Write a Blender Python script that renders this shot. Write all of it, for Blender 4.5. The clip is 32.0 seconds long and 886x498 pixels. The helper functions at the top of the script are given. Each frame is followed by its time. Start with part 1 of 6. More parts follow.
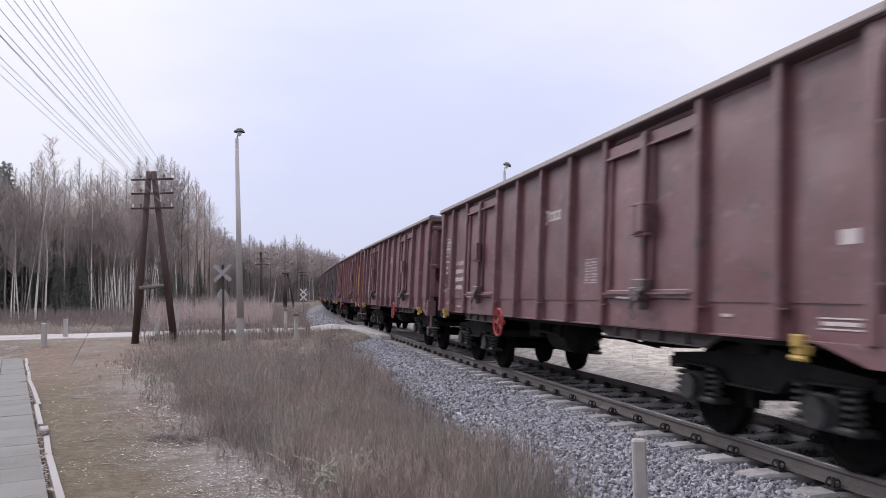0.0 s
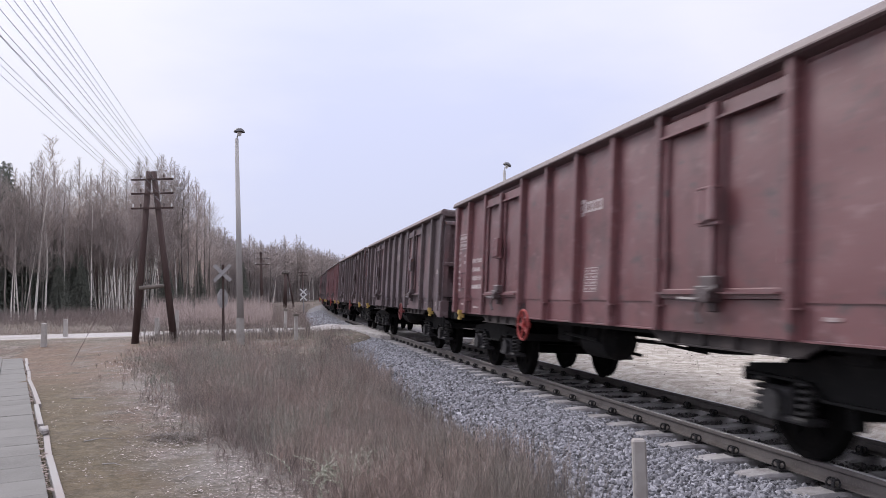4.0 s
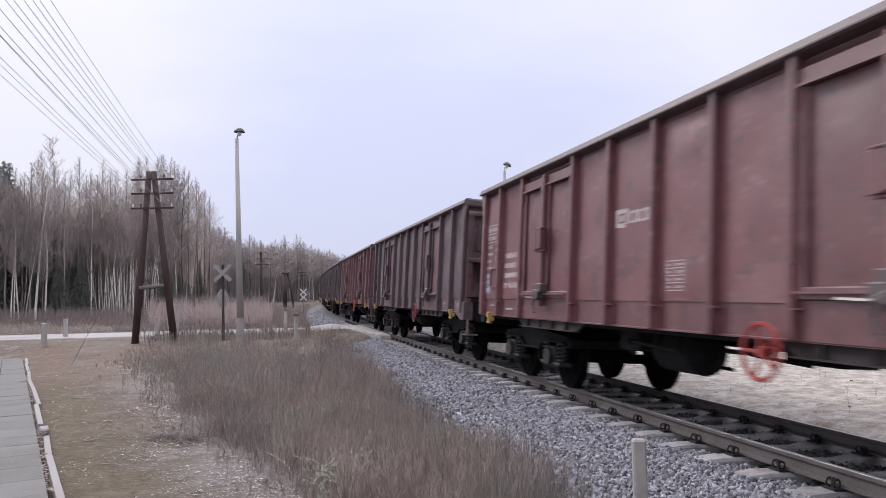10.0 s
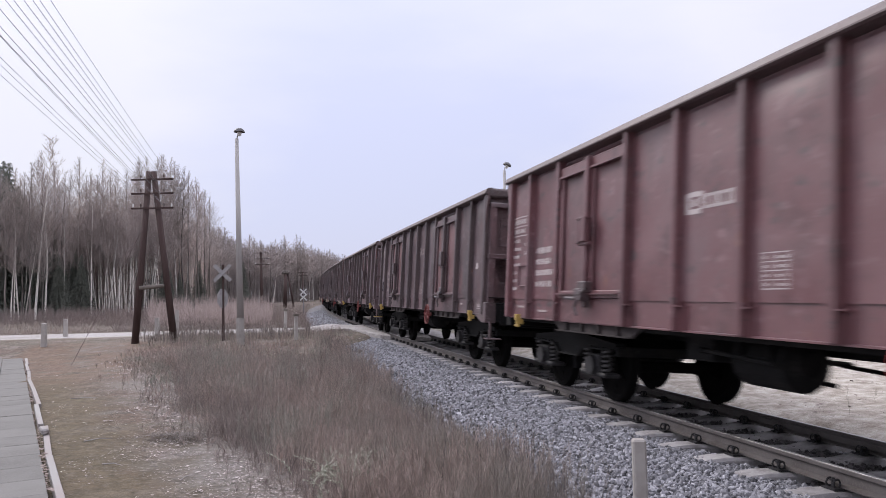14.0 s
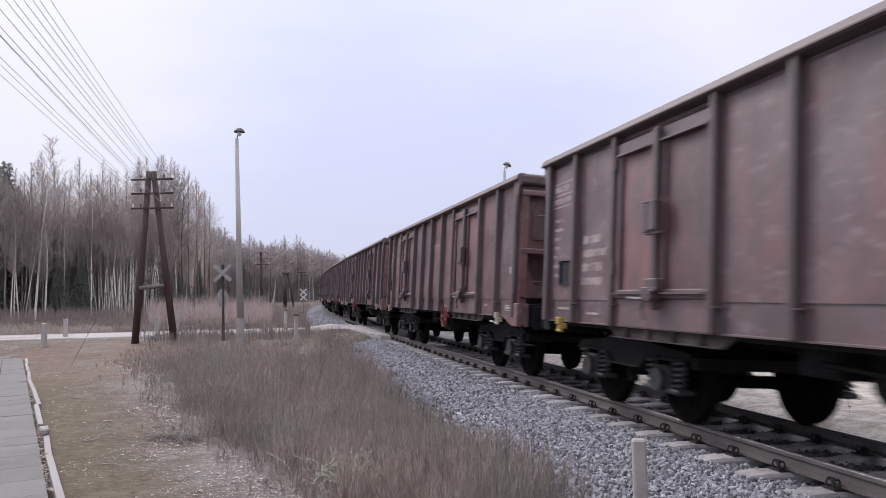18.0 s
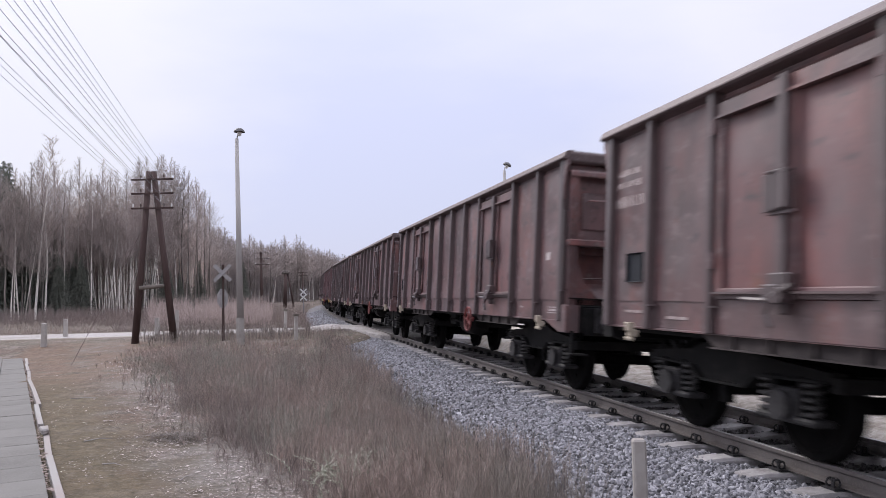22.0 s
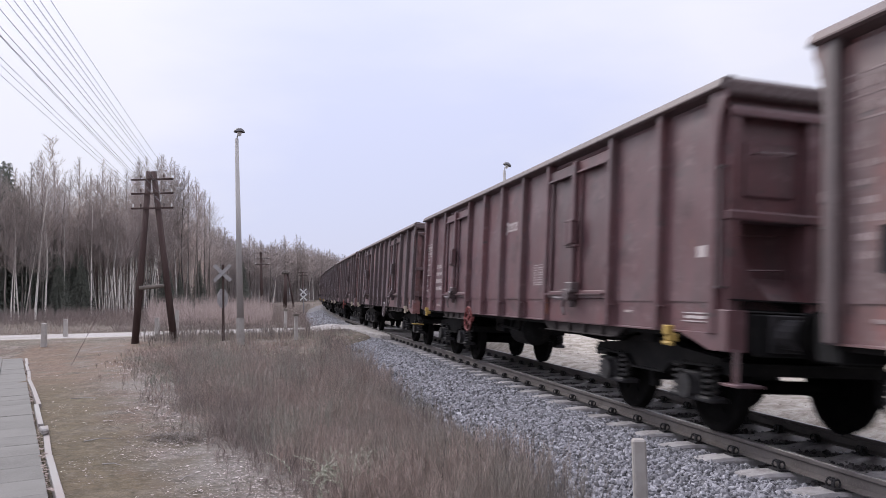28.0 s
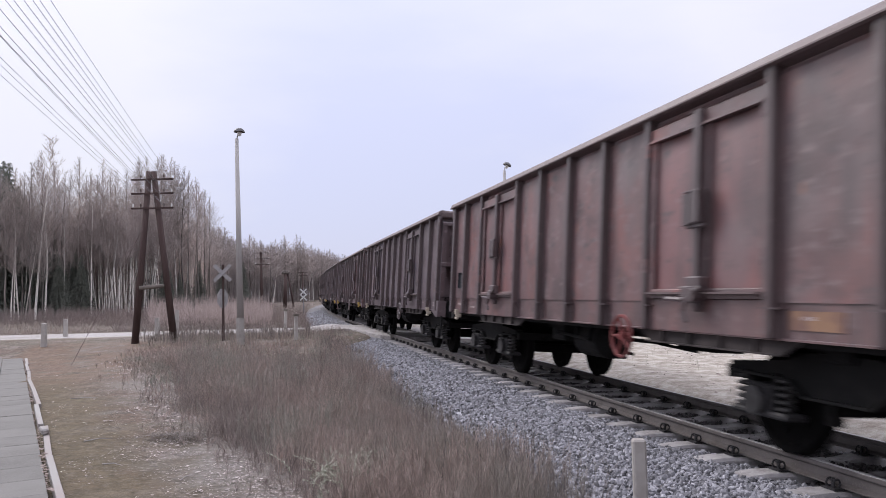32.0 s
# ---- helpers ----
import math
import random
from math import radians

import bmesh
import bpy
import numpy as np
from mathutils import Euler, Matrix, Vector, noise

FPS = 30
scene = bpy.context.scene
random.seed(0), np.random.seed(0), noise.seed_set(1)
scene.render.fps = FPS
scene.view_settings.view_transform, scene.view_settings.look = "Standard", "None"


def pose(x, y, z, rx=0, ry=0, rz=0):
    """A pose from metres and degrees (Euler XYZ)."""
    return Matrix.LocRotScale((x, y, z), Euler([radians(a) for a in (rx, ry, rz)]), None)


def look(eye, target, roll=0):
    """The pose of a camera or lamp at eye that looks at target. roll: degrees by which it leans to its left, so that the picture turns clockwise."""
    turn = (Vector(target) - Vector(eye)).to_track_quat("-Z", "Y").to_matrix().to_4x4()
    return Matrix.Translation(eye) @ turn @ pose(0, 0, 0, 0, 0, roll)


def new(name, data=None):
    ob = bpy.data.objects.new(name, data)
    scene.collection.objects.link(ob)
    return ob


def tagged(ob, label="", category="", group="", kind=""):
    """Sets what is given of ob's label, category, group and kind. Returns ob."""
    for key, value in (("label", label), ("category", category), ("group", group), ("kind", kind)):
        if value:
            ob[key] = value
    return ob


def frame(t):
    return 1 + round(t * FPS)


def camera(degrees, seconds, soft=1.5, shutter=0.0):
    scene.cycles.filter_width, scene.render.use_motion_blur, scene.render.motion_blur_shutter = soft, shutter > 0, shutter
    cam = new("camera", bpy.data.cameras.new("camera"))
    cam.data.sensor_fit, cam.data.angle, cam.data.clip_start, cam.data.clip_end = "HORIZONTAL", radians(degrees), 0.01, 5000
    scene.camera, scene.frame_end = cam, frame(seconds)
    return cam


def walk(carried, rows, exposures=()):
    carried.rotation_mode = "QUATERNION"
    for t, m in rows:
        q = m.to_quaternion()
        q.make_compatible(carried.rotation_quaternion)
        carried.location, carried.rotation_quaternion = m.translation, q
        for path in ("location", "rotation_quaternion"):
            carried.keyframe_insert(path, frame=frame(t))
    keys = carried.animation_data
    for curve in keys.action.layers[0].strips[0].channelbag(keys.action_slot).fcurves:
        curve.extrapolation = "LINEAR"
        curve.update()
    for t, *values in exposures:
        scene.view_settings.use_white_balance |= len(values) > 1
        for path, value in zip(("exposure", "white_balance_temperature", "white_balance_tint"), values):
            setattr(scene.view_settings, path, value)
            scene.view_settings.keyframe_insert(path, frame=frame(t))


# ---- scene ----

# ---------------------------------------------------------------- camera
EYE = (-5.37, 0.0, 1.507)
YAW, PITCH = radians(13.674), radians(3.268)
AIM = (EYE[0] + math.sin(YAW) * math.cos(PITCH), EYE[1] + math.cos(YAW) * math.cos(PITCH), EYE[2] + math.sin(PITCH))
cam = camera(61.32, 32.0, soft=0.5, shutter=0.5)
CAM_POSE = look(EYE, AIM, roll=-1.2)
walk(cam, [(0.0, CAM_POSE), (32.0, CAM_POSE)])


def at(depth, side):
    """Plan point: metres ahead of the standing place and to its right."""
    return (EYE[0] + math.sin(YAW) * depth + math.cos(YAW) * side, EYE[1] + math.cos(YAW) * depth - math.sin(YAW) * side)


def slope(mark):
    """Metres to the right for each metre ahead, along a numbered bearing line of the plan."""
    return (mark - 784) / 1322


# ---------------------------------------------------------------- light
world = bpy.data.worlds.new("overcast_sky")
scene.world = world
world.use_nodes = True
wn, wl = world.node_tree.nodes, world.node_tree.links
wn.clear()


def wnode(kind, **sets):
    n = wn.new(kind)
    for k, v in sets.items():
        n.inputs[k].default_value = v
    return n


w_out = wn.new("ShaderNodeOutputWorld")
w_bg = wnode("ShaderNodeBackground", Strength=1.0)
w_sky = wn.new("ShaderNodeTexSky")
w_sky.sky_type, w_sky.sun_disc = "NISHITA", False
w_sky.sun_elevation, w_sky.sun_rotation = radians(40), radians(-30)
w_gain = wn.new("ShaderNodeVectorMath")
w_gain.operation = "SCALE"
w_gain.inputs[3].default_value = 0.10
w_co = wn.new("ShaderNodeTexCoord")
w_map = wnode("ShaderNodeMapping", Scale=(1.0, 1.0, 3.0))
w_noise = wnode("ShaderNodeTexNoise", Scale=2.1, Detail=5.0, Roughness=0.5)
w_ramp = wn.new("ShaderNodeValToRGB")
w_ramp.color_ramp.elements[0].position, w_ramp.color_ramp.elements[0].color = 0.12, (0.72, 0.745, 1.0, 1)
w_ramp.color_ramp.elements[1].position, w_ramp.color_ramp.elements[1].color = 0.80, (0.885, 0.875, 1.0, 1)
w_mix = wn.new("ShaderNodeMix")
w_mix.data_type = "RGBA"
w_mix.inputs[0].default_value = 0.88
wl.new(w_sky.outputs[0], w_gain.inputs[0])
wl.new(w_co.outputs["Generated"], w_map.inputs[0])
wl.new(w_map.outputs[0], w_noise.inputs["Vector"])
# thinner, bluer cloud low over the line, closing to white away from it
w_dot = wn.new("ShaderNodeVectorMath")
w_dot.operation = "DOT_PRODUCT"
w_dot.inputs[1].default_value = Vector((0.19, 0.97, 0.15)).normalized()
w_near = wn.new("ShaderNodeMapRange")
w_near.inputs["From Min"].default_value, w_near.inputs["From Max"].default_value = 1.0, 0.91
w_soft = wn.new("ShaderNodeMath")
w_soft.operation = "MULTIPLY_ADD"
w_soft.inputs[1].default_value, w_soft.inputs[2].default_value = 1.6, -0.80
w_sum = wn.new("ShaderNodeMath")
w_sum.operation = "ADD"
wl.new(w_co.outputs["Generated"], w_dot.inputs[0])
wl.new(w_dot.outputs["Value"], w_near.inputs[0])
wl.new(w_noise.outputs[0], w_soft.inputs[0])
wl.new(w_near.outputs[0], w_sum.inputs[0])
wl.new(w_soft.outputs[0], w_sum.inputs[1])
wl.new(w_sum.outputs[0], w_ramp.inputs[0])
wl.new(w_gain.outputs[0], w_mix.inputs[6])
wl.new(w_ramp.outputs[0], w_mix.inputs[7])
# the cloud cover brightens towards the zenith
w_sep = wn.new("ShaderNodeSeparateXYZ")
w_up = wn.new("ShaderNodeMapRange")
w_up.inputs["From Min"].default_value, w_up.inputs["From Max"].default_value = 0.02, 1.0
w_up.inputs["To Min"].default_value, w_up.inputs["To Max"].default_value = 0.0, 1.0
w_grow = wn.new("ShaderNodeValToRGB")
for pos, v in ((0.0, 0.90), (0.40, 1.16), (1.0, 3.1)):
    e = w_grow.color_ramp.elements[0] if pos == 0 else w_grow.color_ramp.elements[-1] if pos == 1 else w_grow.color_ramp.elements.new(pos)
    e.position, e.color = pos, (v / 3.1, v / 3.1, v / 3.1, 1)
wl.new(w_co.outputs["Generated"], w_sep.inputs[0])
wl.new(w_sep.outputs[2], w_up.inputs[0])
wl.new(w_up.outputs[0], w_grow.inputs[0])
w_lift = wn.new("ShaderNodeVectorMath")
w_lift.operation = "MULTIPLY"
w_gain2 = wn.new("ShaderNodeVectorMath")
w_gain2.operation = "SCALE"
w_gain2.inputs[3].default_value = 3.1
wl.new(w_mix.outputs[2], w_lift.inputs[0])
wl.new(w_grow.outputs[0], w_lift.inputs[1])
wl.new(w_lift.outputs[0], w_gain2.inputs[0])
# and falls off away from the veiled sun
w_sun = wn.new("ShaderNodeVectorMath")
w_sun.operation = "DOT_PRODUCT"
w_sun.inputs[1].default_value = Vector((-0.30, 0.95, 0.0)).normalized()
w_fall = wn.new("ShaderNodeMapRange")
w_fall.inputs["From Min"].default_value, w_fall.inputs["From Max"].default_value = -0.9, 0.6
w_fall.inputs["To Min"].default_value, w_fall.inputs["To Max"].default_value = 0.84, 1.0
w_gain3 = wn.new("ShaderNodeVectorMath")
w_gain3.operation = "SCALE"
wl.new(w_co.outputs["Generated"], w_sun.inputs[0])
wl.new(w_sun.outputs["Value"], w_fall.inputs[0])
wl.new(w_gain2.outputs[0], w_gain3.inputs[0])
wl.new(w_fall.outputs[0], w_gain3.inputs[3])
wl.new(w_gain3.outputs[0], w_bg.inputs[0])
wl.new(w_bg.outputs[0], w_out.inputs[0])

sun_data = bpy.data.lights.new("sun", "SUN")
sun_data.energy, sun_data.angle, sun_data.color = 1.8, radians(14), (1.0, 0.96, 0.92)
sun = new("sun", sun_data)
sun.matrix_world = look((-34, 58, 56), (0, 0, 0))

# ---------------------------------------------------------------- materials


def material(name, base, rough=0.8, metal=0.0, vary=(), bump=0.0, bump_scale=40.0, island=0.0, objrand=0.0, spec=0.3, dust=0.0):
    """A node material: base colour, layers of noise (scale, colour, low, high, stretch), bump, and a little change from piece to piece."""
    m = bpy.data.materials.new(name)
    m.use_nodes = True
    n, l = m.node_tree.nodes, m.node_tree.links
    b = n["Principled BSDF"]
    b.inputs["Roughness"].default_value, b.inputs["Metallic"].default_value = rough, metal
    b.inputs["Specular IOR Level"].default_value = spec
    # dust film; its bluish tint puts a sky reflection into the sheen
    if dust:
        b.inputs["Sheen Weight"].default_value, b.inputs["Sheen Roughness"].default_value = dust, 0.28
        b.inputs["Sheen Tint"].default_value = (0.70, 0.69, 0.95, 1)
    co = n.new("ShaderNodeTexCoord")
    info = n.new("ShaderNodeObjectInfo")
    shift = n.new("ShaderNodeVectorMath")
    shift.operation = "MULTIPLY_ADD"
    spread = n.new("ShaderNodeCombineXYZ")
    for k in range(3):
        l.new(info.outputs["Random"], spread.inputs[k])
    shift.inputs[1].default_value = (37.0, 61.0, 23.0)
    l.new(spread.outputs[0], shift.inputs[0])
    l.new(co.outputs["Object"], shift.inputs[2])
    rgb = n.new("ShaderNodeRGB")
    rgb.outputs[0].default_value = (*base, 1)
    out = rgb.outputs[0]
    for scale, colour, low, high, stretch in vary:
        mp = n.new("ShaderNodeMapping")
        mp.inputs["Scale"].default_value = stretch
        t = n.new("ShaderNodeTexNoise")
        t.inputs["Scale"].default_value, t.inputs["Detail"].default_value, t.inputs["Roughness"].default_value = scale, 6, 0.6
        r = n.new("ShaderNodeMapRange")
        r.inputs["From Min"].default_value, r.inputs["From Max"].default_value = low, high
        mx = n.new("ShaderNodeMix")
        mx.data_type = "RGBA"
        mx.inputs[7].default_value = (*colour, 1)
        l.new(shift.outputs[0], mp.inputs[0])
        l.new(mp.outputs[0], t.inputs["Vector"])
        l.new(t.outputs[0], r.inputs[0])
        l.new(r.outputs[0], mx.inputs[0])
        l.new(out, mx.inputs[6])
        out = mx.outputs[2]
    for source, amount in (("island", island), ("object", objrand)):
        if amount:
            g = n.new("ShaderNodeNewGeometry").outputs["Random Per Island"] if source == "island" else info.outputs["Random"]
            r = n.new("ShaderNodeMapRange")
            r.inputs["To Min"].default_value, r.inputs["To Max"].default_value = 1 - amount, 1 + amount
            v = n.new("ShaderNodeVectorMath")
            v.operation = "SCALE"
            l.new(g, r.inputs[0])
            l.new(r.outputs[0], v.inputs[3])
            l.new(out, v.inputs[0])
            out = v.outputs[0]
    l.new(out, b.inputs["Base Color"])
    if bump:
        t = n.new("ShaderNodeTexNoise")
        t.inputs["Scale"].default_value, t.inputs["Detail"].default_value = bump_scale, 6
        u = n.new("ShaderNodeBump")
        u.inputs["Strength"].default_value, u.inputs["Distance"].default_value = 0.6, bump
        l.new(shift.outputs[0], t.inputs["Vector"])
        l.new(t.outputs[0], u.inputs["Height"])
        l.new(u.outputs[0], b.inputs["Normal"])
    return m


ONE = (1, 1, 1)
# wagon paints: oxide red clean, greyed brown, dark brown, faded red, grey red
RUST, GRIME = (0.20, 0.085, 0.055), (0.068, 0.050, 0.052)


def paint(name, base, dusty, patch, dust_at, patch_at, scuff=0.54, gloss=0.8, rough=0.42, dust=0.12, soot=0.45):
    """Wagon paint: broad dust, soot running down, patches of other paint or rust, scuffs and fine specks."""
    dull, pale = tuple(0.45 * c for c in base), tuple(1.45 * c for c in dusty)
    return material(name, base, rough, 0.0, ((0.8, dusty, dust_at, dust_at + 0.18, ONE), (1.5, patch, patch_at, patch_at + 0.15, (1, 1, 0.42)), (2.2, GRIME, soot, soot + 0.27, (1, 1, 0.3)), (3.4, dull, scuff, scuff + 0.22, (1, 0.6, 0.8)), (7.0, pale, scuff + 0.03, scuff + 0.20, (1, 0.7, 1.3)), (6.0, RUST, 0.67, 0.73, (1, 1, 0.4)), (34.0, dusty, 0.56, 0.8, ONE), (4.5, GRIME, 0.60, 0.70, (1, 0.8, 1.2)), (13.0, GRIME, 0.62, 0.74, ONE)), 0.006, 7.0, spec=gloss, objrand=0.16, dust=dust)


PAINTS = {
    "red": paint("oxide_red_paint", (0.143, 0.061, 0.068), (0.148, 0.088, 0.097), (0.134, 0.052, 0.058), 0.54, 0.54, soot=0.56),
    "bright": paint("fresh_oxide_red_paint", (0.152, 0.058, 0.063), (0.155, 0.087, 0.094), (0.156, 0.054, 0.058), 0.55, 0.54, soot=0.56),
    "maroon": paint("dull_maroon_paint", (0.112, 0.052, 0.058), (0.118, 0.073, 0.080), (0.128, 0.050, 0.054), 0.52, 0.54, soot=0.52),
    "grey": paint("dust_greyed_brown_paint", (0.110, 0.073, 0.077), (0.132, 0.101, 0.107), (0.152, 0.073, 0.074), 0.47, 0.52, 0.54),
    "dark": paint("sooty_dark_brown_paint", (0.081, 0.056, 0.062), (0.122, 0.092, 0.100), (0.109, 0.061, 0.064), 0.48, 0.58),
    "faded": paint("faded_patchy_red_paint", (0.146, 0.081, 0.083), (0.136, 0.098, 0.101), (0.205, 0.087, 0.081), 0.48, 0.47, 0.51),
    "brown": paint("dull_brown_paint", (0.118, 0.071, 0.076), (0.140, 0.101, 0.109), (0.158, 0.071, 0.072), 0.49, 0.52, 0.53),
    # posts: soot, darkened further to put their shaded sides into the paint
    "post": paint("sooty_shaded_post_paint", (0.072, 0.049, 0.051), (0.092, 0.067, 0.069), (0.100, 0.055, 0.056), 0.46, 0.60, 0.58, 0.8, 0.42, 0.16),
    "door": paint("chalky_faded_red_door_paint", (0.178, 0.084, 0.086), (0.150, 0.100, 0.104), (0.215, 0.083, 0.078), 0.50, 0.52, 0.58),
}
M_BLACK = material("sooty_black_steel", (0.008, 0.0078, 0.0085), 0.8, 0.0, ((3.0, (0.020, 0.018, 0.0175), 0.5, 0.75, ONE), (14.0, (0.035, 0.032, 0.031), 0.60, 0.78, ONE)), 0.004, 30, spec=0.2, objrand=0.2)
M_GIRDER = material("dusty_black_girder", (0.040, 0.034, 0.035), 0.75, 0.0, ((2.5, (0.085, 0.070, 0.069), 0.48, 0.7, (1, 1, 0.5)), (12.0, (0.07, 0.062, 0.06), 0.58, 0.75, ONE)), 0.004, 30, spec=0.2)
M_WHEEL = material("dark_wheel_steel", (0.007, 0.0066, 0.007), 0.9, 0.0, ((6.0, (0.013, 0.0115, 0.011), 0.5, 0.8, ONE),), 0.002, 30, spec=0.05)
# Greyer than the coats: dust, with the rail's sky reflection put into the colour.
M_RIM = material("dusty_painted_sheen_rail", (0.115, 0.087, 0.089), 0.5, 0.1, ((1.5, (0.13, 0.09, 0.09), 0.45, 0.7, (1, 0.5, 1)), (20.0, (0.19, 0.165, 0.165), 0.52, 0.72, ONE)), 0.003, 30, objrand=0.15)
M_CREAM = material("yellowed_white_paint", (0.42, 0.37, 0.30), 0.6, 0, ((8.0, (0.28, 0.22, 0.18), 0.5, 0.75, ONE),))
M_AXLE = material("greasy_grey_casting", (0.034, 0.032, 0.035), 0.6, 0, ((6.0, (0.014, 0.0135, 0.0145), 0.45, 0.65, ONE), (18.0, (0.06, 0.057, 0.055), 0.6, 0.75, ONE)), 0.004, 30)
M_SPRING = material("dusty_spring_steel", (0.075, 0.071, 0.073), 0.6, 0.2, ((9.0, (0.025, 0.024, 0.024), 0.45, 0.65, ONE),))
M_REDW = material("signal_red_paint", (0.30, 0.045, 0.042), 0.6, 0, ((5.0, (0.2, 0.06, 0.055), 0.5, 0.8, ONE),))
M_DULLRED = material("grimy_red_paint", (0.175, 0.04, 0.04), 0.6, 0, ((5.0, (0.12, 0.05, 0.048), 0.45, 0.7, ONE),))
M_YELLOW = material("chrome_yellow_paint", (0.42, 0.29, 0.085), 0.55, 0, ((8.0, (0.28, 0.19, 0.075), 0.55, 0.8, ONE),))
M_WHITE = material("white_stencil_paint", (0.50, 0.45, 0.45), 0.6, 0, ((12.0, (0.26, 0.17, 0.17), 0.55, 0.75, ONE),))
M_DIMW = material("worn_white_stencil_paint", (0.42, 0.355, 0.35), 0.65, 0, ((9.0, (0.17, 0.12, 0.12), 0.45, 0.7, ONE),))
M_FAINT = material("faint_white_stencil_paint", (0.33, 0.265, 0.265), 0.7, 0, ((9.0, (0.15, 0.105, 0.105), 0.42, 0.62, ONE),))
M_WARM = material("yellowed_stencil_paint", (0.40, 0.31, 0.245), 0.7, 0, ((9.0, (0.20, 0.13, 0.115), 0.45, 0.65, ONE),))
M_PLATE = material("blue_black_card_holder", (0.018, 0.021, 0.028), 0.5, 0.2, ((9.0, (0.035, 0.035, 0.04), 0.5, 0.8, ONE),))
M_GALV = material("dull_zinc_steel", (0.36, 0.35, 0.355), 0.6, 0.2, ((9.0, (0.2, 0.19, 0.185), 0.5, 0.8, ONE),))
M_RAIL = material("rusty_rail_steel", (0.125, 0.112, 0.11), 0.65, 0.1, ((4.0, (0.085, 0.072, 0.068), 0.45, 0.75, ONE), (40.0, (0.16, 0.14, 0.13), 0.5, 0.8, ONE)), 0.002, 60)
M_RAILTOP = material("worn_bright_rail_head", (0.30, 0.29, 0.295), 0.4, 0.85, ((3.0, (0.25, 0.23, 0.22), 0.5, 0.8, (1, 0.1, 1)),))
M_CONC = material("weathered_sleeper_concrete", (0.37, 0.352, 0.36), 0.9, 0, ((5.0, (0.23, 0.213, 0.213), 0.42, 0.7, ONE), (35.0, (0.45, 0.43, 0.43), 0.5, 0.8, ONE)), 0.004, 60, objrand=0.12)
M_POSTC = material("lime_washed_concrete", (0.36, 0.34, 0.325), 0.9, 0, ((4.0, (0.26, 0.235, 0.22), 0.45, 0.75, ONE), (25.0, (0.33, 0.3, 0.29), 0.6, 0.8, ONE)), 0.004, 50, objrand=0.1)
M_LAMPC = material("pale_smooth_concrete", (0.40, 0.385, 0.38), 0.9, 0, ((2.0, (0.33, 0.315, 0.31), 0.45, 0.75, (1, 1, 0.3)), (25.0, (0.38, 0.35, 0.34), 0.6, 0.8, ONE)), 0.003, 50)
M_STONE = material("crushed_granite_ballast", (0.245, 0.243, 0.264), 0.9, 0, ((4.0, (0.160, 0.158, 0.173), 0.4, 0.8, ONE), (30.0, (0.33, 0.326, 0.352), 0.5, 0.8, ONE)), 0.006, 60, island=0.68)
# Stones between the rails: oil stains plus the train's shade put into the colour.
M_OILED_SHADE = material("oiled_shaded_ballast", (0.10, 0.092, 0.095), 0.9, 0, ((4.0, (0.06, 0.054, 0.055), 0.4, 0.8, ONE), (30.0, (0.16, 0.15, 0.155), 0.5, 0.8, ONE)), 0.006, 60, island=0.6)
M_BED = material("ballast_bed", (0.14, 0.136, 0.146), 0.95, 0, ((0.6, (0.15, 0.13, 0.12), 0.5, 0.65, ONE), (3.5, (0.08, 0.075, 0.08), 0.48, 0.62, ONE), (22.0, (0.25, 0.245, 0.262), 0.5, 0.65, ONE), (9.0, (0.30, 0.293, 0.31), 0.56, 0.66, ONE)), 0.04, 20)
M_ROAD = material("pale_gravel_road", (0.345, 0.325, 0.32), 0.95, 0, ((0.7, (0.25, 0.225, 0.213), 0.42, 0.62, (0.4, 1, 1)), (3.5, (0.22, 0.2, 0.19), 0.52, 0.66, ONE), (9.0, (0.42, 0.395, 0.388), 0.5, 0.7, ONE), (24.0, (0.17, 0.155, 0.15), 0.58, 0.68, ONE)), 0.03, 18)
M_SLAB = material("grey_walkway_slab", (0.158, 0.152, 0.144), 0.95, 0, ((2.0, (0.13, 0.124, 0.117), 0.4, 0.7, ONE), (40.0, (0.185, 0.178, 0.17), 0.5, 0.8, ONE)), 0.003, 70, objrand=0.06)
M_BOARD = material("bleached_edging_board", (0.28, 0.272, 0.265), 0.85, 0, ((3.0, (0.27, 0.23, 0.22), 0.4, 0.7, (1, 0.1, 1)),), 0.004, 30)
M_POLE = material("tarred_timber_pole", (0.062, 0.040, 0.038), 0.85, 0, ((4.0, (0.10, 0.070, 0.065), 0.45, 0.75, (1, 1, 0.08)),), 0.004, 30)
M_WIRE = material("dull_wire", (0.24, 0.235, 0.25), 0.5, 0.3)
M_PORC = material("white_porcelain", (0.66, 0.66, 0.67), 0.3, 0)
M_BROWNPORC = material("brown_glazed_porcelain", (0.09, 0.065, 0.06), 0.3, 0)
M_BARK = material("birch_bark", (0.66, 0.625, 0.585), 0.85, 0, ((5.0, (0.09, 0.075, 0.07), 0.57, 0.64, (1, 1, 0.35)), (0.5, (0.34, 0.30, 0.28), 0.48, 0.75, ONE)), objrand=0.25)
M_DBARK = material("grey_brown_bark", (0.21, 0.185, 0.172), 0.9, 0, ((5.0, (0.055, 0.045, 0.04), 0.45, 0.7, (1, 1, 0.3)),), objrand=0.3)
M_TWIG = material("bare_purple_brown_twigs", (0.345, 0.297, 0.282), 0.9, 0, ((0.35, (0.40, 0.348, 0.33), 0.4, 0.7, ONE),), objrand=0.2)
M_WOODS = material("grey_brown_thicket", (0.62, 0.525, 0.475), 0.9, 0, ((0.06, (0.54, 0.465, 0.42), 0.44, 0.58, ONE),), island=0.35)
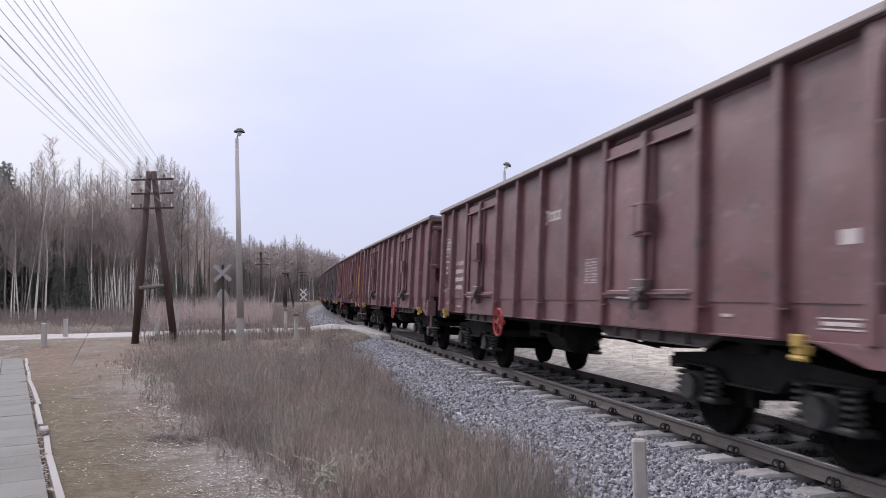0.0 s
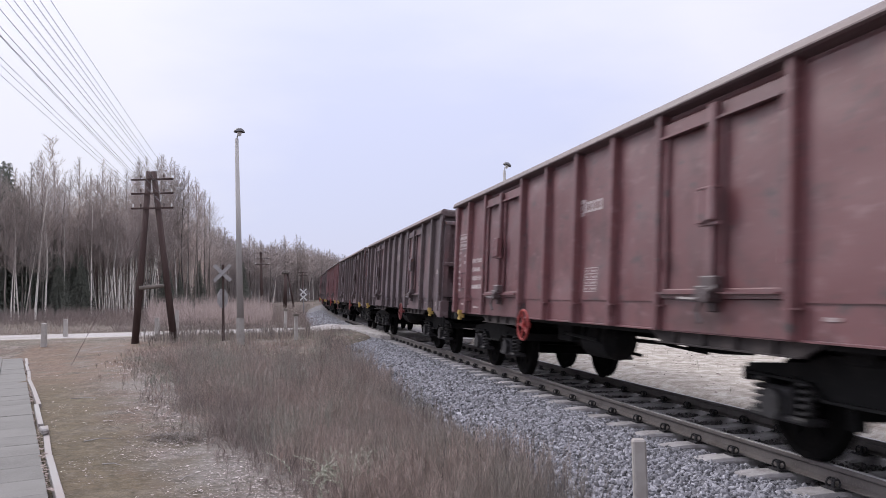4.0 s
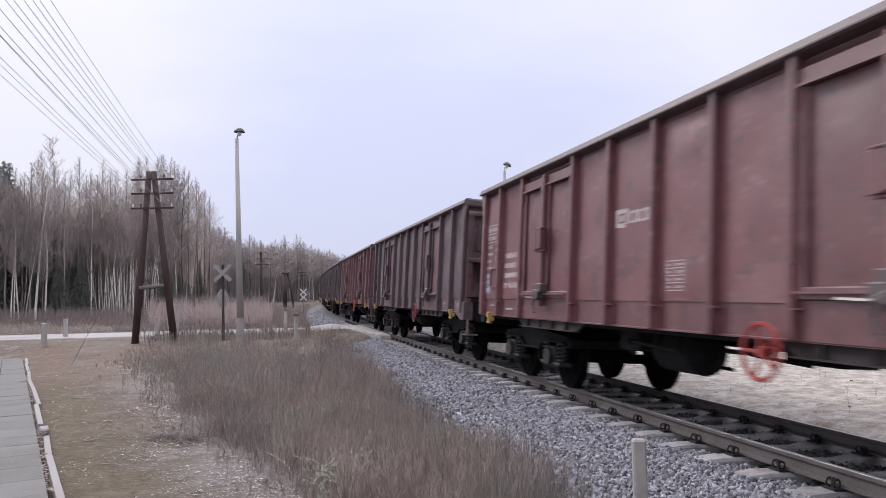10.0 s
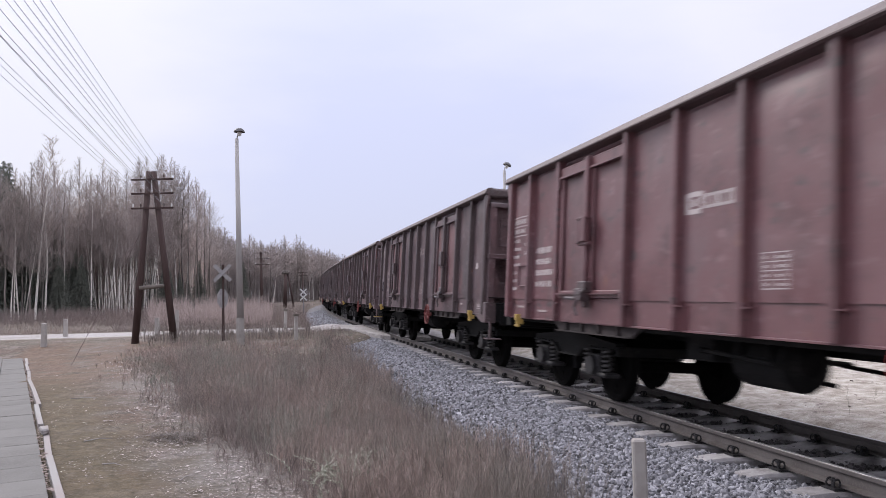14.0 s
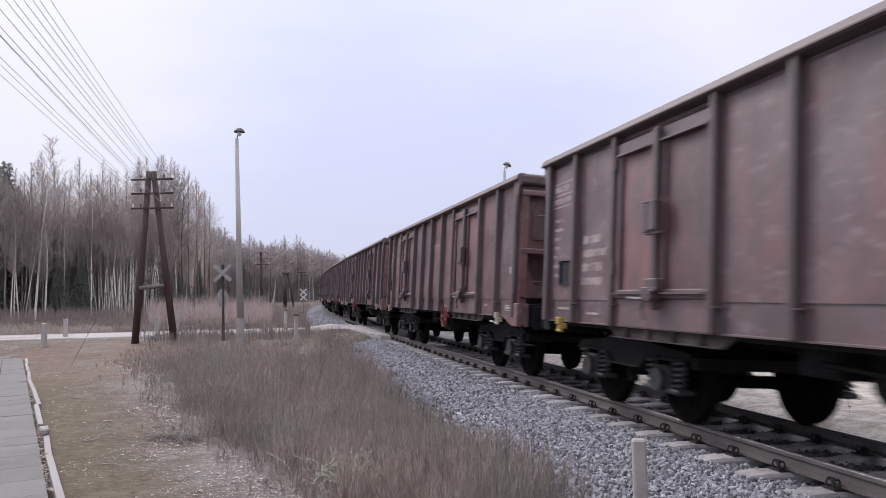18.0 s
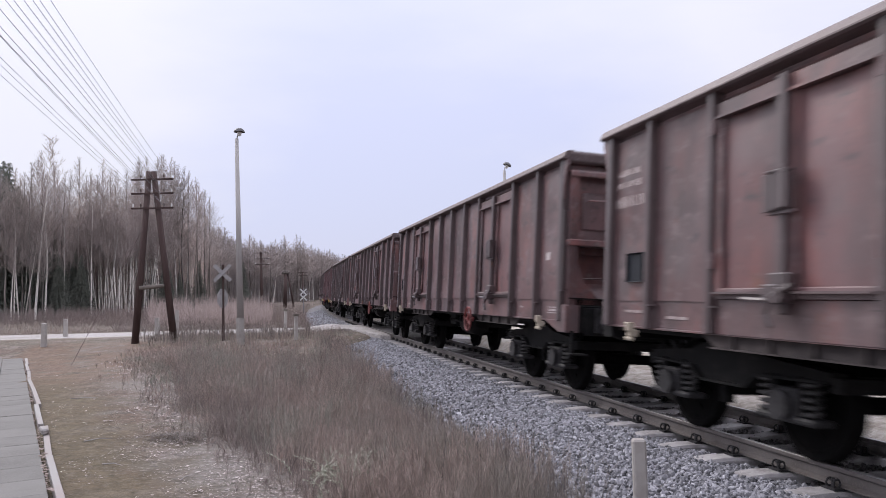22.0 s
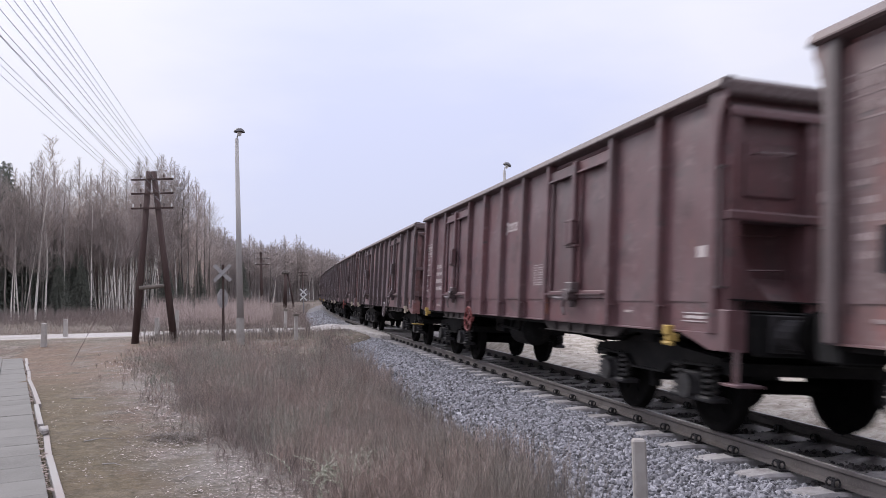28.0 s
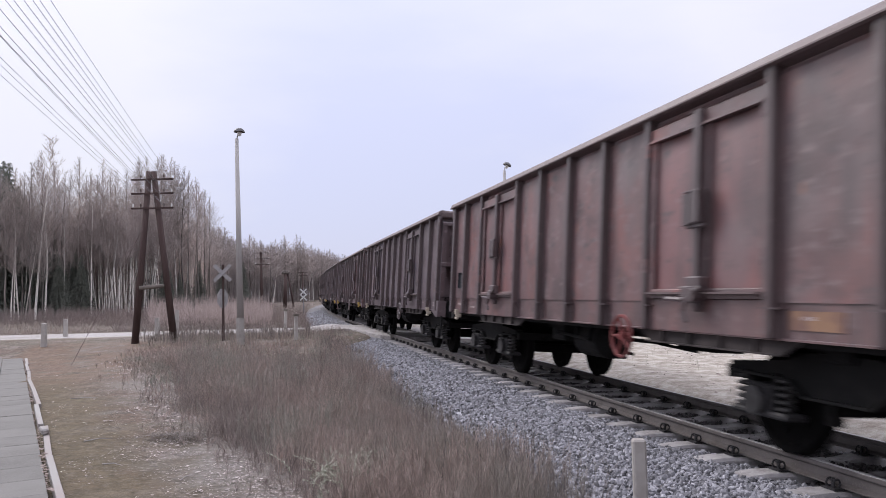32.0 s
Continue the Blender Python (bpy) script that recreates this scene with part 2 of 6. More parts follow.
M_WOODSFAR = material("far_grey_brown_thicket", (0.29, 0.255, 0.25), 0.9, 0, ((0.05, (0.23, 0.20, 0.197), 0.44, 0.58, ONE),), island=0.3)
M_NEEDLE = material("dark_spruce_needles", (0.135, 0.145, 0.125), 0.85, 0, ((0.8, (0.19, 0.20, 0.172), 0.4, 0.7, ONE),), island=0.35)
M_WEED = material("dry_weed_stalks", (0.345, 0.278, 0.250), 0.9, 0, ((0.45, (0.275, 0.268, 0.235), 0.46, 0.58, ONE), (0.3, (0.245, 0.205, 0.192), 0.47, 0.60, ONE), (1.4, (0.375, 0.298, 0.268), 0.54, 0.68, ONE)), island=0.42)
M_STRAW = material("pale_dry_grass", (0.36, 0.335, 0.285), 0.9, 0, ((0.5, (0.30, 0.295, 0.24), 0.42, 0.62, ONE),), island=0.4)
M_FEATHER = material("pale_greenish_dry_leaflets", (0.40, 0.405, 0.335), 0.85, 0, ((1.5, (0.30, 0.31, 0.25), 0.45, 0.62, ONE),), island=0.35)
M_SCRUB = material("brown_dry_scrub", (0.235, 0.188, 0.173), 0.9, 0, ((0.12, (0.21, 0.175, 0.166), 0.42, 0.62, ONE),), island=0.35)
M_BUSH = material("pinkish_brown_bare_twigs", (0.45, 0.37, 0.345), 0.9, 0, ((0.10, (0.40, 0.33, 0.315), 0.42, 0.62, ONE),), island=0.3)
M_PALELEAF = material("bleached_birch_leaves", (0.40, 0.355, 0.345), 0.85, 0, (), island=0.45)
M_LEAF = material("fallen_birch_leaves", (0.29, 0.25, 0.237), 0.85, 0, (), island=0.55)


def ground_material():
    """Bare trodden earth, moss, dry grass and sand, mixed by broad noise and by strips of the plan."""
    m = material("trodden_earth", (0.110, 0.077, 0.060), 0.95, 0, ((0.6, (0.094, 0.078, 0.056), 0.46, 0.56, ONE), (1.1, (0.165, 0.136, 0.12), 0.52, 0.62, ONE), (3.2, (0.085, 0.07, 0.056), 0.53, 0.62, (1, 0.6, 1)), (9.0, (0.052, 0.043, 0.036), 0.54, 0.64, (1, 0.7, 1)), (14.0, (0.22, 0.19, 0.176), 0.56, 0.63, ONE), (30.0, (0.06, 0.05, 0.043), 0.58, 0.66, ONE), (38.0, (0.31, 0.282, 0.265), 0.615, 0.68, ONE)), 0.05, 22)
    n, l = m.node_tree.nodes, m.node_tree.links
    b = n["Principled BSDF"]
    old = b.inputs["Base Color"].links[0].from_socket
    sand = n.new("ShaderNodeMix")
    sand.data_type = "RGBA"
    att = n.new("ShaderNodeAttribute")
    att.attribute_name = "sand"
    t = n.new("ShaderNodeTexNoise")
    t.inputs["Scale"].default_value, t.inputs["Detail"].default_value, t.inputs["Roughness"].default_value = 2.4, 12, 0.78
    c = n.new("ShaderNodeValToRGB")
    c.color_ramp.elements[0].position, c.color_ramp.elements[0].color = 0.42, (0.225, 0.193, 0.160, 1)
    c.color_ramp.elements[1].position, c.color_ramp.elements[1].color = 0.60, (0.44, 0.408, 0.366, 1)
    co = n.new("ShaderNodeTexCoord")
    l.new(co.outputs["Object"], t.inputs["Vector"])
    l.new(t.outputs[0], c.inputs[0])
    for name, lo, hi, scale in (("moss", (0.062, 0.050, 0.030, 1), (0.135, 0.104, 0.066, 1), 7.0), ("rust", (0.105, 0.066, 0.044, 1), (0.185, 0.122, 0.090, 1), 5.0), ("worn", (0.125, 0.116, 0.102, 1), (0.250, 0.226, 0.214, 1), 11.0)):
        tint, where, grain, ramp = n.new("ShaderNodeMix"), n.new("ShaderNodeAttribute"), n.new("ShaderNodeTexNoise"), n.new("ShaderNodeValToRGB")
        tint.data_type, where.attribute_name = "RGBA", name
        grain.inputs["Scale"].default_value, grain.inputs["Detail"].default_value, grain.inputs["Roughness"].default_value = scale, 10, 0.75
        ramp.color_ramp.elements[0].position, ramp.color_ramp.elements[0].color = 0.40, lo
        ramp.color_ramp.elements[1].position, ramp.color_ramp.elements[1].color = 0.62, hi
        l.new(co.outputs["Object"], grain.inputs["Vector"])
        l.new(grain.outputs[0], ramp.inputs[0])
        l.new(where.outputs["Fac"], tint.inputs[0])
        l.new(old, tint.inputs[6])
        l.new(ramp.outputs[0], tint.inputs[7])
        old = tint.outputs[2]
    l.new(att.outputs["Fac"], sand.inputs[0])
    l.new(old, sand.inputs[6])
    l.new(c.outputs[0], sand.inputs[7])
    l.new(sand.outputs[2], b.inputs["Base Color"])
    return m


M_GROUND = ground_material()

# ---------------------------------------------------------------- mesh helpers


def mesh_of(name, bm, mat, smooth=False):
    me = bpy.data.meshes.new(name)
    bm.to_mesh(me)
    bm.free()
    me.materials.append(mat)
    if smooth:
        me.polygons.foreach_set("use_smooth", [True] * len(me.polygons))
    return me


def part(name, bm, mat, parent, label="", smooth=False):
    """Links a bmesh (or a mesh made before) as one mesh object under a thing or a part."""
    me = bm if isinstance(bm, bpy.types.Mesh) else mesh_of(name, bm, mat, smooth)
    ob = new(name, me)
    ob.parent = parent
    return tagged(ob, label) if label else ob


def box(bm, x0, x1, y0, y1, z0, z1, bevel=0.0):
    m = Matrix.LocRotScale(((x0 + x1) / 2, (y0 + y1) / 2, (z0 + z1) / 2), None, (x1 - x0, y1 - y0, z1 - z0))
    r = bmesh.ops.create_cube(bm, size=1.0, matrix=m)
    if bevel:
        edges = list({e for v in r["verts"] for e in v.link_edges})
        bmesh.ops.bevel(bm, geom=edges, offset=bevel, segments=1, affect="EDGES")
    return bm


def boxes(*rows, bevel=0.0):
    bm = bmesh.new()
    for r in rows:
        box(bm, *r, bevel=bevel)
    return bm


def tube(bm, a, b, r0, r1=None, sides=8, caps=True):
    """A tapered round bar from a to b."""
    a, b = Vector(a), Vector(b)
    r1 = r0 if r1 is None else r1
    d = b - a
    m = Matrix.Translation((a + b) / 2) @ d.to_track_quat("Z", "Y").to_matrix().to_4x4()
    bmesh.ops.create_cone(bm, cap_ends=caps, segments=sides, radius1=r0, radius2=r1, depth=d.length, matrix=m)
    return bm


def tubes(*rows, sides=8):
    bm = bmesh.new()
    for r in rows:
        tube(bm, *r, sides=sides)
    return bm


def prism(bm, outline, y0, y1, axis="Y"):
    """An outline of (u, z) pairs swept along y (or along x)."""
    va = [bm.verts.new((u, y0, z) if axis == "Y" else (y0, u, z)) for u, z in outline]
    vb = [bm.verts.new((u, y1, z) if axis == "Y" else (y1, u, z)) for u, z in outline]
    n = len(outline)
    bm.faces.new(va)
    bm.faces.new(vb[::-1])
    for i in range(n):
        bm.faces.new((va[i], vb[i], vb[(i + 1) % n], va[(i + 1) % n]))
    bmesh.ops.recalc_face_normals(bm, faces=bm.faces)
    return bm


def ring(bm, centre, radius, thick, n=24, sides=6):
    """A closed hoop in the plane across x."""
    loops = []
    for i in range(n):
        q = 6.28318 * i / n
        c, s = math.cos(q), math.sin(q)
        loops.append([bm.verts.new((centre[0] + thick * math.sin(6.28318 * k / sides), centre[1] + c * (radius + thick * math.cos(6.28318 * k / sides)), centre[2] + s * (radius + thick * math.cos(6.28318 * k / sides)))) for k in range(sides)])
    for i in range(n):
        a, b = loops[i], loops[(i + 1) % n]
        for k in range(sides):
            bm.faces.new((a[k], a[(k + 1) % sides], b[(k + 1) % sides], b[k]))
    bmesh.ops.recalc_face_normals(bm, faces=bm.faces)
    return bm


def raw_mesh(name, verts, faces, mat, smooth=False):
    """A mesh from numpy arrays of corners and of triangles or quads."""
    me = bpy.data.meshes.new(name)
    verts, faces = np.asarray(verts, np.float32), np.asarray(faces, np.int32)
    k = faces.shape[1]
    me.vertices.add(len(verts))
    me.vertices.foreach_set("co", verts.ravel())
    me.loops.add(faces.size)
    me.loops.foreach_set("vertex_index", faces.ravel())
    me.polygons.add(len(faces))
    me.polygons.foreach_set("loop_start", np.arange(0, faces.size, k, dtype=np.int32))
    me.polygons.foreach_set("use_smooth", np.full(len(faces), smooth))
    me.update(calc_edges=True)
    me.materials.append(mat)
    return me


def thing(name, label, category, group="", m=None):
    ob = tagged(new(name), label, category, group)
    ob.empty_display_size = 0.2
    if m is not None:
        ob.matrix_world = m
    return ob


# ---------------------------------------------------------------- the line of the track
STRAIGHT, RADIUS, CANT = 19.67, 903.85, 0.0696
GAUGE_HALF = 0.7535


def line(s):
    """Centre of the track and its heading (to the right of +y) at s metres along it."""
    a = max(s - STRAIGHT, 0) / RADIUS
    return RADIUS * (1 - math.cos(a)), min(s, STRAIGHT) + RADIUS * math.sin(a), a


TILT = Matrix.Translation((-0.75, 0, 0)) @ Matrix.Rotation(CANT, 4, "Y") @ Matrix.Translation((0.75, 0, 0))


def rail_pose(s):
    x, y, a = line(s)
    return Matrix.Translation((x, y, 0)) @ Matrix.Rotation(-a, 4, "Z") @ TILT


def wagon_pose(s):
    (x0, y0, _), (x1, y1, _) = line(s - 4.5), line(s + 4.5)
    a = math.atan2(x1 - x0, y1 - y0)
    return Matrix.Translation(((x0 + x1) / 2, (y0 + y1) / 2, 0)) @ Matrix.Rotation(-a, 4, "Z") @ TILT


def off_track(x, y):
    """Signed distance of a plan point to the right of the track's centre, and its s."""
    if y <= STRAIGHT:
        return x, y
    dx, dy = x - RADIUS, y - STRAIGHT
    return RADIUS - math.hypot(dx, dy), STRAIGHT + RADIUS * math.atan2(dy, -dx)


# ---------------------------------------------------------------- ground
ROAD_A, ROAD_DIR = Vector((-0.03, 34.0)), Vector((-14.1, 1.6)).normalized()
# front of the level verge before the road
VERGE_A, VERGE_DIR = Vector((-0.9, 28.3)), Vector((-14.1, 4.0)).normalized()


def road_dist(x, y):
    d = Vector((x, y)) - ROAD_A
    return abs(d.x * ROAD_DIR.y - d.y * ROAD_DIR.x)


def before(x, y, start, way):
    """How far a plan point lies on the near side of a line."""
    d = Vector((x, y)) - start
    return d.y * way.x - d.x * way.y


def verge_dist(x, y):
    """Distance from the raised strip of the road and its wide near verge."""
    return max(before(x, y, VERGE_A, VERGE_DIR), -before(x, y, ROAD_A, ROAD_DIR), 0.0)


def smooth(a, b, v):
    t = min(max((v - a) / (b - a), 0), 1)
    return t * t * (3 - 2 * t)


def ground_z(x, y):
    d, s = off_track(x, y)
    meadow = -0.50 + 0.17 * smooth(-5.0, -8.0, x) + 0.05 * noise.noise((x * 0.35, y * 0.35, 0)) + 0.03 * noise.noise((x * 1.3, y * 1.3, 3))
    z = meadow if d < 0 else -0.42 + 0.05 * noise.noise((x * 0.3, y * 0.3, 7))
    z += 0.26 * smooth(32, 60, y) + 0.15 * noise.noise((x * 0.03, y * 0.03, 1)) * smooth(40, 80, abs(y))
    r = road_dist(x, y)
    z += (-0.07 - z) * (1 - smooth(2.2, 6.0, verge_dist(x, y)))
    bed = -0.66 if r > 2.6 else -0.30
    ramp = smooth(26.2, 27.8, s) * (1 - smooth(35.5, 37.0, s)) * smooth(1.1, 1.4, -d)
    z += (min(z, bed) - z) * (1 - (smooth(2.5, 3.3, -d) if d < 0 else smooth(1.7, 2.6, d))) * (1 - ramp)
    return z


def sheet(xs, ys):
    verts = [(x, y, ground_z(x, y)) for y in ys for x in xs]
    n = len(xs)
    faces = [(j * n + i, j * n + i + 1, (j + 1) * n + i + 1, (j + 1) * n + i) for j in range(len(ys) - 1) for i in range(n - 1)]
    return verts, faces


def spaced(lo, hi, fine_lo, fine_hi, fine, growth=1.16):
    out = list(np.arange(fine_lo, fine_hi, fine))
    for sign, end, start in ((1, hi, out[-1]), (-1, lo, out[0])):
        step, v = fine, start
        while (end - v) * sign > 0:
            step *= growth
            v += step * sign
            out.append(v)
    return sorted(out)


g_verts, g_faces = sheet(spaced(-2500, 2500, -15, 8, 0.3), spaced(-2500, 2500, 3, 34, 0.3))
ground_me = raw_mesh("ground", g_verts, g_faces, M_GROUND, True)
att = ground_me.attributes.new("sand", "FLOAT", "POINT")
sand_v = []
for x, y, z in g_verts:
    d, s = off_track(x, y)
    r = road_dist(x, y)
    v = smooth(1.6, 2.4, d) * (1 - smooth(24, 40, d)) * (1 - smooth(60, 90, y)) if d > 0 else 0.0
    v = max(v, (1 - smooth(1.7, 2.6, r + 0.8 * noise.noise((x * 0.7, y * 0.7, 2)) + 0.4 * noise.noise((x * 2.5, y * 2.5, 6)))))
    sand_v.append(v)
att.data.foreach_set("value", np.array(sand_v, np.float32))


def path_cover(x, y):
    """How mossy, rust-brown and gravel-worn the trodden strip beside the walkway is."""
    u = x - float(np.interp(y, [3.0, 7.4, 26.4], [-6.0, -7.13, -12.7])) + 0.5 * noise.noise((x * 0.9, y * 0.9, 12))
    rough = noise.noise((x * 2.3, y * 2.3, 15))
    if not 3.0 < y < 33.0 or u > 4.5 or u < -0.3:
        return 0.0, 0.0, 0.0
    moss = (1 - smooth(0.55, 1.5, u + 0.4 * rough)) * (1 - smooth(17, 21, y))
    rust = smooth(16, 20, y + 2 * rough) * (1 - smooth(28, 31, y)) * smooth(-0.15, 0.3, rough + 0.3)
    worn = smooth(0.9, 1.6, u + 0.3 * rough) * smooth(-0.25, 0.25, noise.noise((x * 0.8, y * 0.5, 19)) + 0.5 * rough) * (1 - 0.7 * rust)
    return 0.8 * moss, 0.65 * rust, 0.75 * worn


covers = np.array([path_cover(x, y) for x, y, z in g_verts], np.float32)
for k, name in enumerate(("moss", "rust", "worn")):
    ground_me.attributes.new(name, "FLOAT", "POINT").data.foreach_set("value", np.ascontiguousarray(covers[:, k]))
ground = tagged(new("ground", ground_me), "bare brown earth with sandy road and dry grass", "ground", kind="structure")

# the gravel road, a low crowned sheet with ragged edges
r_verts, r_faces = [], []
r_perp = Vector((-ROAD_DIR.y, ROAD_DIR.x))
for part_lo, part_hi in ((3.3, 70.0), (-60.0, -3.7)):
    n0, steps = len(r_verts), list(np.arange(part_lo, part_hi, 0.4))
    for u in steps:
        rag0 = 2.05 + 0.35 * noise.noise((u * 0.6, 1.0, 0)) + 0.15 * noise.noise((u * 2.2, 4.0, 0))
        rag1 = 2.05 + 0.35 * noise.noise((u * 0.6, 8.0, 0)) + 0.15 * noise.noise((u * 2.2, 9.0, 0))
        for k in range(9):
            f = k / 8
            v = -rag0 + (rag0 + rag1) * f
            q = ROAD_A + ROAD_DIR * u + r_perp * v
            lift = 0.02 * math.sin(math.pi * f) + 0.012 * noise.noise((u * 1.5, v * 1.5, 2)) - (0.03 if k in (0, 8) else 0)
            r_verts.append((q.x, q.y, ground_z(q.x, q.y) + 0.012 + lift))
    r_faces += [(n0 + i * 9 + k, n0 + i * 9 + k + 1, n0 + i * 9 + k + 10, n0 + i * 9 + k + 9) for i in range(len(steps) - 1) for k in range(8)]
tagged(new("road", raw_mesh("road", r_verts, r_faces, M_ROAD, True)), "pale unpaved gravel road with ragged edges", "road", kind="structure")

# ---------------------------------------------------------------- track
track = thing("railway_track", "single railway track on concrete sleepers in grey ballast", "railway track")


def sweep(name, outline, s_list, mat, parent, label=""):
    verts, faces, n = [], [], len(outline)
    for s in s_list:
        m = rail_pose(s)
        verts += [m @ Vector((u, 0, z)) for u, z in outline]
    for j in range(len(s_list) - 1):
        for i in range(n):
            k = (i + 1) % n
            faces.append((j * n + i, j * n + k, (j + 1) * n + k, (j + 1) * n + i))
    return part(name, raw_mesh(name, [tuple(v) for v in verts], faces, mat), None, parent, label)


STATIONS = [-40, 0] + list(np.arange(4, 60, 2.0)) + list(np.arange(60, 380, 6.0))
PROFILE = [(-0.068, -0.15), (0.068, -0.15), (0.068, -0.138), (0.012, -0.118), (0.009, -0.05), (0.034, -0.036), (0.035, -0.008), (0.030, -0.002), (-0.030, -0.002), (-0.035, -0.008), (-0.034, -0.036), (-0.009, -0.05), (-0.012, -0.118), (-0.068, -0.138)]
for sign in (-1, 1):
    rail = sweep("rail", [(sign * GAUGE_HALF + u, z) for u, z in PROFILE], STATIONS, M_RAIL, track, "rust-brown steel rail")
    c = sign * GAUGE_HALF
    sweep("rail_head", [(c - 0.029, -0.004), (c + 0.029, -0.004), (c + 0.026, 0.0), (c - 0.026, 0.0)], STATIONS, M_RAILTOP, rail, "bright worn running surface")

FIRST_SLEEPER, SLEEPER_STEP = 6.579 - 4 * 0.6542, 0.6542


def sleeper_mesh():
    bm = bmesh.new()
    shape = [(-1.26, -0.235), (-1.26, -0.20), (-1.05, -0.175), (-0.62, -0.165), (-0.35, -0.21), (0.35, -0.21), (0.62, -0.165), (1.05, -0.175), (1.26, -0.20), (1.26, -0.235), (1.26, -0.36), (-1.26, -0.36)]
    prism(bm, shape, -0.13, 0.13)
    bmesh.ops.bevel(bm, geom=[e for e in bm.edges if abs(e.verts[0].co.y - e.verts[1].co.y) < 1e-5], offset=0.025, segments=1, affect="EDGES")
    return mesh_of("sleeper", bm, M_CONC)


def fastening_mesh():
    """Base plate with bolts and coiled spring clips on both sides of the rail foot."""
    bm = boxes((-0.16, 0.16, -0.075, 0.075, -0.165, -0.15))
    for sx in (-1, 1):
        tube(bm, (sx * 0.108, 0, -0.15), (sx * 0.108, 0, -0.075), 0.016, sides=6)
        tube(bm, (sx * 0.108, 0, -0.10), (sx * 0.108, 0, -0.085), 0.03, sides=6)
        for y in (-0.04, 0.04):
            ring = [(sx * (0.108 + 0.034 * math.cos(q)), y, -0.115 + 0.034 * math.sin(q)) for q in np.linspace(0, 6.2832, 9)]
            for u, v in zip(ring, ring[1:]):
                tube(bm, u, v, 0.0085, sides=5, caps=False)
    return mesh_of("fastening", bm, M_AXLE)


SLEEPER, FASTENING = sleeper_mesh(), fastening_mesh()
for i in range(95):
    s = FIRST_SLEEPER + i * SLEEPER_STEP
    if 26.6 < s < 36.4:
        continue
    sl = part("sleeper", SLEEPER, None, track)
    sl.matrix_world = rail_pose(s) @ pose(random.uniform(-0.02, 0.02), 0, random.uniform(-0.006, 0.004), 0, 0, random.uniform(-0.8, 0.8))
    if s < 45:
        for sign in (-1, 1):
            f = part("fastening", FASTENING, None, sl, "black rail clip with bolts")
            f.matrix_basis = pose(sign * GAUGE_HALF, 0, 0)

ballast = sweep("ballast_bed", [(-3.1, -0.72), (-2.3, -0.46), (-1.55, -0.245), (-1.25, -0.222), (-0.95, -0.240), (-0.6, -0.25), (0.6, -0.252), (0.95, -0.265), (1.2, -0.255), (1.55, -0.27), (2.7, -0.60)], STATIONS, M_BED, track)
tagged(ballast, "grey crushed stone bed")


def stones(name, n, place, size, seed, mat):
    """Many small angular stones in one mesh."""
    rng = np.random.default_rng(seed)
    bm = bmesh.new()
    bmesh.ops.create_icosphere(bm, subdivisions=1, radius=1.0)
    base = np.array([v.co[:] for v in bm.verts])
    tri = np.array([[v.index for v in f.verts] for f in bm.faces])
    bm.free()
    pts = place(rng, n)
    n = len(pts)
    v = base[None] * (1 + rng.uniform(-0.36, 0.26, (n, len(base), 1)))
    v = v * (size * rng.uniform(0.6, 1.25, (n, 1, 1)) * rng.uniform(0.6, 1.1, (n, 1, 3)))
    a, b = rng.uniform(0, 6.28, n), rng.uniform(-0.7, 0.7, n)
    ca, sa, cb, sb = np.cos(a)[:, None], np.sin(a)[:, None], np.cos(b)[:, None], np.sin(b)[:, None]
    x, y, z = v[..., 0], v[..., 1], v[..., 2]
    x, z = x * cb + z * sb, z * cb - x * sb
    x, y = x * ca - y * sa, x * sa + y * ca
    v = np.stack([x, y, z], -1) + pts[:, None]
    f = (tri[None] + (np.arange(n) * len(base))[:, None, None]).reshape(-1, 3)
    return raw_mesh(name, v.reshape(-1, 3), f, mat)


def bed_height(l):
    return np.interp(l, [-3.1, -2.3, -1.55, -1.25, -0.95, -0.6, 0.6, 0.95, 1.2, 1.55, 2.7], [-0.72, -0.46, -0.245, -0.222, -0.240, -0.245, -0.247, -0.265, -0.255, -0.27, -0.60])


def to_world(s, l, z):
    a = np.maximum(s - STRAIGHT, 0) / RADIUS
    cx, cy = RADIUS * (1 - np.cos(a)), np.minimum(s, STRAIGHT) + RADIUS * np.sin(a)
    l2 = -0.75 + (l + 0.75) * math.cos(CANT) + z * math.sin(CANT)
    z2 = -(l + 0.75) * math.sin(CANT) + z * math.cos(CANT)
    return np.stack([cx + l2 * np.cos(a), cy - l2 * np.sin(a), z2], -1)


def scatter(l0, l1, s0, s1):
    def place(rng, n):
        s, l = rng.uniform(s0, s1, n), rng.uniform(l0, l1, n)
        return to_world(s, l, bed_height(l) + rng.uniform(-0.012, 0.018, n))
    return place


for n, l0, l1, s0, s1, size, seed in ((31000, -3.05, -0.85, 3.4, 11.0, 0.0278, 1), (34000, -3.05, -0.85, 11.0, 32.5, 0.032, 2), (12000, -0.7, 0.7, 4.5, 20.0, 0.029, 3), (2500, 0.8, 2.2, 3.5, 20.0, 0.036, 4), (9000, -3.05, -0.85, 36.6, 78.0, 0.07, 5)):
    mat = M_OILED_SHADE if seed == 3 else M_STONE
    o = part("loose_ballast", stones("loose_ballast", n, scatter(l0, l1, s0, s1), size, seed, mat), None, track, "crushed stones darkened by oil and painted-in train shade" if seed == 3 else "loose grey crushed stones")
    tagged(o, kind="stuff")

# ---------------------------------------------------------------- the goods wagons
HALF, SIDE, RAIL_HALF = 6.34, 1.395, 6.46
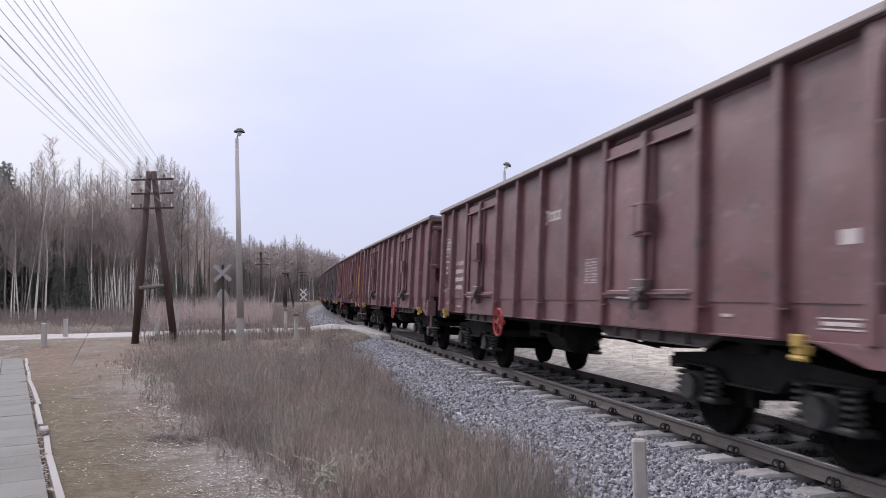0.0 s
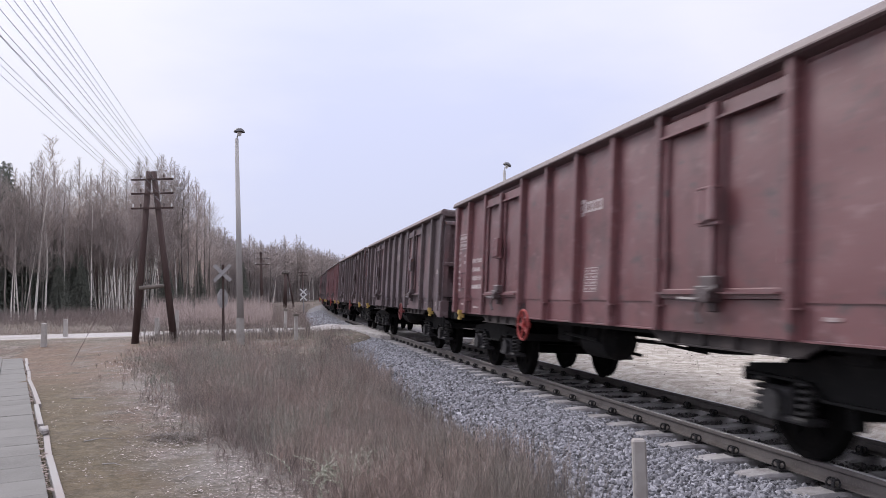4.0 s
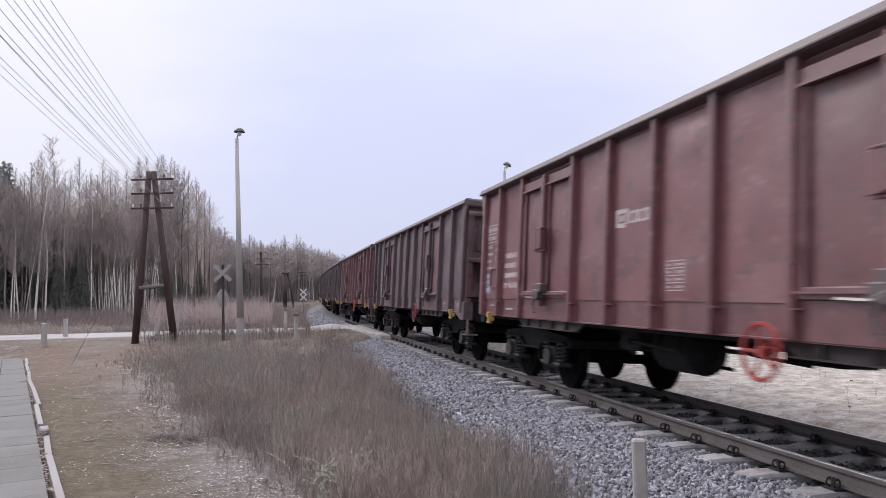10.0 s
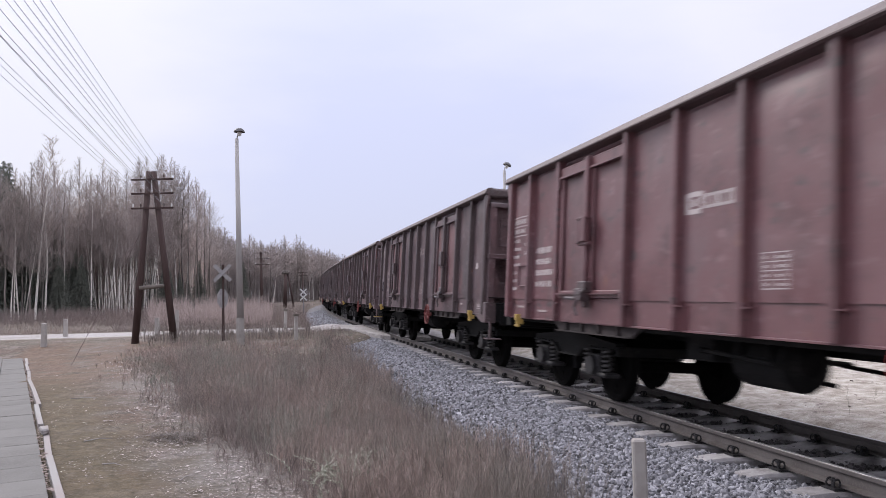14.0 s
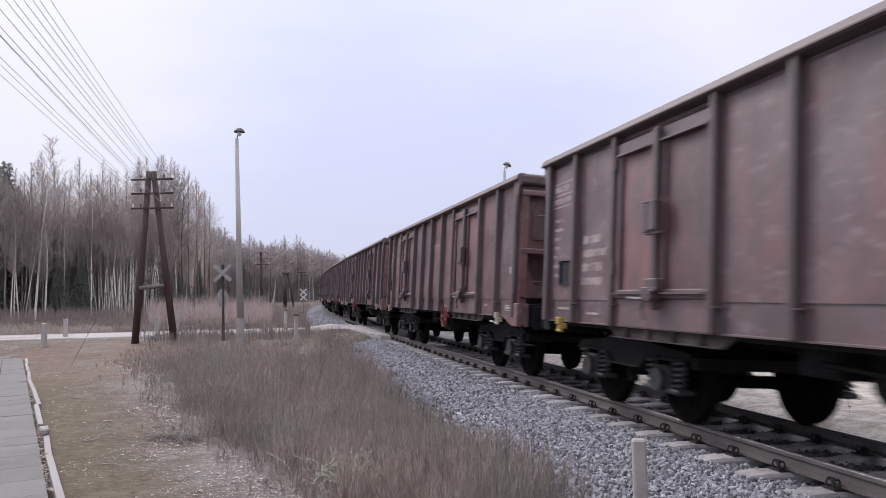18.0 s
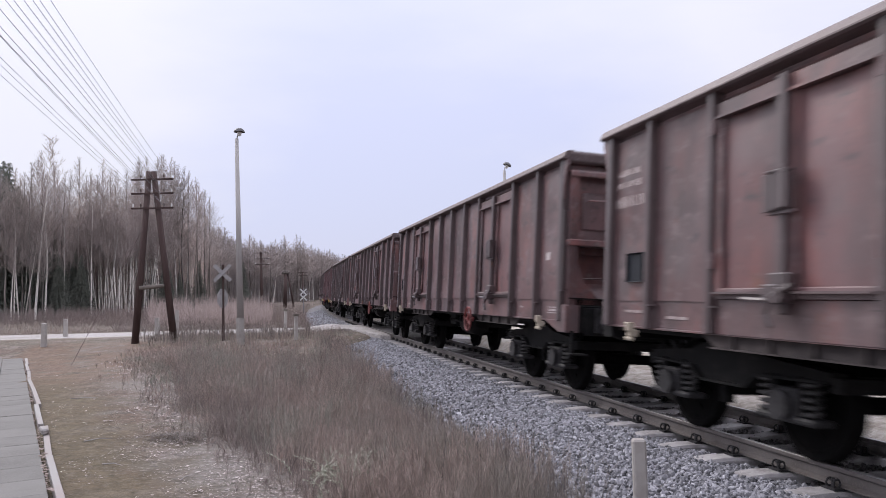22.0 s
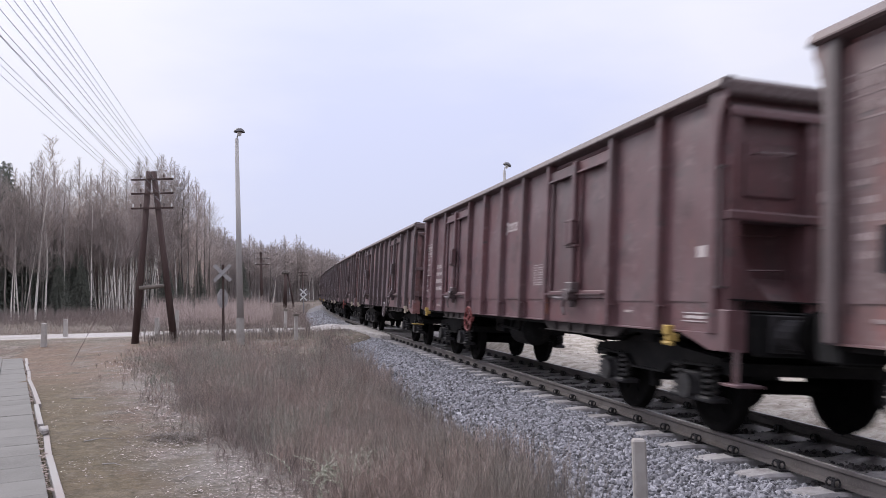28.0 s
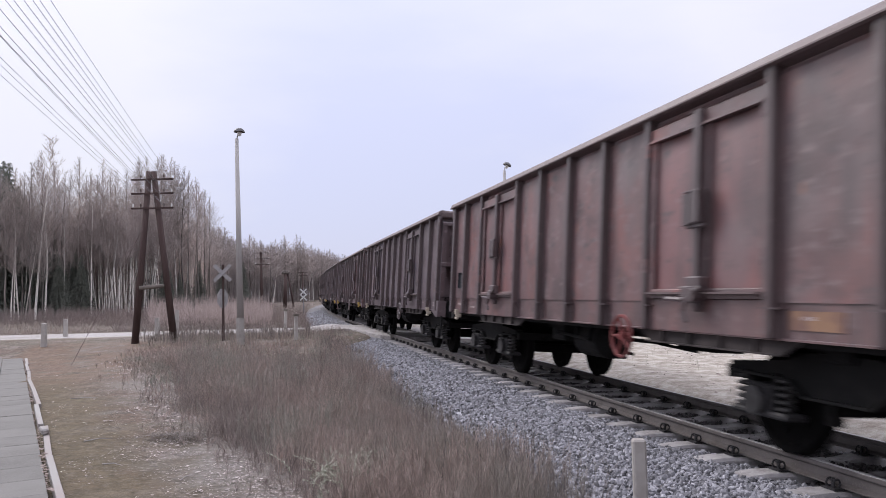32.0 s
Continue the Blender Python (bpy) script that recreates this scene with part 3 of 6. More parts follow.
POSTS = (-6.28, -5.32, -4.18, -2.16, -1.08, 0.0, 1.08, 2.16, 4.18, 5.32, 6.28)
DOORS = (-3.16, 3.16)


def dent(y, z, seed):
    """How far the side sheet bulges outwards at a place."""
    if 2.16 < abs(y) < 4.16:
        return -0.02
    near = min(abs(y - p) for p in POSTS)
    soft = min(near / 0.35, 1.0) * max(min((z - 1.3) / 0.25, (3.20 - z) / 0.25, 1.0), 0.0)
    return 0.052 * soft * noise.noise((y * 0.9, z * 0.8, seed * 7.1)) + 0.026 * soft * noise.noise((y * 2.6, z * 2.1, seed * 3.3))


SHEET_Y, SHEET_Z = np.linspace(-HALF, HALF, 78), np.linspace(1.318, 3.20, 14)
SHEETS = {}


def sheet_at(y, z, seed):
    """The bulge of the built sheet, read between its corners."""
    if seed not in SHEETS:
        SHEETS[seed] = np.array([[dent(a, b, seed) for a in SHEET_Y] for b in SHEET_Z])
    grid = SHEETS[seed]
    u, v = (y - SHEET_Y[0]) / (SHEET_Y[1] - SHEET_Y[0]), (z - SHEET_Z[0]) / (SHEET_Z[1] - SHEET_Z[0])
    i, j = min(max(int(u), 0), 76), min(max(int(v), 0), 12)
    u, v = u - i, v - j
    return (grid[j, i] * (1 - u) + grid[j, i + 1] * u) * (1 - v) + (grid[j + 1, i] * (1 - u) + grid[j + 1, i + 1] * u) * v


def dented_wall(seed):
    """A thin sheet side, bulged and dented between its posts."""
    ny, nz, t = len(SHEET_Y), len(SHEET_Z), 0.012
    verts, faces = [], []
    for layer in (0, 1):
        verts += [(-SIDE - dent(y, z, seed) + (t if layer else -t), y, z) for z in SHEET_Z for y in SHEET_Y]
    m = ny * nz
    for j in range(nz - 1):
        for i in range(ny - 1):
            a = j * ny + i
            faces += [(a, a + ny, a + ny + 1, a + 1), (m + a, m + a + 1, m + a + ny + 1, m + a + ny)]
    return raw_mesh("side_wall", verts, faces, PAINTS["red"], True)


def upper_strip_mesh():
    """The set-back strip between the side sheet and the top rail."""
    bm = prism(bmesh.new(), [(-1.407, 3.201), (-1.31, 3.201), (-1.31, 3.30), (-1.29, 3.30), (-1.29, 3.183), (-1.395, 3.183)], -HALF, HALF)
    return mesh_of("upper_strip", bm, PAINTS["red"])


def post_mesh():
    bm = bmesh.new()
    box(bm, -1.506, -1.37, -0.045, 0.045, 1.02, 3.28)
    for v in bm.verts:
        if v.co.x < -1.45:
            v.co.y *= 0.88
    bmesh.ops.bevel(bm, geom=list(bm.edges), offset=0.012, segments=1, affect="EDGES")
    for y0, y1 in ((-0.105, -0.03), (0.03, 0.105)):
        box(bm, -1.485, -1.38, y0, y1, 1.262, 1.278)
        box(bm, -1.425, -1.38, y0, y1, 1.03, 1.262)
    return mesh_of("post", bm, PAINTS["red"])


def end_post_mesh():
    bm = boxes((-1.495, -1.36, -0.06, 0.06, 1.02, 3.28), bevel=0.016)
    return mesh_of("corner_post", bm, PAINTS["red"])


def leaf_mesh():
    """The wide raised frame of one leaf of a side door."""
    bm = bmesh.new()
    for r in ((-1.462, -1.42, -0.485, -0.375, 1.36, 3.16), (-1.462, -1.42, 0.375, 0.485, 1.36, 3.16), (-1.462, -1.42, -0.40, 0.40, 3.0, 3.16), (-1.462, -1.42, -0.40, 0.40, 1.36, 1.44)):
        box(bm, *r, bevel=0.012)
    box(bm, -1.50, -1.42, -0.44, 0.44, 3.0, 3.025)
    return mesh_of("leaf", bm, PAINTS["red"])


def leaf_sheet_mesh():
    """The pressed sheet inside a door leaf, slightly bulged."""
    ny, nz = 9, 14
    verts, faces = [], []
    for j in range(nz):
        for i in range(ny):
            y, z = -0.40 + 0.80 * i / (ny - 1), 1.40 + 1.64 * j / (nz - 1)
            bulge = 0.016 * math.sin(math.pi * i / (ny - 1)) * math.sin(math.pi * j / (nz - 1)) + 0.012 * noise.noise((y * 3, z * 2, 4.4))
            verts.append((-1.415 - bulge, y, z))
    for j in range(nz - 1):
        for i in range(ny - 1):
            a = j * ny + i
            faces.append((a, a + ny, a + ny + 1, a + 1))
    return raw_mesh("leaf_sheet", verts, faces, PAINTS["red"], True)


def lock_mesh():
    bm = boxes((-1.53, -1.46, -0.05, 0.05, 1.30, 3.16), bevel=0.012)
    return mesh_of("lock_bar", bm, PAINTS["red"])


def handle_mesh():
    """The lever's box: two upright halves with a groove between, a lip above and a foot below."""
    bm = boxes((-1.575, -1.50, -0.135, 0.135, 2.04, 2.35), bevel=0.014)
    box(bm, -1.592, -1.57, -0.142, -0.015, 2.05, 2.36, bevel=0.008)
    box(bm, -1.583, -1.57, 0.035, 0.142, 2.03, 2.34, bevel=0.008)
    box(bm, -1.592, -1.50, -0.15, 0.10, 2.345, 2.365, bevel=0.006)
    box(bm, -1.55, -1.50, -0.16, 0.12, 2.01, 2.045, bevel=0.006)
    return mesh_of("handle_box", bm, PAINTS["red"])


def latch_mesh():
    """Heavy closing gear at the leaves' foot: housing, cam, bent lever and hanging pawl."""
    bm = boxes((-1.56, -1.45, -0.13, 0.10, 1.40, 1.55), (-1.575, -1.45, -0.02, 0.16, 1.33, 1.46), (-1.53, -1.45, -0.05, 0.01, 1.22, 1.36), bevel=0.014)
    tube(bm, (-1.60, -0.05, 1.37), (-1.46, -0.05, 1.37), 0.065, sides=10)
    rod(bm, [(-1.57, -0.20, 1.45), (-1.585, -0.04, 1.38), (-1.575, 0.10, 1.33), (-1.565, 0.42, 1.34)], 0.022, 7)
    rod(bm, [(-1.575, 0.03, 1.36), (-1.59, 0.08, 1.22), (-1.58, 0.03, 1.12)], 0.022, 7)
    return mesh_of("latch", bm, PAINTS["red"])


def door_ledge_mesh():
    """The flat ledge on which both leaves close."""
    return mesh_of("door_ledge", boxes((-1.515, -1.425, -0.92, 0.92, 1.385, 1.405), (-1.47, -1.43, -0.92, 0.92, 1.345, 1.385)), PAINTS["red"])


def hinge_mesh():
    return mesh_of("hinge", tubes(((-1.49, 0, -0.07), (-1.49, 0, 0.07), 0.026)), PAINTS["red"])


def sill_mesh():
    """The plate below the side sheet, set back a little behind its lower edge."""
    bm = bmesh.new()
    prism(bm, [(-1.34, 1.015), (-1.425, 1.015), (-1.425, 1.03), (-1.393, 1.036), (-1.393, 1.325), (-1.34, 1.325)], -HALF, HALF)
    return mesh_of("side_sill", bm, PAINTS["red"])


def skirt_mesh():
    """The sill's slanted plate down to the headstock."""
    bm = bmesh.new()
    prism(bm, [(-5.70, 1.03), (-6.36, 1.03), (-6.36, 0.875), (-6.24, 0.875)], -1.45, -1.40, "X")
    box(bm, -1.47, -1.40, -6.52, -6.36, 0.875, 1.25, bevel=0.01)
    box(bm, -1.41, -1.27, -6.52, -6.505, 0.875, 1.25)
    return mesh_of("corner_plate", bm, PAINTS["red"])


def belly_mesh():
    """The plain plate below a door's leaves."""
    bm = boxes((-1.432, -1.39, -0.965, 0.965, 1.02, 1.345), bevel=0.008)
    return mesh_of("door_sill", bm, PAINTS["red"])


def under_sill_mesh():
    """The deep dark girder under a door, set back, with slanted ends, stiffeners and a lower lip."""
    bm = bmesh.new()
    prism(bm, [(-1.30, 1.02), (-1.06, 0.90), (1.06, 0.90), (1.30, 1.02)], -1.375, -1.345, "X")
    box(bm, -1.43, -1.34, -1.07, 1.07, 0.888, 0.902)
    for y in (-0.75, -0.25, 0.25, 0.75):
        box(bm, -1.42, -1.37, y - 0.012, y + 0.012, 0.90, 1.02)
    return mesh_of("under_sill", bm, M_GIRDER)


def rim_mesh():
    bm = bmesh.new()
    prism(bm, [(-1.36, 3.262), (-1.515, 3.262), (-1.54, 3.275), (-1.54, 3.29), (-1.515, 3.35), (-1.48, 3.38), (-1.40, 3.385), (-1.36, 3.37)], -RAIL_HALF, RAIL_HALF)
    return mesh_of("top_rail", bm, PAINTS["red"])


def end_rim_mesh():
    bm = bmesh.new()
    prism(bm, [(-6.28, 3.21), (-6.44, 3.21), (-6.47, 3.24), (-6.475, 3.34), (-6.45, 3.376), (-6.28, 3.38)], -1.45, 1.45, "X")
    return mesh_of("end_rail", bm, PAINTS["red"])


def end_wall_mesh():
    """End sheet: upper panel, and a lower panel set back under the beam, sloping out to the floor."""
    bm = prism(bmesh.new(), [(-6.34, 3.25), (-6.31, 3.25), (-6.31, 2.13), (-6.14, 2.13), (-6.14, 1.54), (-6.34, 1.27), (-6.40, 1.27), (-6.18, 1.56), (-6.18, 2.10), (-6.34, 2.10)], -1.37, 1.37, "X")
    return mesh_of("end_wall", bm, PAINTS["red"])


def end_panel_mesh():
    """A pressed plate on the end sheet."""
    return mesh_of("end_panel", boxes((-0.26, 0.26, -6.36, -6.33, 2.30, 2.82), bevel=0.014), PAINTS["red"])


def corner_brace_mesh():
    """Curved plate from the top rail's end down to the corner post."""
    bm = bmesh.new()
    prism(bm, [(-6.455, 3.27), (-6.30, 3.27), (-6.30, 2.72), (-6.345, 2.72), (-6.36, 2.88), (-6.385, 3.02), (-6.42, 3.12), (-6.455, 3.18)], -1.485, -1.44, "X")
    return mesh_of("corner_brace", bm, PAINTS["red"])


def end_grab_mesh():
    """Upright grab rail beside the end's corner, on two short brackets."""
    bm = tubes(((-1.50, -6.43, 1.44), (-1.50, -6.43, 2.56), 0.013), sides=6)
    for z in (1.45, 2.55):
        tube(bm, (-1.50, -6.44, z), (-1.46, -6.32, z), 0.013, sides=6)
        box(bm, -1.515, -1.42, -6.445, -6.415, z - 0.008, z + 0.008)
    return mesh_of("grab_rail", bm, PAINTS["red"])


def rung_mesh():
    """A bent rung of round bar on the end wall."""
    bm = rod(bmesh.new(), [(-0.20, -6.33, 0.0), (-0.20, -6.43, 0.0), (0.20, -6.43, 0.02), (0.20, -6.33, 0.02)], 0.012, 6)
    return mesh_of("rung", bm, PAINTS["red"])


def end_ledge_mesh():
    return mesh_of("end_ledge", boxes((-1.40, 1.40, -6.47, -6.26, 1.335, 1.35), (-1.36, 1.36, -6.40, -6.26, 1.24, 1.335)), M_BLACK)


def end_hood_mesh():
    bm = bmesh.new()
    prism(bm, [(-6.27, 3.15), (-6.46, 3.11), (-6.475, 3.09), (-6.475, 3.03), (-6.455, 3.03), (-6.45, 3.075), (-6.27, 3.11)], -1.42, 1.42, "X")
    return mesh_of("end_hood", bm, PAINTS["red"])


def end_beam_mesh():
    return mesh_of("end_beam", boxes((-1.42, 1.42, -6.465, -6.25, 2.065, 2.155), bevel=0.012), PAINTS["red"])


def end_rib_mesh():
    bm = bmesh.new()
    prism(bm, [(-6.15, 1.25), (-6.45, 1.25), (-6.45, 3.05), (-6.31, 3.10), (-6.31, 2.1), (-6.15, 2.1)], -0.055, 0.055, "X")
    return mesh_of("end_rib", bm, PAINTS["red"])


def gusset_mesh():
    bm = bmesh.new()
    prism(bm, [(-1.32, 1.26), (-0.78, 1.26), (-0.95, 1.36), (-1.14, 1.56), (-1.24, 1.80), (-1.32, 1.80)], -6.40, -6.37)
    return mesh_of("end_gusset", bm, PAINTS["red"])


def rod(bm, pts, r, sides):
    """One round rod bent along a run of points."""
    rings = []
    for i, p in enumerate(pts):
        way = (Vector(pts[min(i + 1, len(pts) - 1)]) - Vector(pts[max(i - 1, 0)])).normalized()
        q = way.to_track_quat("Z", "Y")
        rings.append([bm.verts.new(Vector(p) + q @ Vector((r * math.cos(6.28318 * k / sides), r * math.sin(6.28318 * k / sides), 0))) for k in range(sides)])
    for a, b in zip(rings, rings[1:]):
        off = min(range(sides), key=lambda o: sum((a[k].co - b[(k + o) % sides].co).length for k in range(sides)))
        for k in range(sides):
            bm.faces.new((a[k], a[(k + 1) % sides], b[(k + 1 + off) % sides], b[(k + off) % sides]))
    return bm


def headstock_mesh():
    return mesh_of("headstock", boxes((-1.40, 1.40, -6.50, -6.26, 0.88, 1.24), (-1.18, -0.58, -6.53, -6.49, 0.84, 1.22), (0.58, 1.18, -6.53, -6.49, 0.84, 1.22), (-1.36, 1.36, -6.51, -6.47, 1.22, 1.25), bevel=0.012), M_BLACK)


def buffer_mesh():
    bm = bmesh.new()
    tube(bm, (0, -6.53, 1.05), (0, -6.80, 1.05), 0.135, sides=14)
    tube(bm, (0, -6.80, 1.05), (0, -6.96, 1.05), 0.09, sides=12)
    box(bm, -0.17, 0.17, -6.56, -6.53, 0.88, 1.22, bevel=0.01)
    return mesh_of("buffer", bm, M_AXLE)


def buffer_head_mesh():
    bm = bmesh.new()
    tube(bm, (0, -6.955, 1.05), (0, -6.985, 1.05), 0.225, 0.21, sides=18)
    return mesh_of("buffer_head", bm, M_WHEEL)


def coupling_mesh():
    bm = boxes((-0.05, 0.05, -6.86, -6.48, 0.98, 1.08), (-0.05, 0.05, -6.90, -6.84, 1.0, 1.17), bevel=0.01)
    tube(bm, (-0.12, -6.82, 0.98), (-0.08, -7.0, 0.72), 0.022)
    tube(bm, (0.12, -6.82, 0.98), (0.08, -7.0, 0.72), 0.022)
    tube(bm, (-0.10, -7.0, 0.72), (0.10, -7.0, 0.72), 0.026)
    return mesh_of("coupling", bm, M_BLACK)


def hose_mesh():
    bm = bmesh.new()
    pts = [(0.36, -6.48, 1.0), (0.37, -6.80, 0.93), (0.37, -6.93, 0.70), (0.36, -6.97, 0.52), (0.33, -6.90, 0.42)]
    rod(bm, pts, 0.026, 8)
    return mesh_of("brake_hose", bm, M_BLACK)


def underframe_mesh():
    bm = boxes((-0.36, -0.26, -6.24, 6.24, 0.86, 1.20), (0.26, 0.36, -6.24, 6.24, 0.86, 1.20), (-1.33, 1.33, -6.24, 6.24, 1.20, 1.25))
    for y in (-5.4, -3.4, -2.2, 0.0, 2.2, 3.4, 5.4):
        box(bm, -1.33, 1.33, y - 0.06, y + 0.06, 0.98, 1.195)
    box(bm, -1.335, -1.26, -6.24, 6.24, 0.97, 1.19)
    box(bm, 1.26, 1.335, -6.24, 6.24, 0.97, 1.19)
    return mesh_of("underframe", bm, M_BLACK)


def tank_mesh():
    bm = bmesh.new()
    tube(bm, (-0.72, 0.10, 0.79), (-0.72, 0.82, 0.79), 0.26, sides=18)
    tube(bm, (-0.72, 0.82, 0.79), (-0.72, 0.91, 0.79), 0.26, 0.11, sides=18)
    tube(bm, (-0.72, 0.10, 0.79), (-0.72, 0.01, 0.79), 0.26, 0.11, sides=18)
    for y in (0.24, 0.68):
        box(bm, -1.01, -0.43, y - 0.03, y + 0.03, 0.78, 1.2)
    return mesh_of("air_tank", bm, M_BLACK)


def rigging_mesh():
    bm = bmesh.new()
    for x, z, end in ((-1.05, 0.84, 0.1), (-0.40, 0.66, 0.1), (0.62, 0.72, 0.1)):
        tube(bm, (x, end, z - 0.05), (x, 1.2, z), 0.022, sides=6)
    tube(bm, (-1.1, 1.2, 0.84), (0.9, 1.35, 0.72), 0.03, sides=6)
    box(bm, -1.0, -0.55, 1.1, 1.6, 0.72, 1.0, bevel=0.02)
    box(bm, 0.4, 0.9, -0.6, 0.3, 0.7, 1.1, bevel=0.02)
    return mesh_of("brake_rigging", bm, M_BLACK)


def bogie_mesh():
    """Cast side frames, bolster and brake beams of a two-axle bogie."""
    bm = bmesh.new()
    for sx in (-1, 1):
        x0, x1 = (sx * 1.0 - 0.07, sx * 1.0 + 0.07)
        prism(bm, [(-1.38, 0.69), (-1.38, 0.78), (-0.62, 0.84), (-0.36, 0.92), (0.36, 0.92), (0.62, 0.84), (1.38, 0.78), (1.38, 0.69), (0.52, 0.69), (0.34, 0.55), (-0.34, 0.55), (-0.52, 0.69)], x0, x1, "X")
        for y in (-0.9, 0.9):
            box(bm, sx * 1.0 - 0.10, sx * 1.0 + 0.10, y - 0.21, y - 0.15, 0.34, 0.72, bevel=0.01)
            box(bm, sx * 1.0 - 0.10, sx * 1.0 + 0.10, y + 0.15, y + 0.21, 0.34, 0.72, bevel=0.01)
            box(bm, sx * 0.78 - 0.05, sx * 0.78 + 0.05, y * 0.42 - 0.05, y * 0.42 + 0.05, 0.32, 0.74)
        box(bm, sx * 1.0 - 0.12, sx * 1.0 + 0.12, -0.16, 0.16, 0.86, 1.0, bevel=0.02)
        run = [(-1.34, 0.70), (-0.52, 0.68), (-0.34, 0.555), (0.34, 0.555), (0.52, 0.68), (1.34, 0.70)]
        prism(bm, [(y, z - 0.012) for y, z in run] + [(y, z + 0.012) for y, z in reversed(run)], sx * 1.0 - 0.13, sx * 1.0 + 0.13, "X")
    box(bm, -1.05, 1.05, -0.2, 0.2, 0.64, 0.92, bevel=0.02)
    for y in (-1.42, 1.42):
        box(bm, -1.05, 1.05, y - 0.05, y + 0.05, 0.62, 0.74)
    for y in (-0.36, 0.36):
        box(bm, -0.85, 0.85, y - 0.04, y + 0.04, 0.40, 0.48)
    return mesh_of("bogie", bm, M_BLACK)


def wheelset_mesh():
    bm = bmesh.new()
    tube(bm, (-1.1, 0, 0), (1.1, 0, 0), 0.075, sides=12)
    for sx in (-1, 1):
        prof = [(0.09, 0.685), (0.12, 0.685), (0.14, 0.72), (0.36, 0.735), (0.40, 0.705), (0.475, 0.705), (0.488, 0.715), (0.462, 0.735), (0.458, 0.825), (0.40, 0.83), (0.37, 0.79), (0.15, 0.80), (0.13, 0.86), (0.09, 0.86)]
        n = 28
        rings = [[bm.verts.new((sx * x, r * math.cos(6.28318 * i / n), r * math.sin(6.28318 * i / n))) for i in range(n)] for r, x in prof]
        for a, b in zip(rings, rings[1:]):
            for i in range(n):
                bm.faces.new((a[i], a[(i + 1) % n], b[(i + 1) % n], b[i]))
        for k in range(6):
            q = 6.28318 * k / 6
            tube(bm, (sx * 0.80, 0.26 * math.cos(q), 0.26 * math.sin(q)), (sx * 0.815, 0.26 * math.cos(q), 0.26 * math.sin(q)), 0.03, sides=6)
    bmesh.ops.recalc_face_normals(bm, faces=bm.faces)
    return mesh_of("wheelset", bm, M_WHEEL)


def axlebox_mesh():
    bm = boxes((-1.13, -0.92, -0.15, 0.15, 0.33, 0.62), (-1.15, -0.92, -0.38, 0.38, 0.33, 0.39), bevel=0.02)
    tube(bm, (-1.13, 0, 0.47), (-1.20, 0, 0.47), 0.13, sides=12)
    return mesh_of("axlebox", bm, M_AXLE)


def spring_mesh():
    bm = bmesh.new()
    pts = [(-1.06 + 0.062 * math.cos(q), 0.062 * math.sin(q), 0.39 + 0.30 * q / 31.4) for q in np.linspace(0, 31.4, 46)]
    rod(bm, pts, 0.017, 5)
    return mesh_of("coil_spring", bm, M_SPRING)


def handwheel_mesh():
    r = 0.225
    bm = ring(bmesh.new(), (-1.56, 0, 0.92), r, 0.02)
    for k in range(5):
        a = 6.28318 * k / 5
        tube(bm, (-1.55, 0, 0.92), (-1.56, r * math.cos(a), 0.92 + r * math.sin(a)), 0.016, sides=6)
    tube(bm, (-1.58, 0, 0.92), (-1.45, 0, 0.92), 0.045, sides=10)
    return mesh_of("handwheel", bm, M_REDW)


def hook_mesh():
    bm = boxes((-1.53, -1.42, -0.045, 0.045, 0.92, 1.0), bevel=0.012)
    tube(bm, (-1.51, -0.07, 0.90), (-1.51, 0.07, 0.90), 0.024, sides=8)
    box(bm, -1.55, -1.47, -0.045, 0.045, 0.98, 1.08, bevel=0.01)
    return mesh_of("tow_hook", bm, M_YELLOW)


def step_mesh():
    """The shunter's step: a rod from the headstock with a plate at its foot."""
    bm = tubes(((-1.37, -6.53, 0.90), (-1.37, -6.53, 0.60), 0.026), sides=6)
    box(bm, -1.45, -1.17, -6.64, -6.42, 0.575, 0.60, bevel=0.004)
    return mesh_of("footstep", bm, M_BLACK)


def tread_mesh():
    return mesh_of("tread", boxes((-1.46, -1.16, -6.65, -6.41, 0.603, 0.622), bevel=0.004), M_YELLOW)


def bars(name, rows, mat, seed):
    """Painted strips (y, z, length, height) that lie on the dented sheet."""
    verts, faces = [], []
    for y, z, w, h in rows:
        n = max(1, int(w / 0.08), int(h / 0.08))
        tall = h > w
        base = len(verts)
        for k in range(n + 1):
            u = k / n - 0.5
            for v in (-0.5, 0.5):
                yy, zz = (y + v * w, z + u * h) if tall else (y + u * w, z + v * h)
                verts.append((-SIDE - 0.0145 - sheet_at(yy, zz, seed), yy, zz))
        for k in range(n):
            a = base + 2 * k
            faces.append((a, a + 1, a + 3, a + 2))
    return raw_mesh(name, verts, faces, mat)


def strip_bars(name, rows, mat):
    return mesh_of(name, boxes(*[(-1.402, -1.392, y - w / 2, y + w / 2, z - h / 2, z + h / 2) for y, z, w, h in rows]), mat)


def text_rows(rng, y, z, width, lines, step=0.115, height=0.042):
    """Lines of unreadable stencilled words, as short dashes."""
    rows = []
    for i in range(lines):
        u, end = y + width / 2, y - width / 2 + rng.uniform(0, 0.35) * width
        while u > end:
            w = rng.uniform(0.025, 0.075)
            rows.append((u - w / 2, z - step * i, w, height * rng.uniform(0.8, 1.1)))
            u -= w + rng.uniform(0.012, 0.035)
    return rows


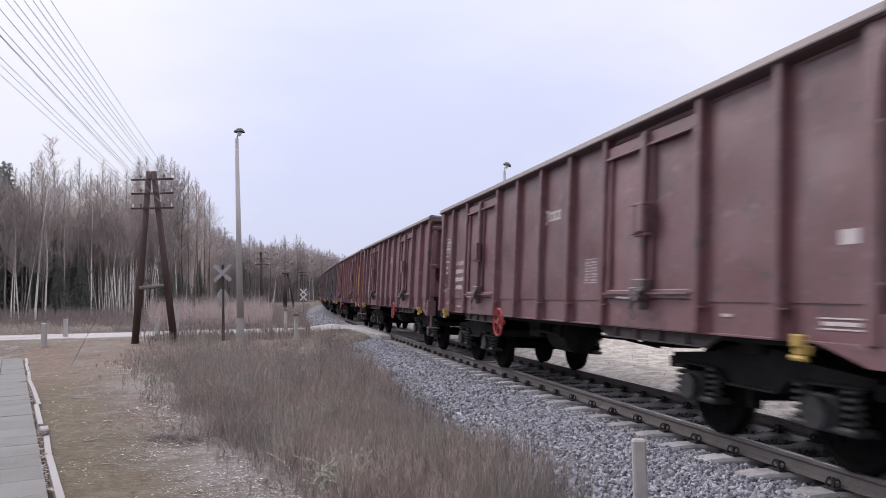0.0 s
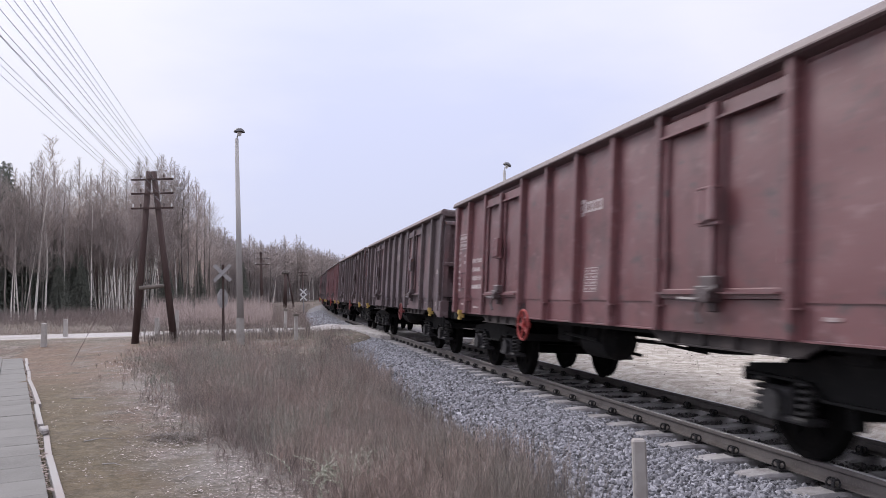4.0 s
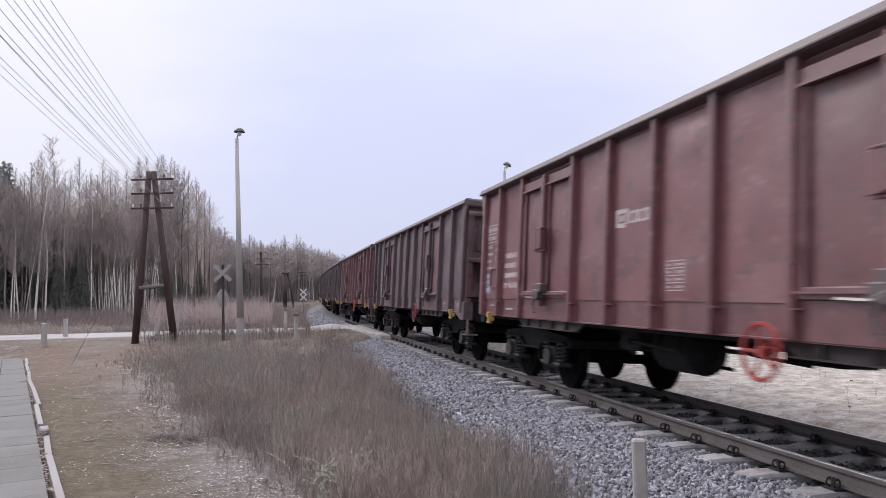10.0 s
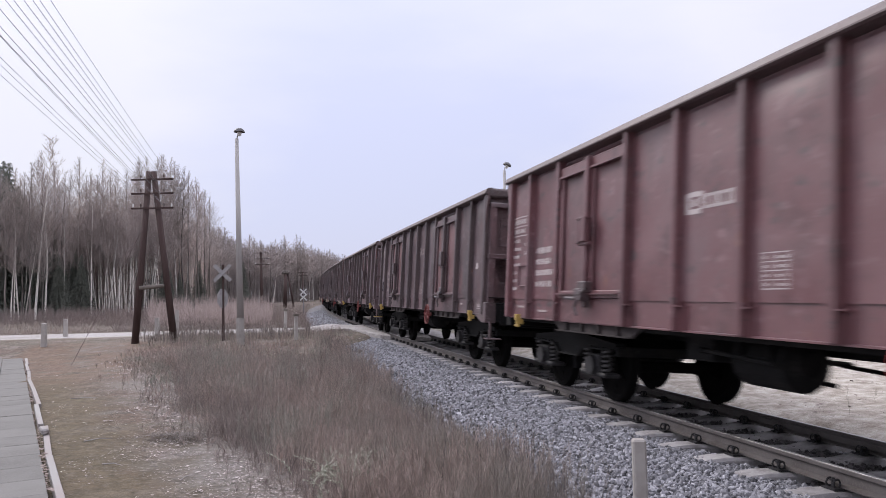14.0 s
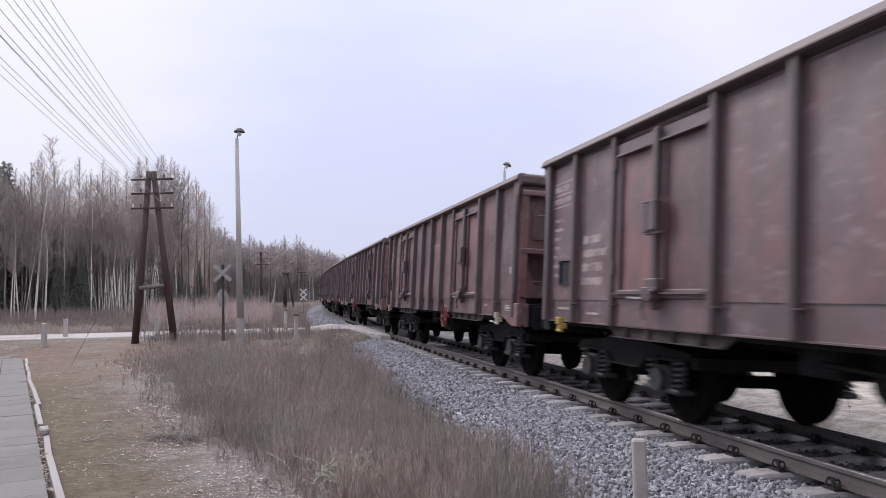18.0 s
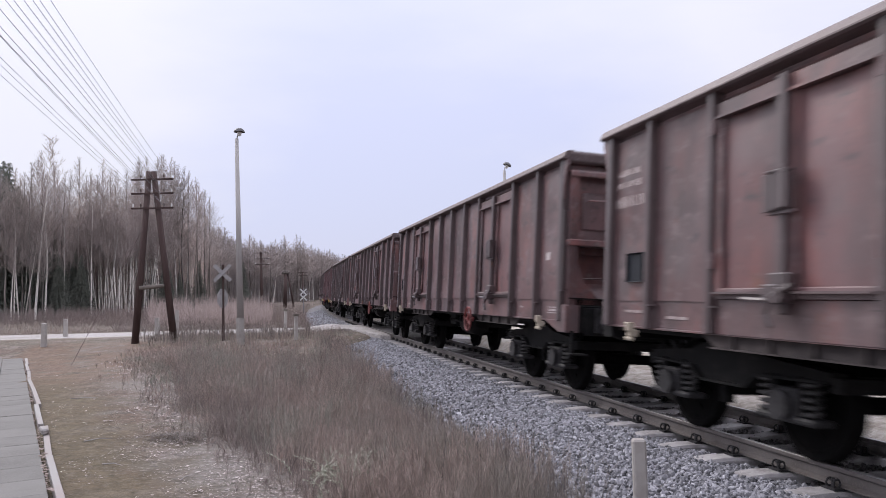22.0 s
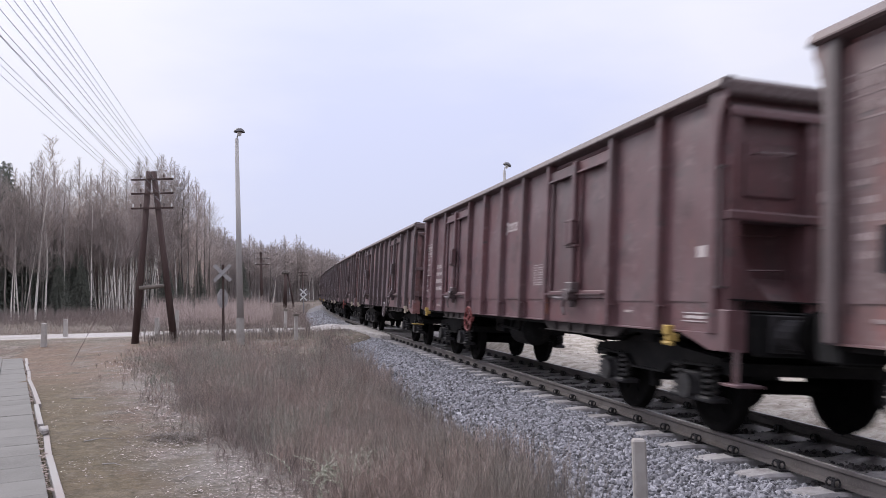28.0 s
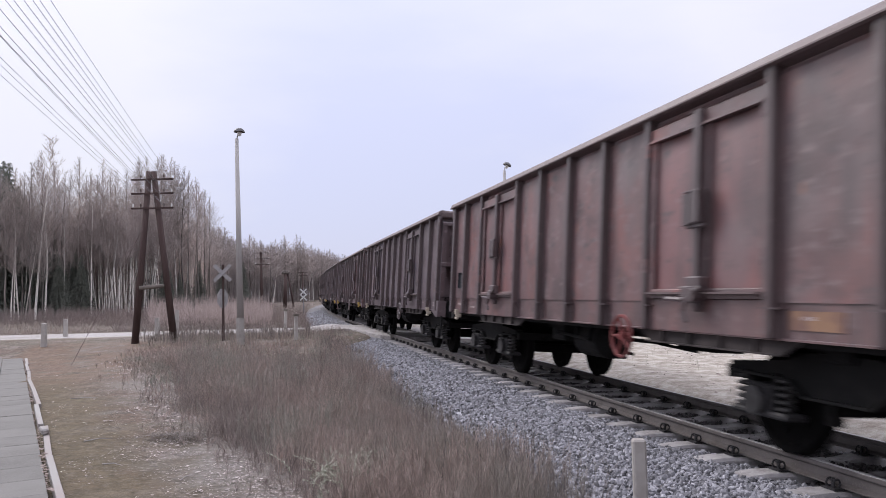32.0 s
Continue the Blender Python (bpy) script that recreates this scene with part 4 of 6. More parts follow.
def ruled_rows(rng, y, z, width, tall):
    """A ruled table of two rows with words in them."""
    rows = [(y, z + k * tall / 2, width, 0.016) for k in (-1, 0, 1)]
    rows += [(y + sx * width / 2, z, 0.012, tall) for sx in (-1, 1)]
    return rows + text_rows(rng, y, z + tall / 4, width * 0.9, 2, tall / 2, tall * 0.24)


def table_rows(y, z):
    rows = [(y, z - 0.15 + 0.075 * i, 0.34, 0.009) for i in range(5)]
    rows += [(y + sx * 0.17, z, 0.009, 0.31) for sx in (-1, 0, 1)]
    return rows + [(y + 0.04 + 0.085 * i, z - 0.115 + 0.075 * j, 0.05, 0.024) for i in (-2, -1, 1) for j in range(4)]


def emblem_rows(y, z):
    """A plain emblem: a heavy notched frame."""
    return [(y - u, z + v, wd, h) for u, v, wd, h in ((0.04, 0.0, 0.08, 0.21), (0.16, 0.085, 0.17, 0.05), (0.16, -0.085, 0.17, 0.05), (0.265, 0.015, 0.05, 0.17), (0.155, 0.0, 0.06, 0.07))]


def stroke_rows(k, y, z):
    """Rounded bars beside the emblem, one for each."""
    u, wd = y - 0.37 - 0.115 * k, 0.09
    return [(u, z + 0.055, wd, 0.03), (u + 0.03, z, 0.03, 0.085), (u, z - 0.055, wd, 0.03)] + ([(u - 0.03, z, 0.03, 0.085)] if k % 2 else [])


WALLS = [dented_wall(i) for i in range(4)]
MESHES = dict(post=post_mesh(), corner_post=end_post_mesh(), leaf=leaf_mesh(), leaf_sheet=leaf_sheet_mesh(), lock_bar=lock_mesh(), handle_box=handle_mesh(), latch=latch_mesh(), door_ledge=door_ledge_mesh(), hinge=hinge_mesh(), side_sill=sill_mesh(), upper_strip=upper_strip_mesh(), corner_plate=skirt_mesh(), rung=rung_mesh(), end_ledge=end_ledge_mesh(), door_sill=belly_mesh(), under_sill=under_sill_mesh(), top_rail=rim_mesh(), end_rail=end_rim_mesh(), end_wall=end_wall_mesh(), end_panel=end_panel_mesh(), end_hood=end_hood_mesh(), end_beam=end_beam_mesh(), end_rib=end_rib_mesh(), end_gusset=gusset_mesh(), headstock=headstock_mesh(), buffer=buffer_mesh(), buffer_head=buffer_head_mesh(), coupling=coupling_mesh(), brake_hose=hose_mesh(), underframe=underframe_mesh(), air_tank=tank_mesh(), brake_rigging=rigging_mesh(), bogie=bogie_mesh(), wheelset=wheelset_mesh(), axlebox=axlebox_mesh(), coil_spring=spring_mesh(), handwheel=handwheel_mesh(), tow_hook=hook_mesh(), footstep=step_mesh(), tread=tread_mesh(), corner_brace=corner_brace_mesh(), grab_rail=end_grab_mesh())
PAINTED = {}


# where the stencilled writing stands on the two sheets at a wagon's far end: ruled tables, word columns, word blocks
LAYOUTS = {
    "low": (("ruled", 5.85, 2.50, 0.74, 0.30), ("words", 6.08, 2.27, 0.26, 7, 0.13, 0.05), ("words", 5.62, 2.20, 0.26, 2, 0.14, 0.06), ("words", 4.79, 2.06, 0.78, 4, 0.17, 0.085)),
    "high": (("ruled", 5.85, 2.80, 0.74, 0.34), ("words", 6.04, 2.44, 0.26, 7, 0.13, 0.05), ("words", 4.77, 2.10, 0.78, 4, 0.18, 0.10)),
    "back": (("ruled", 4.82, 2.70, 0.60, 0.28), ("words", 5.04, 2.40, 0.28, 6, 0.16, 0.07), ("words", 5.66, 2.66, 0.28, 1, 0.1, 0.08), ("words", 4.68, 1.88, 0.36, 1, 0.1, 0.03)),
    "swapped": (("words", 5.88, 2.68, 0.78, 4, 0.17, 0.10), ("ruled", 4.98, 2.60, 0.36, 0.40), ("words", 5.04, 2.30, 0.24, 4, 0.14, 0.06)),
    "single": (("words", 5.84, 2.80, 0.70, 2, 0.14, 0.07), ("words", 5.82, 2.46, 0.78, 1, 0.14, 0.12)),
    "smeared": (("words", 5.97, 2.42, 0.70, 4, 0.13, 0.07), ("words", 4.90, 2.68, 0.56, 4, 0.13, 0.06), ("words", 5.04, 2.1, 0.24, 3, 0.14, 0.06), ("words", 4.61, 1.60, 0.30, 3, 0.06, 0.055)),
}


def lettering(kind, style, seed, mat, y=0.0, z=0.0):
    """Shared lettering meshes, one for each style, sheet and paint."""
    key = (kind, style, seed, mat.name, y, z)
    if key not in PAINTED:
        rng = random.Random(9 + 7 * seed)
        if kind == "writing":
            block = LAYOUTS[style[0]][style[1]]
            rows = ruled_rows(rng, *block[1:]) if block[0] == "ruled" else text_rows(rng, *block[1:])
        elif kind == "data":
            rows = table_rows(y, z)
        elif kind == "emblem":
            rows = emblem_rows(y, z)
        elif kind == "plate":
            rows = [(y, z, 0.17, 0.11)]
        else:
            rows = stroke_rows(style, y, z)
        name = {"data": "data_table", "emblem": "emblem", "stroke": "stroke", "plate": "small_plate"}.get(kind, "lettering")
        PAINTED[key] = bars(name, rows, mat, seed)
    return PAINTED[key]


def card_bm():
    """A shallow framed box for a paper card, open to the front."""
    bm = boxes((-1.455, -1.36, 5.49, 5.85, 1.525, 1.85))
    face = min(bm.faces, key=lambda f: f.calc_center_median().x)
    bmesh.ops.inset_individual(bm, faces=[face], thickness=0.022)
    for v in face.verts:
        v.co.x += 0.035
    return bm


FOOT_MARKS = [strip_bars("stencil_mark", [(y, z, wd, 0.03)], M_DIMW) for y, z, wd in ((5.75, 1.20, 0.4), (4.85, 1.15, 0.36), (-4.55, 1.2, 0.16))]
STRIP = strip_bars("stencil_strip", [(-5.92, 1.21, 0.42, 0.012), (-5.92, 1.17, 0.36, 0.03), (-5.92, 1.13, 0.42, 0.012)], M_WHITE)
CARD = mesh_of("card_holder", card_bm(), M_PLATE)
WARN = mesh_of("warning_sign", prism(bmesh.new(), [(-1.13, 2.45), (-0.92, 2.45), (-1.025, 2.63)], -6.376, -6.362), M_YELLOW)
YGRAB = mesh_of("grab_rail", tubes(((-1.52, -6.45, 1.42), (-1.52, -6.45, 2.56), 0.024), ((-1.52, -6.46, 1.42), (-1.48, -6.32, 1.42), 0.02), ((-1.52, -6.46, 2.56), (-1.48, -6.32, 2.56), 0.02)), M_YELLOW)

DOORS_PAINT = {"grey": PAINTS["door"], "faded": PAINTS["door"], "brown": PAINTS["door"]}
BACK = Matrix.Rotation(math.pi, 4, "Z")
M_BLUEMARK = material("pale_blue_stencil_paint", (0.26, 0.30, 0.40), 0.6, 0, ((12.0, (0.15, 0.12, 0.15), 0.5, 0.7, ONE),))
M_REPAINT = material("slate_grey_repaint", (0.075, 0.080, 0.092), 0.55, 0, ((5.0, (0.10, 0.085, 0.088), 0.45, 0.65, ONE), (18.0, (0.05, 0.05, 0.058), 0.55, 0.7, ONE)))
M_TAN = material("tan_rust_stain", (0.26, 0.155, 0.10), 0.75, 0, ((6.0, (0.17, 0.10, 0.085), 0.42, 0.62, ONE),))
# patches of other paint: wagon, name, label, material, and (y, z, length, height) of each
PATCHES = ((6, "colour_mark", "pale blue stencil block", M_BLUEMARK, [(6.06, 1.72 - 0.09 * k, 0.27, 0.06) for k in range(4)]), (6, "colour_mark", "small red square", M_REDW, [(4.95, 1.515, 0.13, 0.08)]), (5, "repaint_patch", "slate-grey repainted patch", M_REPAINT, [(6.03, 1.47, 0.40, 0.26), (5.68, 1.42, 0.34, 0.16)]), (5, "colour_mark", "pale plate", M_FAINT, [(4.61, 1.61, 0.30, 0.16)]))
SILL_PATCHES = ((18, [(-4.63, 1.18, 0.58, 0.15)]), (14, [(-5.90, 1.19, 0.36, 0.09)]), (17, [(-5.85, 1.17, 0.5, 0.07)]))
INKS = (M_WHITE, M_DIMW, M_FAINT, M_WARM)


def gondola(paint_name, wall, style, ink, logo, table, wheel_y, card, grab, label):
    """One open high-sided bogie wagon, its base at the rail heads' middle."""
    w = thing("gondola_wagon", label, "freight wagon", "wagons of the goods train")
    coat = PAINTS[paint_name]

    def add(key, parent=w, m=None, label="", painted=True, name=None):
        ob = part(name or key, MESHES[key], None, parent, label)
        if m is not None:
            ob.matrix_basis = m
        if painted:
            ob.material_slots[0].link = "OBJECT"
            ob.material_slots[0].material = coat
        return ob

    for turn in (Matrix.Identity(4), BACK):
        left = turn == Matrix.Identity(4)
        sw = part("side_wall", WALLS[wall if left else (wall + 1) % 4], None, w)
        sw.matrix_basis = turn.copy()
        sw.material_slots[0].link, sw.material_slots[0].material = "OBJECT", coat
        add("side_sill", m=turn)
        add("upper_strip", m=turn)
        for key in ("top_rail",):
            add(key, m=turn).material_slots[0].material = M_RIM
        for flip in (Matrix.Identity(4), Matrix.Diagonal((1, -1, 1, 1))):
            add("corner_brace", m=turn @ flip)
        for y in POSTS:
            add("corner_post" if abs(y) > 6.2 else "post", m=turn @ pose(0, y, 0)).material_slots[0].material = PAINTS["post"] if paint_name in ("grey", "faded", "brown", "dark") else coat
        for y in DOORS:
            d = add("door_sill", m=turn @ pose(0, y, 0), name="side_door")
            for k in (-0.49, 0.49):
                add("leaf", d, pose(0, k, 0))
                if left:
                    add("leaf_sheet", d, pose(0, k, 0)).material_slots[0].material = DOORS_PAINT.get(paint_name, coat)
            add("under_sill", d, painted=False)
            if left:
                worn = PAINTS["post"] if paint_name in ("grey", "faded", "brown", "dark") else coat
                add("lock_bar", d).material_slots[0].material = worn
                add("handle_box", d).material_slots[0].material = worn
                add("latch", d).material_slots[0].material = PAINTS["post"]
                add("door_ledge", d).material_slots[0].material = M_RIM if paint_name in ("grey", "faded", "brown", "dark") else coat
                for k in (-0.97, 0.97):
                    for z in (1.69, 2.93):
                        add("hinge", d, pose(0, k, z))
        e = add("end_wall", m=turn)
        add("end_hood", e)
        add("end_beam", e)
        for x in (-1.35, -0.53, 0.53, 1.35):
            add("end_rib", e, pose(x, 0, 0))
        for x, z in ((-0.92, 2.70), (-0.92, 1.95), (-0.92, 1.62)):
            add("rung", e, pose(x, 0 if z > 2.1 else 0.15, z))
        add("end_ledge", e, painted=False)
        for x in (-0.94, 0.0, 0.94):
            add("end_panel", e, pose(x, 0, 0))
        add("corner_plate", m=turn)
        add("end_gusset", e)
        add("end_rail", m=turn).material_slots[0].material = M_RIM
        h = add("headstock", m=turn, painted=False)
        for x in (-0.875, 0.875):
            b = add("buffer", h, pose(x, 0, 0), painted=False)
        add("coupling", h, painted=False)
        add("brake_hose", h, painted=False)
        for x in (-0.875, 0.875):
            add("buffer_head", w, turn @ pose(x, 0, 0), painted=False)
    add("underframe", painted=False)
    add("air_tank", painted=False)
    add("brake_rigging", painted=False)
    sets = []
    for y in (-4.5, 4.5):
        bg = add("bogie", m=pose(0, y, 0), painted=False)
        for k in (-0.9, 0.9):
            sets.append((add("wheelset", bg, pose(0, k, 0.46), painted=False), k))
            for turn in (Matrix.Identity(4), BACK):
                add("axlebox", bg, turn @ pose(0, k, 0), painted=False)
                for q in (-0.28, 0.28):
                    add("coil_spring", bg, turn @ pose(0, k + q, 0), "dusty coil spring", painted=False)
    hw = add("handwheel", m=pose(0, wheel_y, 0), label="red spoked brake handwheel", painted=False)
    if paint_name not in ("red", "bright"):
        hw.material_slots[0].link, hw.material_slots[0].material = "OBJECT", PAINTS["post"] if (style, ink) == ("high", 2) else M_DULLRED
    if (style, ink) == ("high", 2):
        tagged(hw, "rusty brown spoked brake handwheel")
    for y in (-5.62, 5.62):
        hook = add("tow_hook", m=pose(0, y, 0), label="yellow tow hook" if paint_name in ("red", "bright", "grey", "brown") else "dirty cream tow hook", painted=False)
        if paint_name in ("faded", "dark"):
            hook.material_slots[0].link, hook.material_slots[0].material = "OBJECT", M_CREAM
    st = add("footstep", painted=paint_name in ("red", "bright", "maroon", "brown"))
    if grab:
        add("tread", st, painted=False, label="yellow tread")
    for k in range(len(LAYOUTS[style])) if style else ():
        tagged(part("lettering", lettering("writing", (style, k), wall, INKS[ink]), None, w, "rows of small pale lettering"), kind="stuff")
    part("small_plate", lettering("plate", 0, wall, M_WHITE if ink < 2 else M_DIMW, -5.72 if wall % 2 else -6.0, 1.95 if wall % 2 else 1.80), None, w, "small white plate")
    part("stencil_strip", STRIP, None, w, "white stencilled strip")
    if logo is not None:
        worn, (ey, ez) = INKS[ink], ((0.12, 2.53), (0.98, 2.28))[logo]
        em = part("emblem", lettering("emblem", 0, wall, worn, ey, ez), None, w, "white painted emblem")
        for k in range(4):
            part("stroke", lettering("stroke", k, wall, worn, ey, ez), None, em)
    if table is not None:
        ty, tz = ((-1.66, 1.69), (-0.38, 1.58))[table]
        tagged(part("data_table", lettering("data", 0, wall, INKS[ink], ty, tz), None, w, "white painted data table"), kind="stuff")
    holder = part("card_holder", CARD, None, w, "dark framed card holder" if card else "")
    if not card:
        holder.material_slots[0].link, holder.material_slots[0].material = "OBJECT", coat
    for mark in FOOT_MARKS:
        part("stencil_mark", mark, None, w, "faint white stencil mark")
    if paint_name in ("red", "bright"):
        part("warning_sign", WARN, None, w, "yellow warning triangle")
    if grab == 1:
        part("grab_rail", YGRAB, None, w, "yellow grab rail")
    else:
        add("grab_rail").material_slots[0].material = PAINTS["post"]
    return w, sets


# paint, sheet, writing, ink, place of emblem and of data table, brake wheel, open card holder, yellow grab rail or step
WAGONS = [
    ("red", 0, "low", 0, None, 0, 3.0, 0, 0, "oxide-red open goods wagon with rust streaks"),
    ("red", 0, "low", 0, 0, 0, 1.6, 0, 0, "oxide-red open goods wagon with white emblem"),
    ("red", 2, "low", 0, 0, 0, -1.95, 0, 0, "oxide-red open goods wagon with clean ribs"),
    ("bright", 1, "low", 0, 0, 1, 1.65, 0, 1, "brighter red open goods wagon with yellow grab rail"),
    ("grey", 3, "back", 1, 0, None, -1.95, 1, 0, "dust-grey brown open goods wagon with faded red doors"),
    ("grey", 1, "smeared", 2, None, None, -1.95, 0, 0, "grime-covered brown open goods wagon with smeared marks"),
    ("bright", 3, "low", 0, 1, 1, -1.92, 0, 0, "bright oxide-red open goods wagon with white emblem"),
    ("brown", 0, "high", 3, 1, None, -1.95, 1, 0, "greyed brown open goods wagon with dark card holder"),
    ("red", 3, "low", 0, 1, 1, -1.92, 0, 0, "oxide-red open goods wagon with crisp white emblem"),
    ("brown", 1, "high", 1, 0, 1, -1.95, 1, 0, "dusty brown open goods wagon with white numbering"),
    ("brown", 2, "high", 1, 0, 0, -1.95, 1, 2, "faded red-brown open goods wagon with worn lettering"),
    ("faded", 0, "swapped", 1, 0, 0, -2.0, 1, 0, "grey-red open goods wagon with worn emblem"),
    ("faded", 3, "single", 1, None, None, 1.6, 1, 0, "patchy faded red open goods wagon"),
    ("faded", 1, None, 1, None, None, -1.95, 1, 0, "patchy rust-red open goods wagon with dark rim"),
    ("faded", 2, "back", 2, 0, None, -1.95, 0, 0, "dull grey-red open goods wagon with faint emblem"),
    ("faded", 0, "high", 2, None, 0, -1.95, 1, 0, "brown open goods wagon with chalk-like marks"),
    ("maroon", 2, "low", 0, 0, 0, 1.64, 0, 0, "dark oxide-red open goods wagon with white emblem"),
    ("faded", 1, "high", 2, None, None, -1.95, 1, 2, "weathered red-brown open goods wagon"),
    ("faded", 2, None, 1, None, None, -1.81, 1, 0, "patchy red-brown open goods wagon with pale stains"),
] + [(("dark", "grey", "brown", "dark", "brown", "grey")[i % 6], i % 4, "high", 2, None, 0, -1.95, i % 2, 0, ("sooty brown open goods wagon", "dusty grey-brown open goods wagon", "faded red-brown open goods wagon", "dark brown open goods wagon", "oxide-red open goods wagon", "greyed brown open goods wagon")[i % 6]) for i in range(6)]

PITCH_LEN = 14.04


def travelled(t):
    """Metres that the train has come after t seconds; it gathers speed slowly."""
    return 7.3394 * t - 0.000275 * t ** 2 + 0.000157 * t ** 3


TRAIN = []
for i, row in enumerate(WAGONS):
    w, sets = gondola(*row)
    for at_wagon, name, text, mat, rows in PATCHES:
        if at_wagon == i:
            part(name, bars(name, rows, mat, row[1]), None, w, text)
    for at_wagon, rows in SILL_PATCHES:
        if at_wagon == i:
            part("rust_patch", strip_bars("rust_patch", rows, M_TAN), None, w, "tan rust stain")
    TRAIN.append((w, sets, 10.50 + PITCH_LEN * (i - 1)))

# ---------------------------------------------------------------- poles, posts and signs beside the line


def ground_at(x, y):
    return ground_z(x, y)


M_BRACE = material("peeled_grey_timber", (0.17, 0.15, 0.135), 0.85, 0, ((3.0, (0.11, 0.09, 0.08), 0.4, 0.7, ONE),), 0.004, 30)


M_HOOD = material("dark_weathered_metal", (0.10, 0.098, 0.105), 0.5, 0.3, ((6.0, (0.16, 0.155, 0.16), 0.5, 0.7, ONE),))


def lamp_post(x, y, height, tall_base, heading, tilt=0, lean_x=0.0):
    p = thing("street_lamp", "tapered pale concrete lamp post with a small hood lamp", "street lamp", "lamp posts", pose(x, y, ground_at(x, y) - 0.05, 0, 0, heading))
    bm = bmesh.new()
    tube(bm, (0, 0, 0), (0, 0, tall_base), 0.145, 0.135, sides=10)
    part("base", bm, M_POSTC, p, "rough concrete base")
    part("pole", tubes(((0, 0, tall_base), (lean_x, 0, height - 0.35), 0.115, 0.06), sides=12), M_LAMPC, p, "", True)
    over = 0.006 * tilt
    part("stem", tubes(((lean_x, 0, height - 0.40), (over * 0.3 + lean_x * 0.5, 0, height - 0.2), 0.024), ((over * 0.3 + lean_x * 0.5, 0, height - 0.2), (over, 0, height - 0.10), 0.024)), M_GALV, p)
    lean = Matrix.Translation((over, 0, height - 0.12)) @ Matrix.Rotation(radians(tilt), 4, "Y") @ Matrix.Translation((0, 0, 0.12 - height))
    bm = bmesh.new()
    bmesh.ops.create_uvsphere(bm, u_segments=14, v_segments=8, radius=0.19)
    bmesh.ops.delete(bm, geom=[v for v in bm.verts if v.co.z < -0.03], context="VERTS")
    for v in bm.verts:
        v.co.z = v.co.z * 0.75 + height - 0.12
    part("hood", bm, M_HOOD, p, "dark metal hood", True).matrix_basis = lean
    part("glass", tubes(((0, 0, height - 0.25), (0, 0, height - 0.12), 0.06, 0.08)), M_PORC, p).matrix_basis = lean
    return p


lamp_x, lamp_y = at(25.5, -6.94)
lamp_post(lamp_x, lamp_y, 7.45, 0.95, 0, 0, -0.09)
lx, ly = at(33.0, 2.8)
lamp_post(lx, ly, 7.3, 0.95, 0, 22)


def crossarm(parent, y, z, half, n, size):
    arm = part("crossarm", boxes((-half, half, y - 0.03, y + 0.03, z - 0.03, z + 0.03)), M_POLE, parent)
    for k in range(n):
        x = -half + 0.06 + k * (2 * half - 0.12) / (n - 1)
        bm = tubes(((x, y, z + 0.03), (x, y, z + 0.10), 0.012))
        tube(bm, (x, y, z + 0.07), (x, y, z + 0.165), size, size * 0.6, sides=8)
        part("insulator", bm, M_PORC if k in (0, n - 1) else M_BROWNPORC, arm, "white porcelain insulator" if k in (0, n - 1) else "brown glazed insulator")
    return arm


def a_frame(x, y, height, spread, heading):
    p = thing("telegraph_pole", "tarred timber A-frame telegraph pole with three crossarms", "telegraph pole", "telegraph poles", pose(x, y, ground_at(x, y) - 0.1, 0, 0, heading))
    for foot, top in ((-spread - 0.04, -0.165), (spread + 0.12, -0.005)):
        part("leg", tubes(((foot, 0, 0), (top, 0, height), 0.13, 0.098), sides=10), M_POLE, p, "", True)
    part("brace", tubes(((-spread * 0.72, -0.12, height * 0.33), (spread * 0.66, -0.12, height * 0.34), 0.075), sides=10), M_BRACE, p, "peeled grey cross brace", True)
    for z in (height - 0.3, height - 0.8, height - 1.32):
        crossarm(p, -0.13, z, 0.74, 6, 0.034)
    return p


def pole(x, y, height, half, label, arms=3):
    p = thing("telegraph_pole", label, "telegraph pole", "telegraph poles", pose(x, y, ground_at(x, y) - 0.1))
    part("shaft", tubes(((0, 0, 0), (-0.1, 0, height), 0.17, 0.12), sides=10), M_POLE, p, "", True)
    for k in range(arms):
        crossarm(p, -0.12, height - 0.1 - 0.6 * k, half, 6, 0.05)
    return p


ax, ay = at(26.3, -10.2)
a_frame(ax, ay, 6.15, 0.62, -14)
bx, by = at(78, -18.95)
pole(bx, by, 6.3, 0.72, "dark timber telegraph pole with white insulators")


def mast(x, y):
    """A thick old timber mast with a leaning strut."""
    p = thing("timber_mast", "thick brown timber mast with a leaning strut", "pole", "", pose(x, y, ground_at(x, y) - 0.1))
    part("shaft", tubes(((0, 0, 0), (0.15, 0, 4.9), 0.27, 0.24), sides=12), M_POLE, p, "", True)
    part("strut", tubes(((1.25, 0.3, 0), (0.45, 0.1, 4.9), 0.13, 0.11), sides=8), M_POLE, p, "", True)
    part("cap", boxes((-0.4, 0.7, -0.3, 0.3, 4.85, 5.1), (-0.2, 0.5, -0.2, 0.2, 5.05, 5.3), bevel=0.05), M_DBARK, p, "ragged dark cap")


cx, cy = at(105, slope(503) * 105)
mast(cx, cy)
dx, dy = at(150, -28.2)
pole(dx, dy, 6.4, 0.9, "far dark timber telegraph pole", 2)
STAY = (-10.62, 22.92)


# wires: which crossarm, where along it, and where across the next pole behind the standing place
WIRES = ((1, -0.66, -8.87), (1, -0.55, -8.58), (1, -0.44, -8.45), (0, -0.66, -8.5), (2, 0.41, -7.83), (2, 0.44, -7.64), (2, 0.63, -7.52), (1, 0.38, -7.83), (1, 0.44, -7.67), (1, 0.63, -7.67), (1, 0.66, -7.43), (0, 0.41, -7.69), (0, 0.63, -7.68))


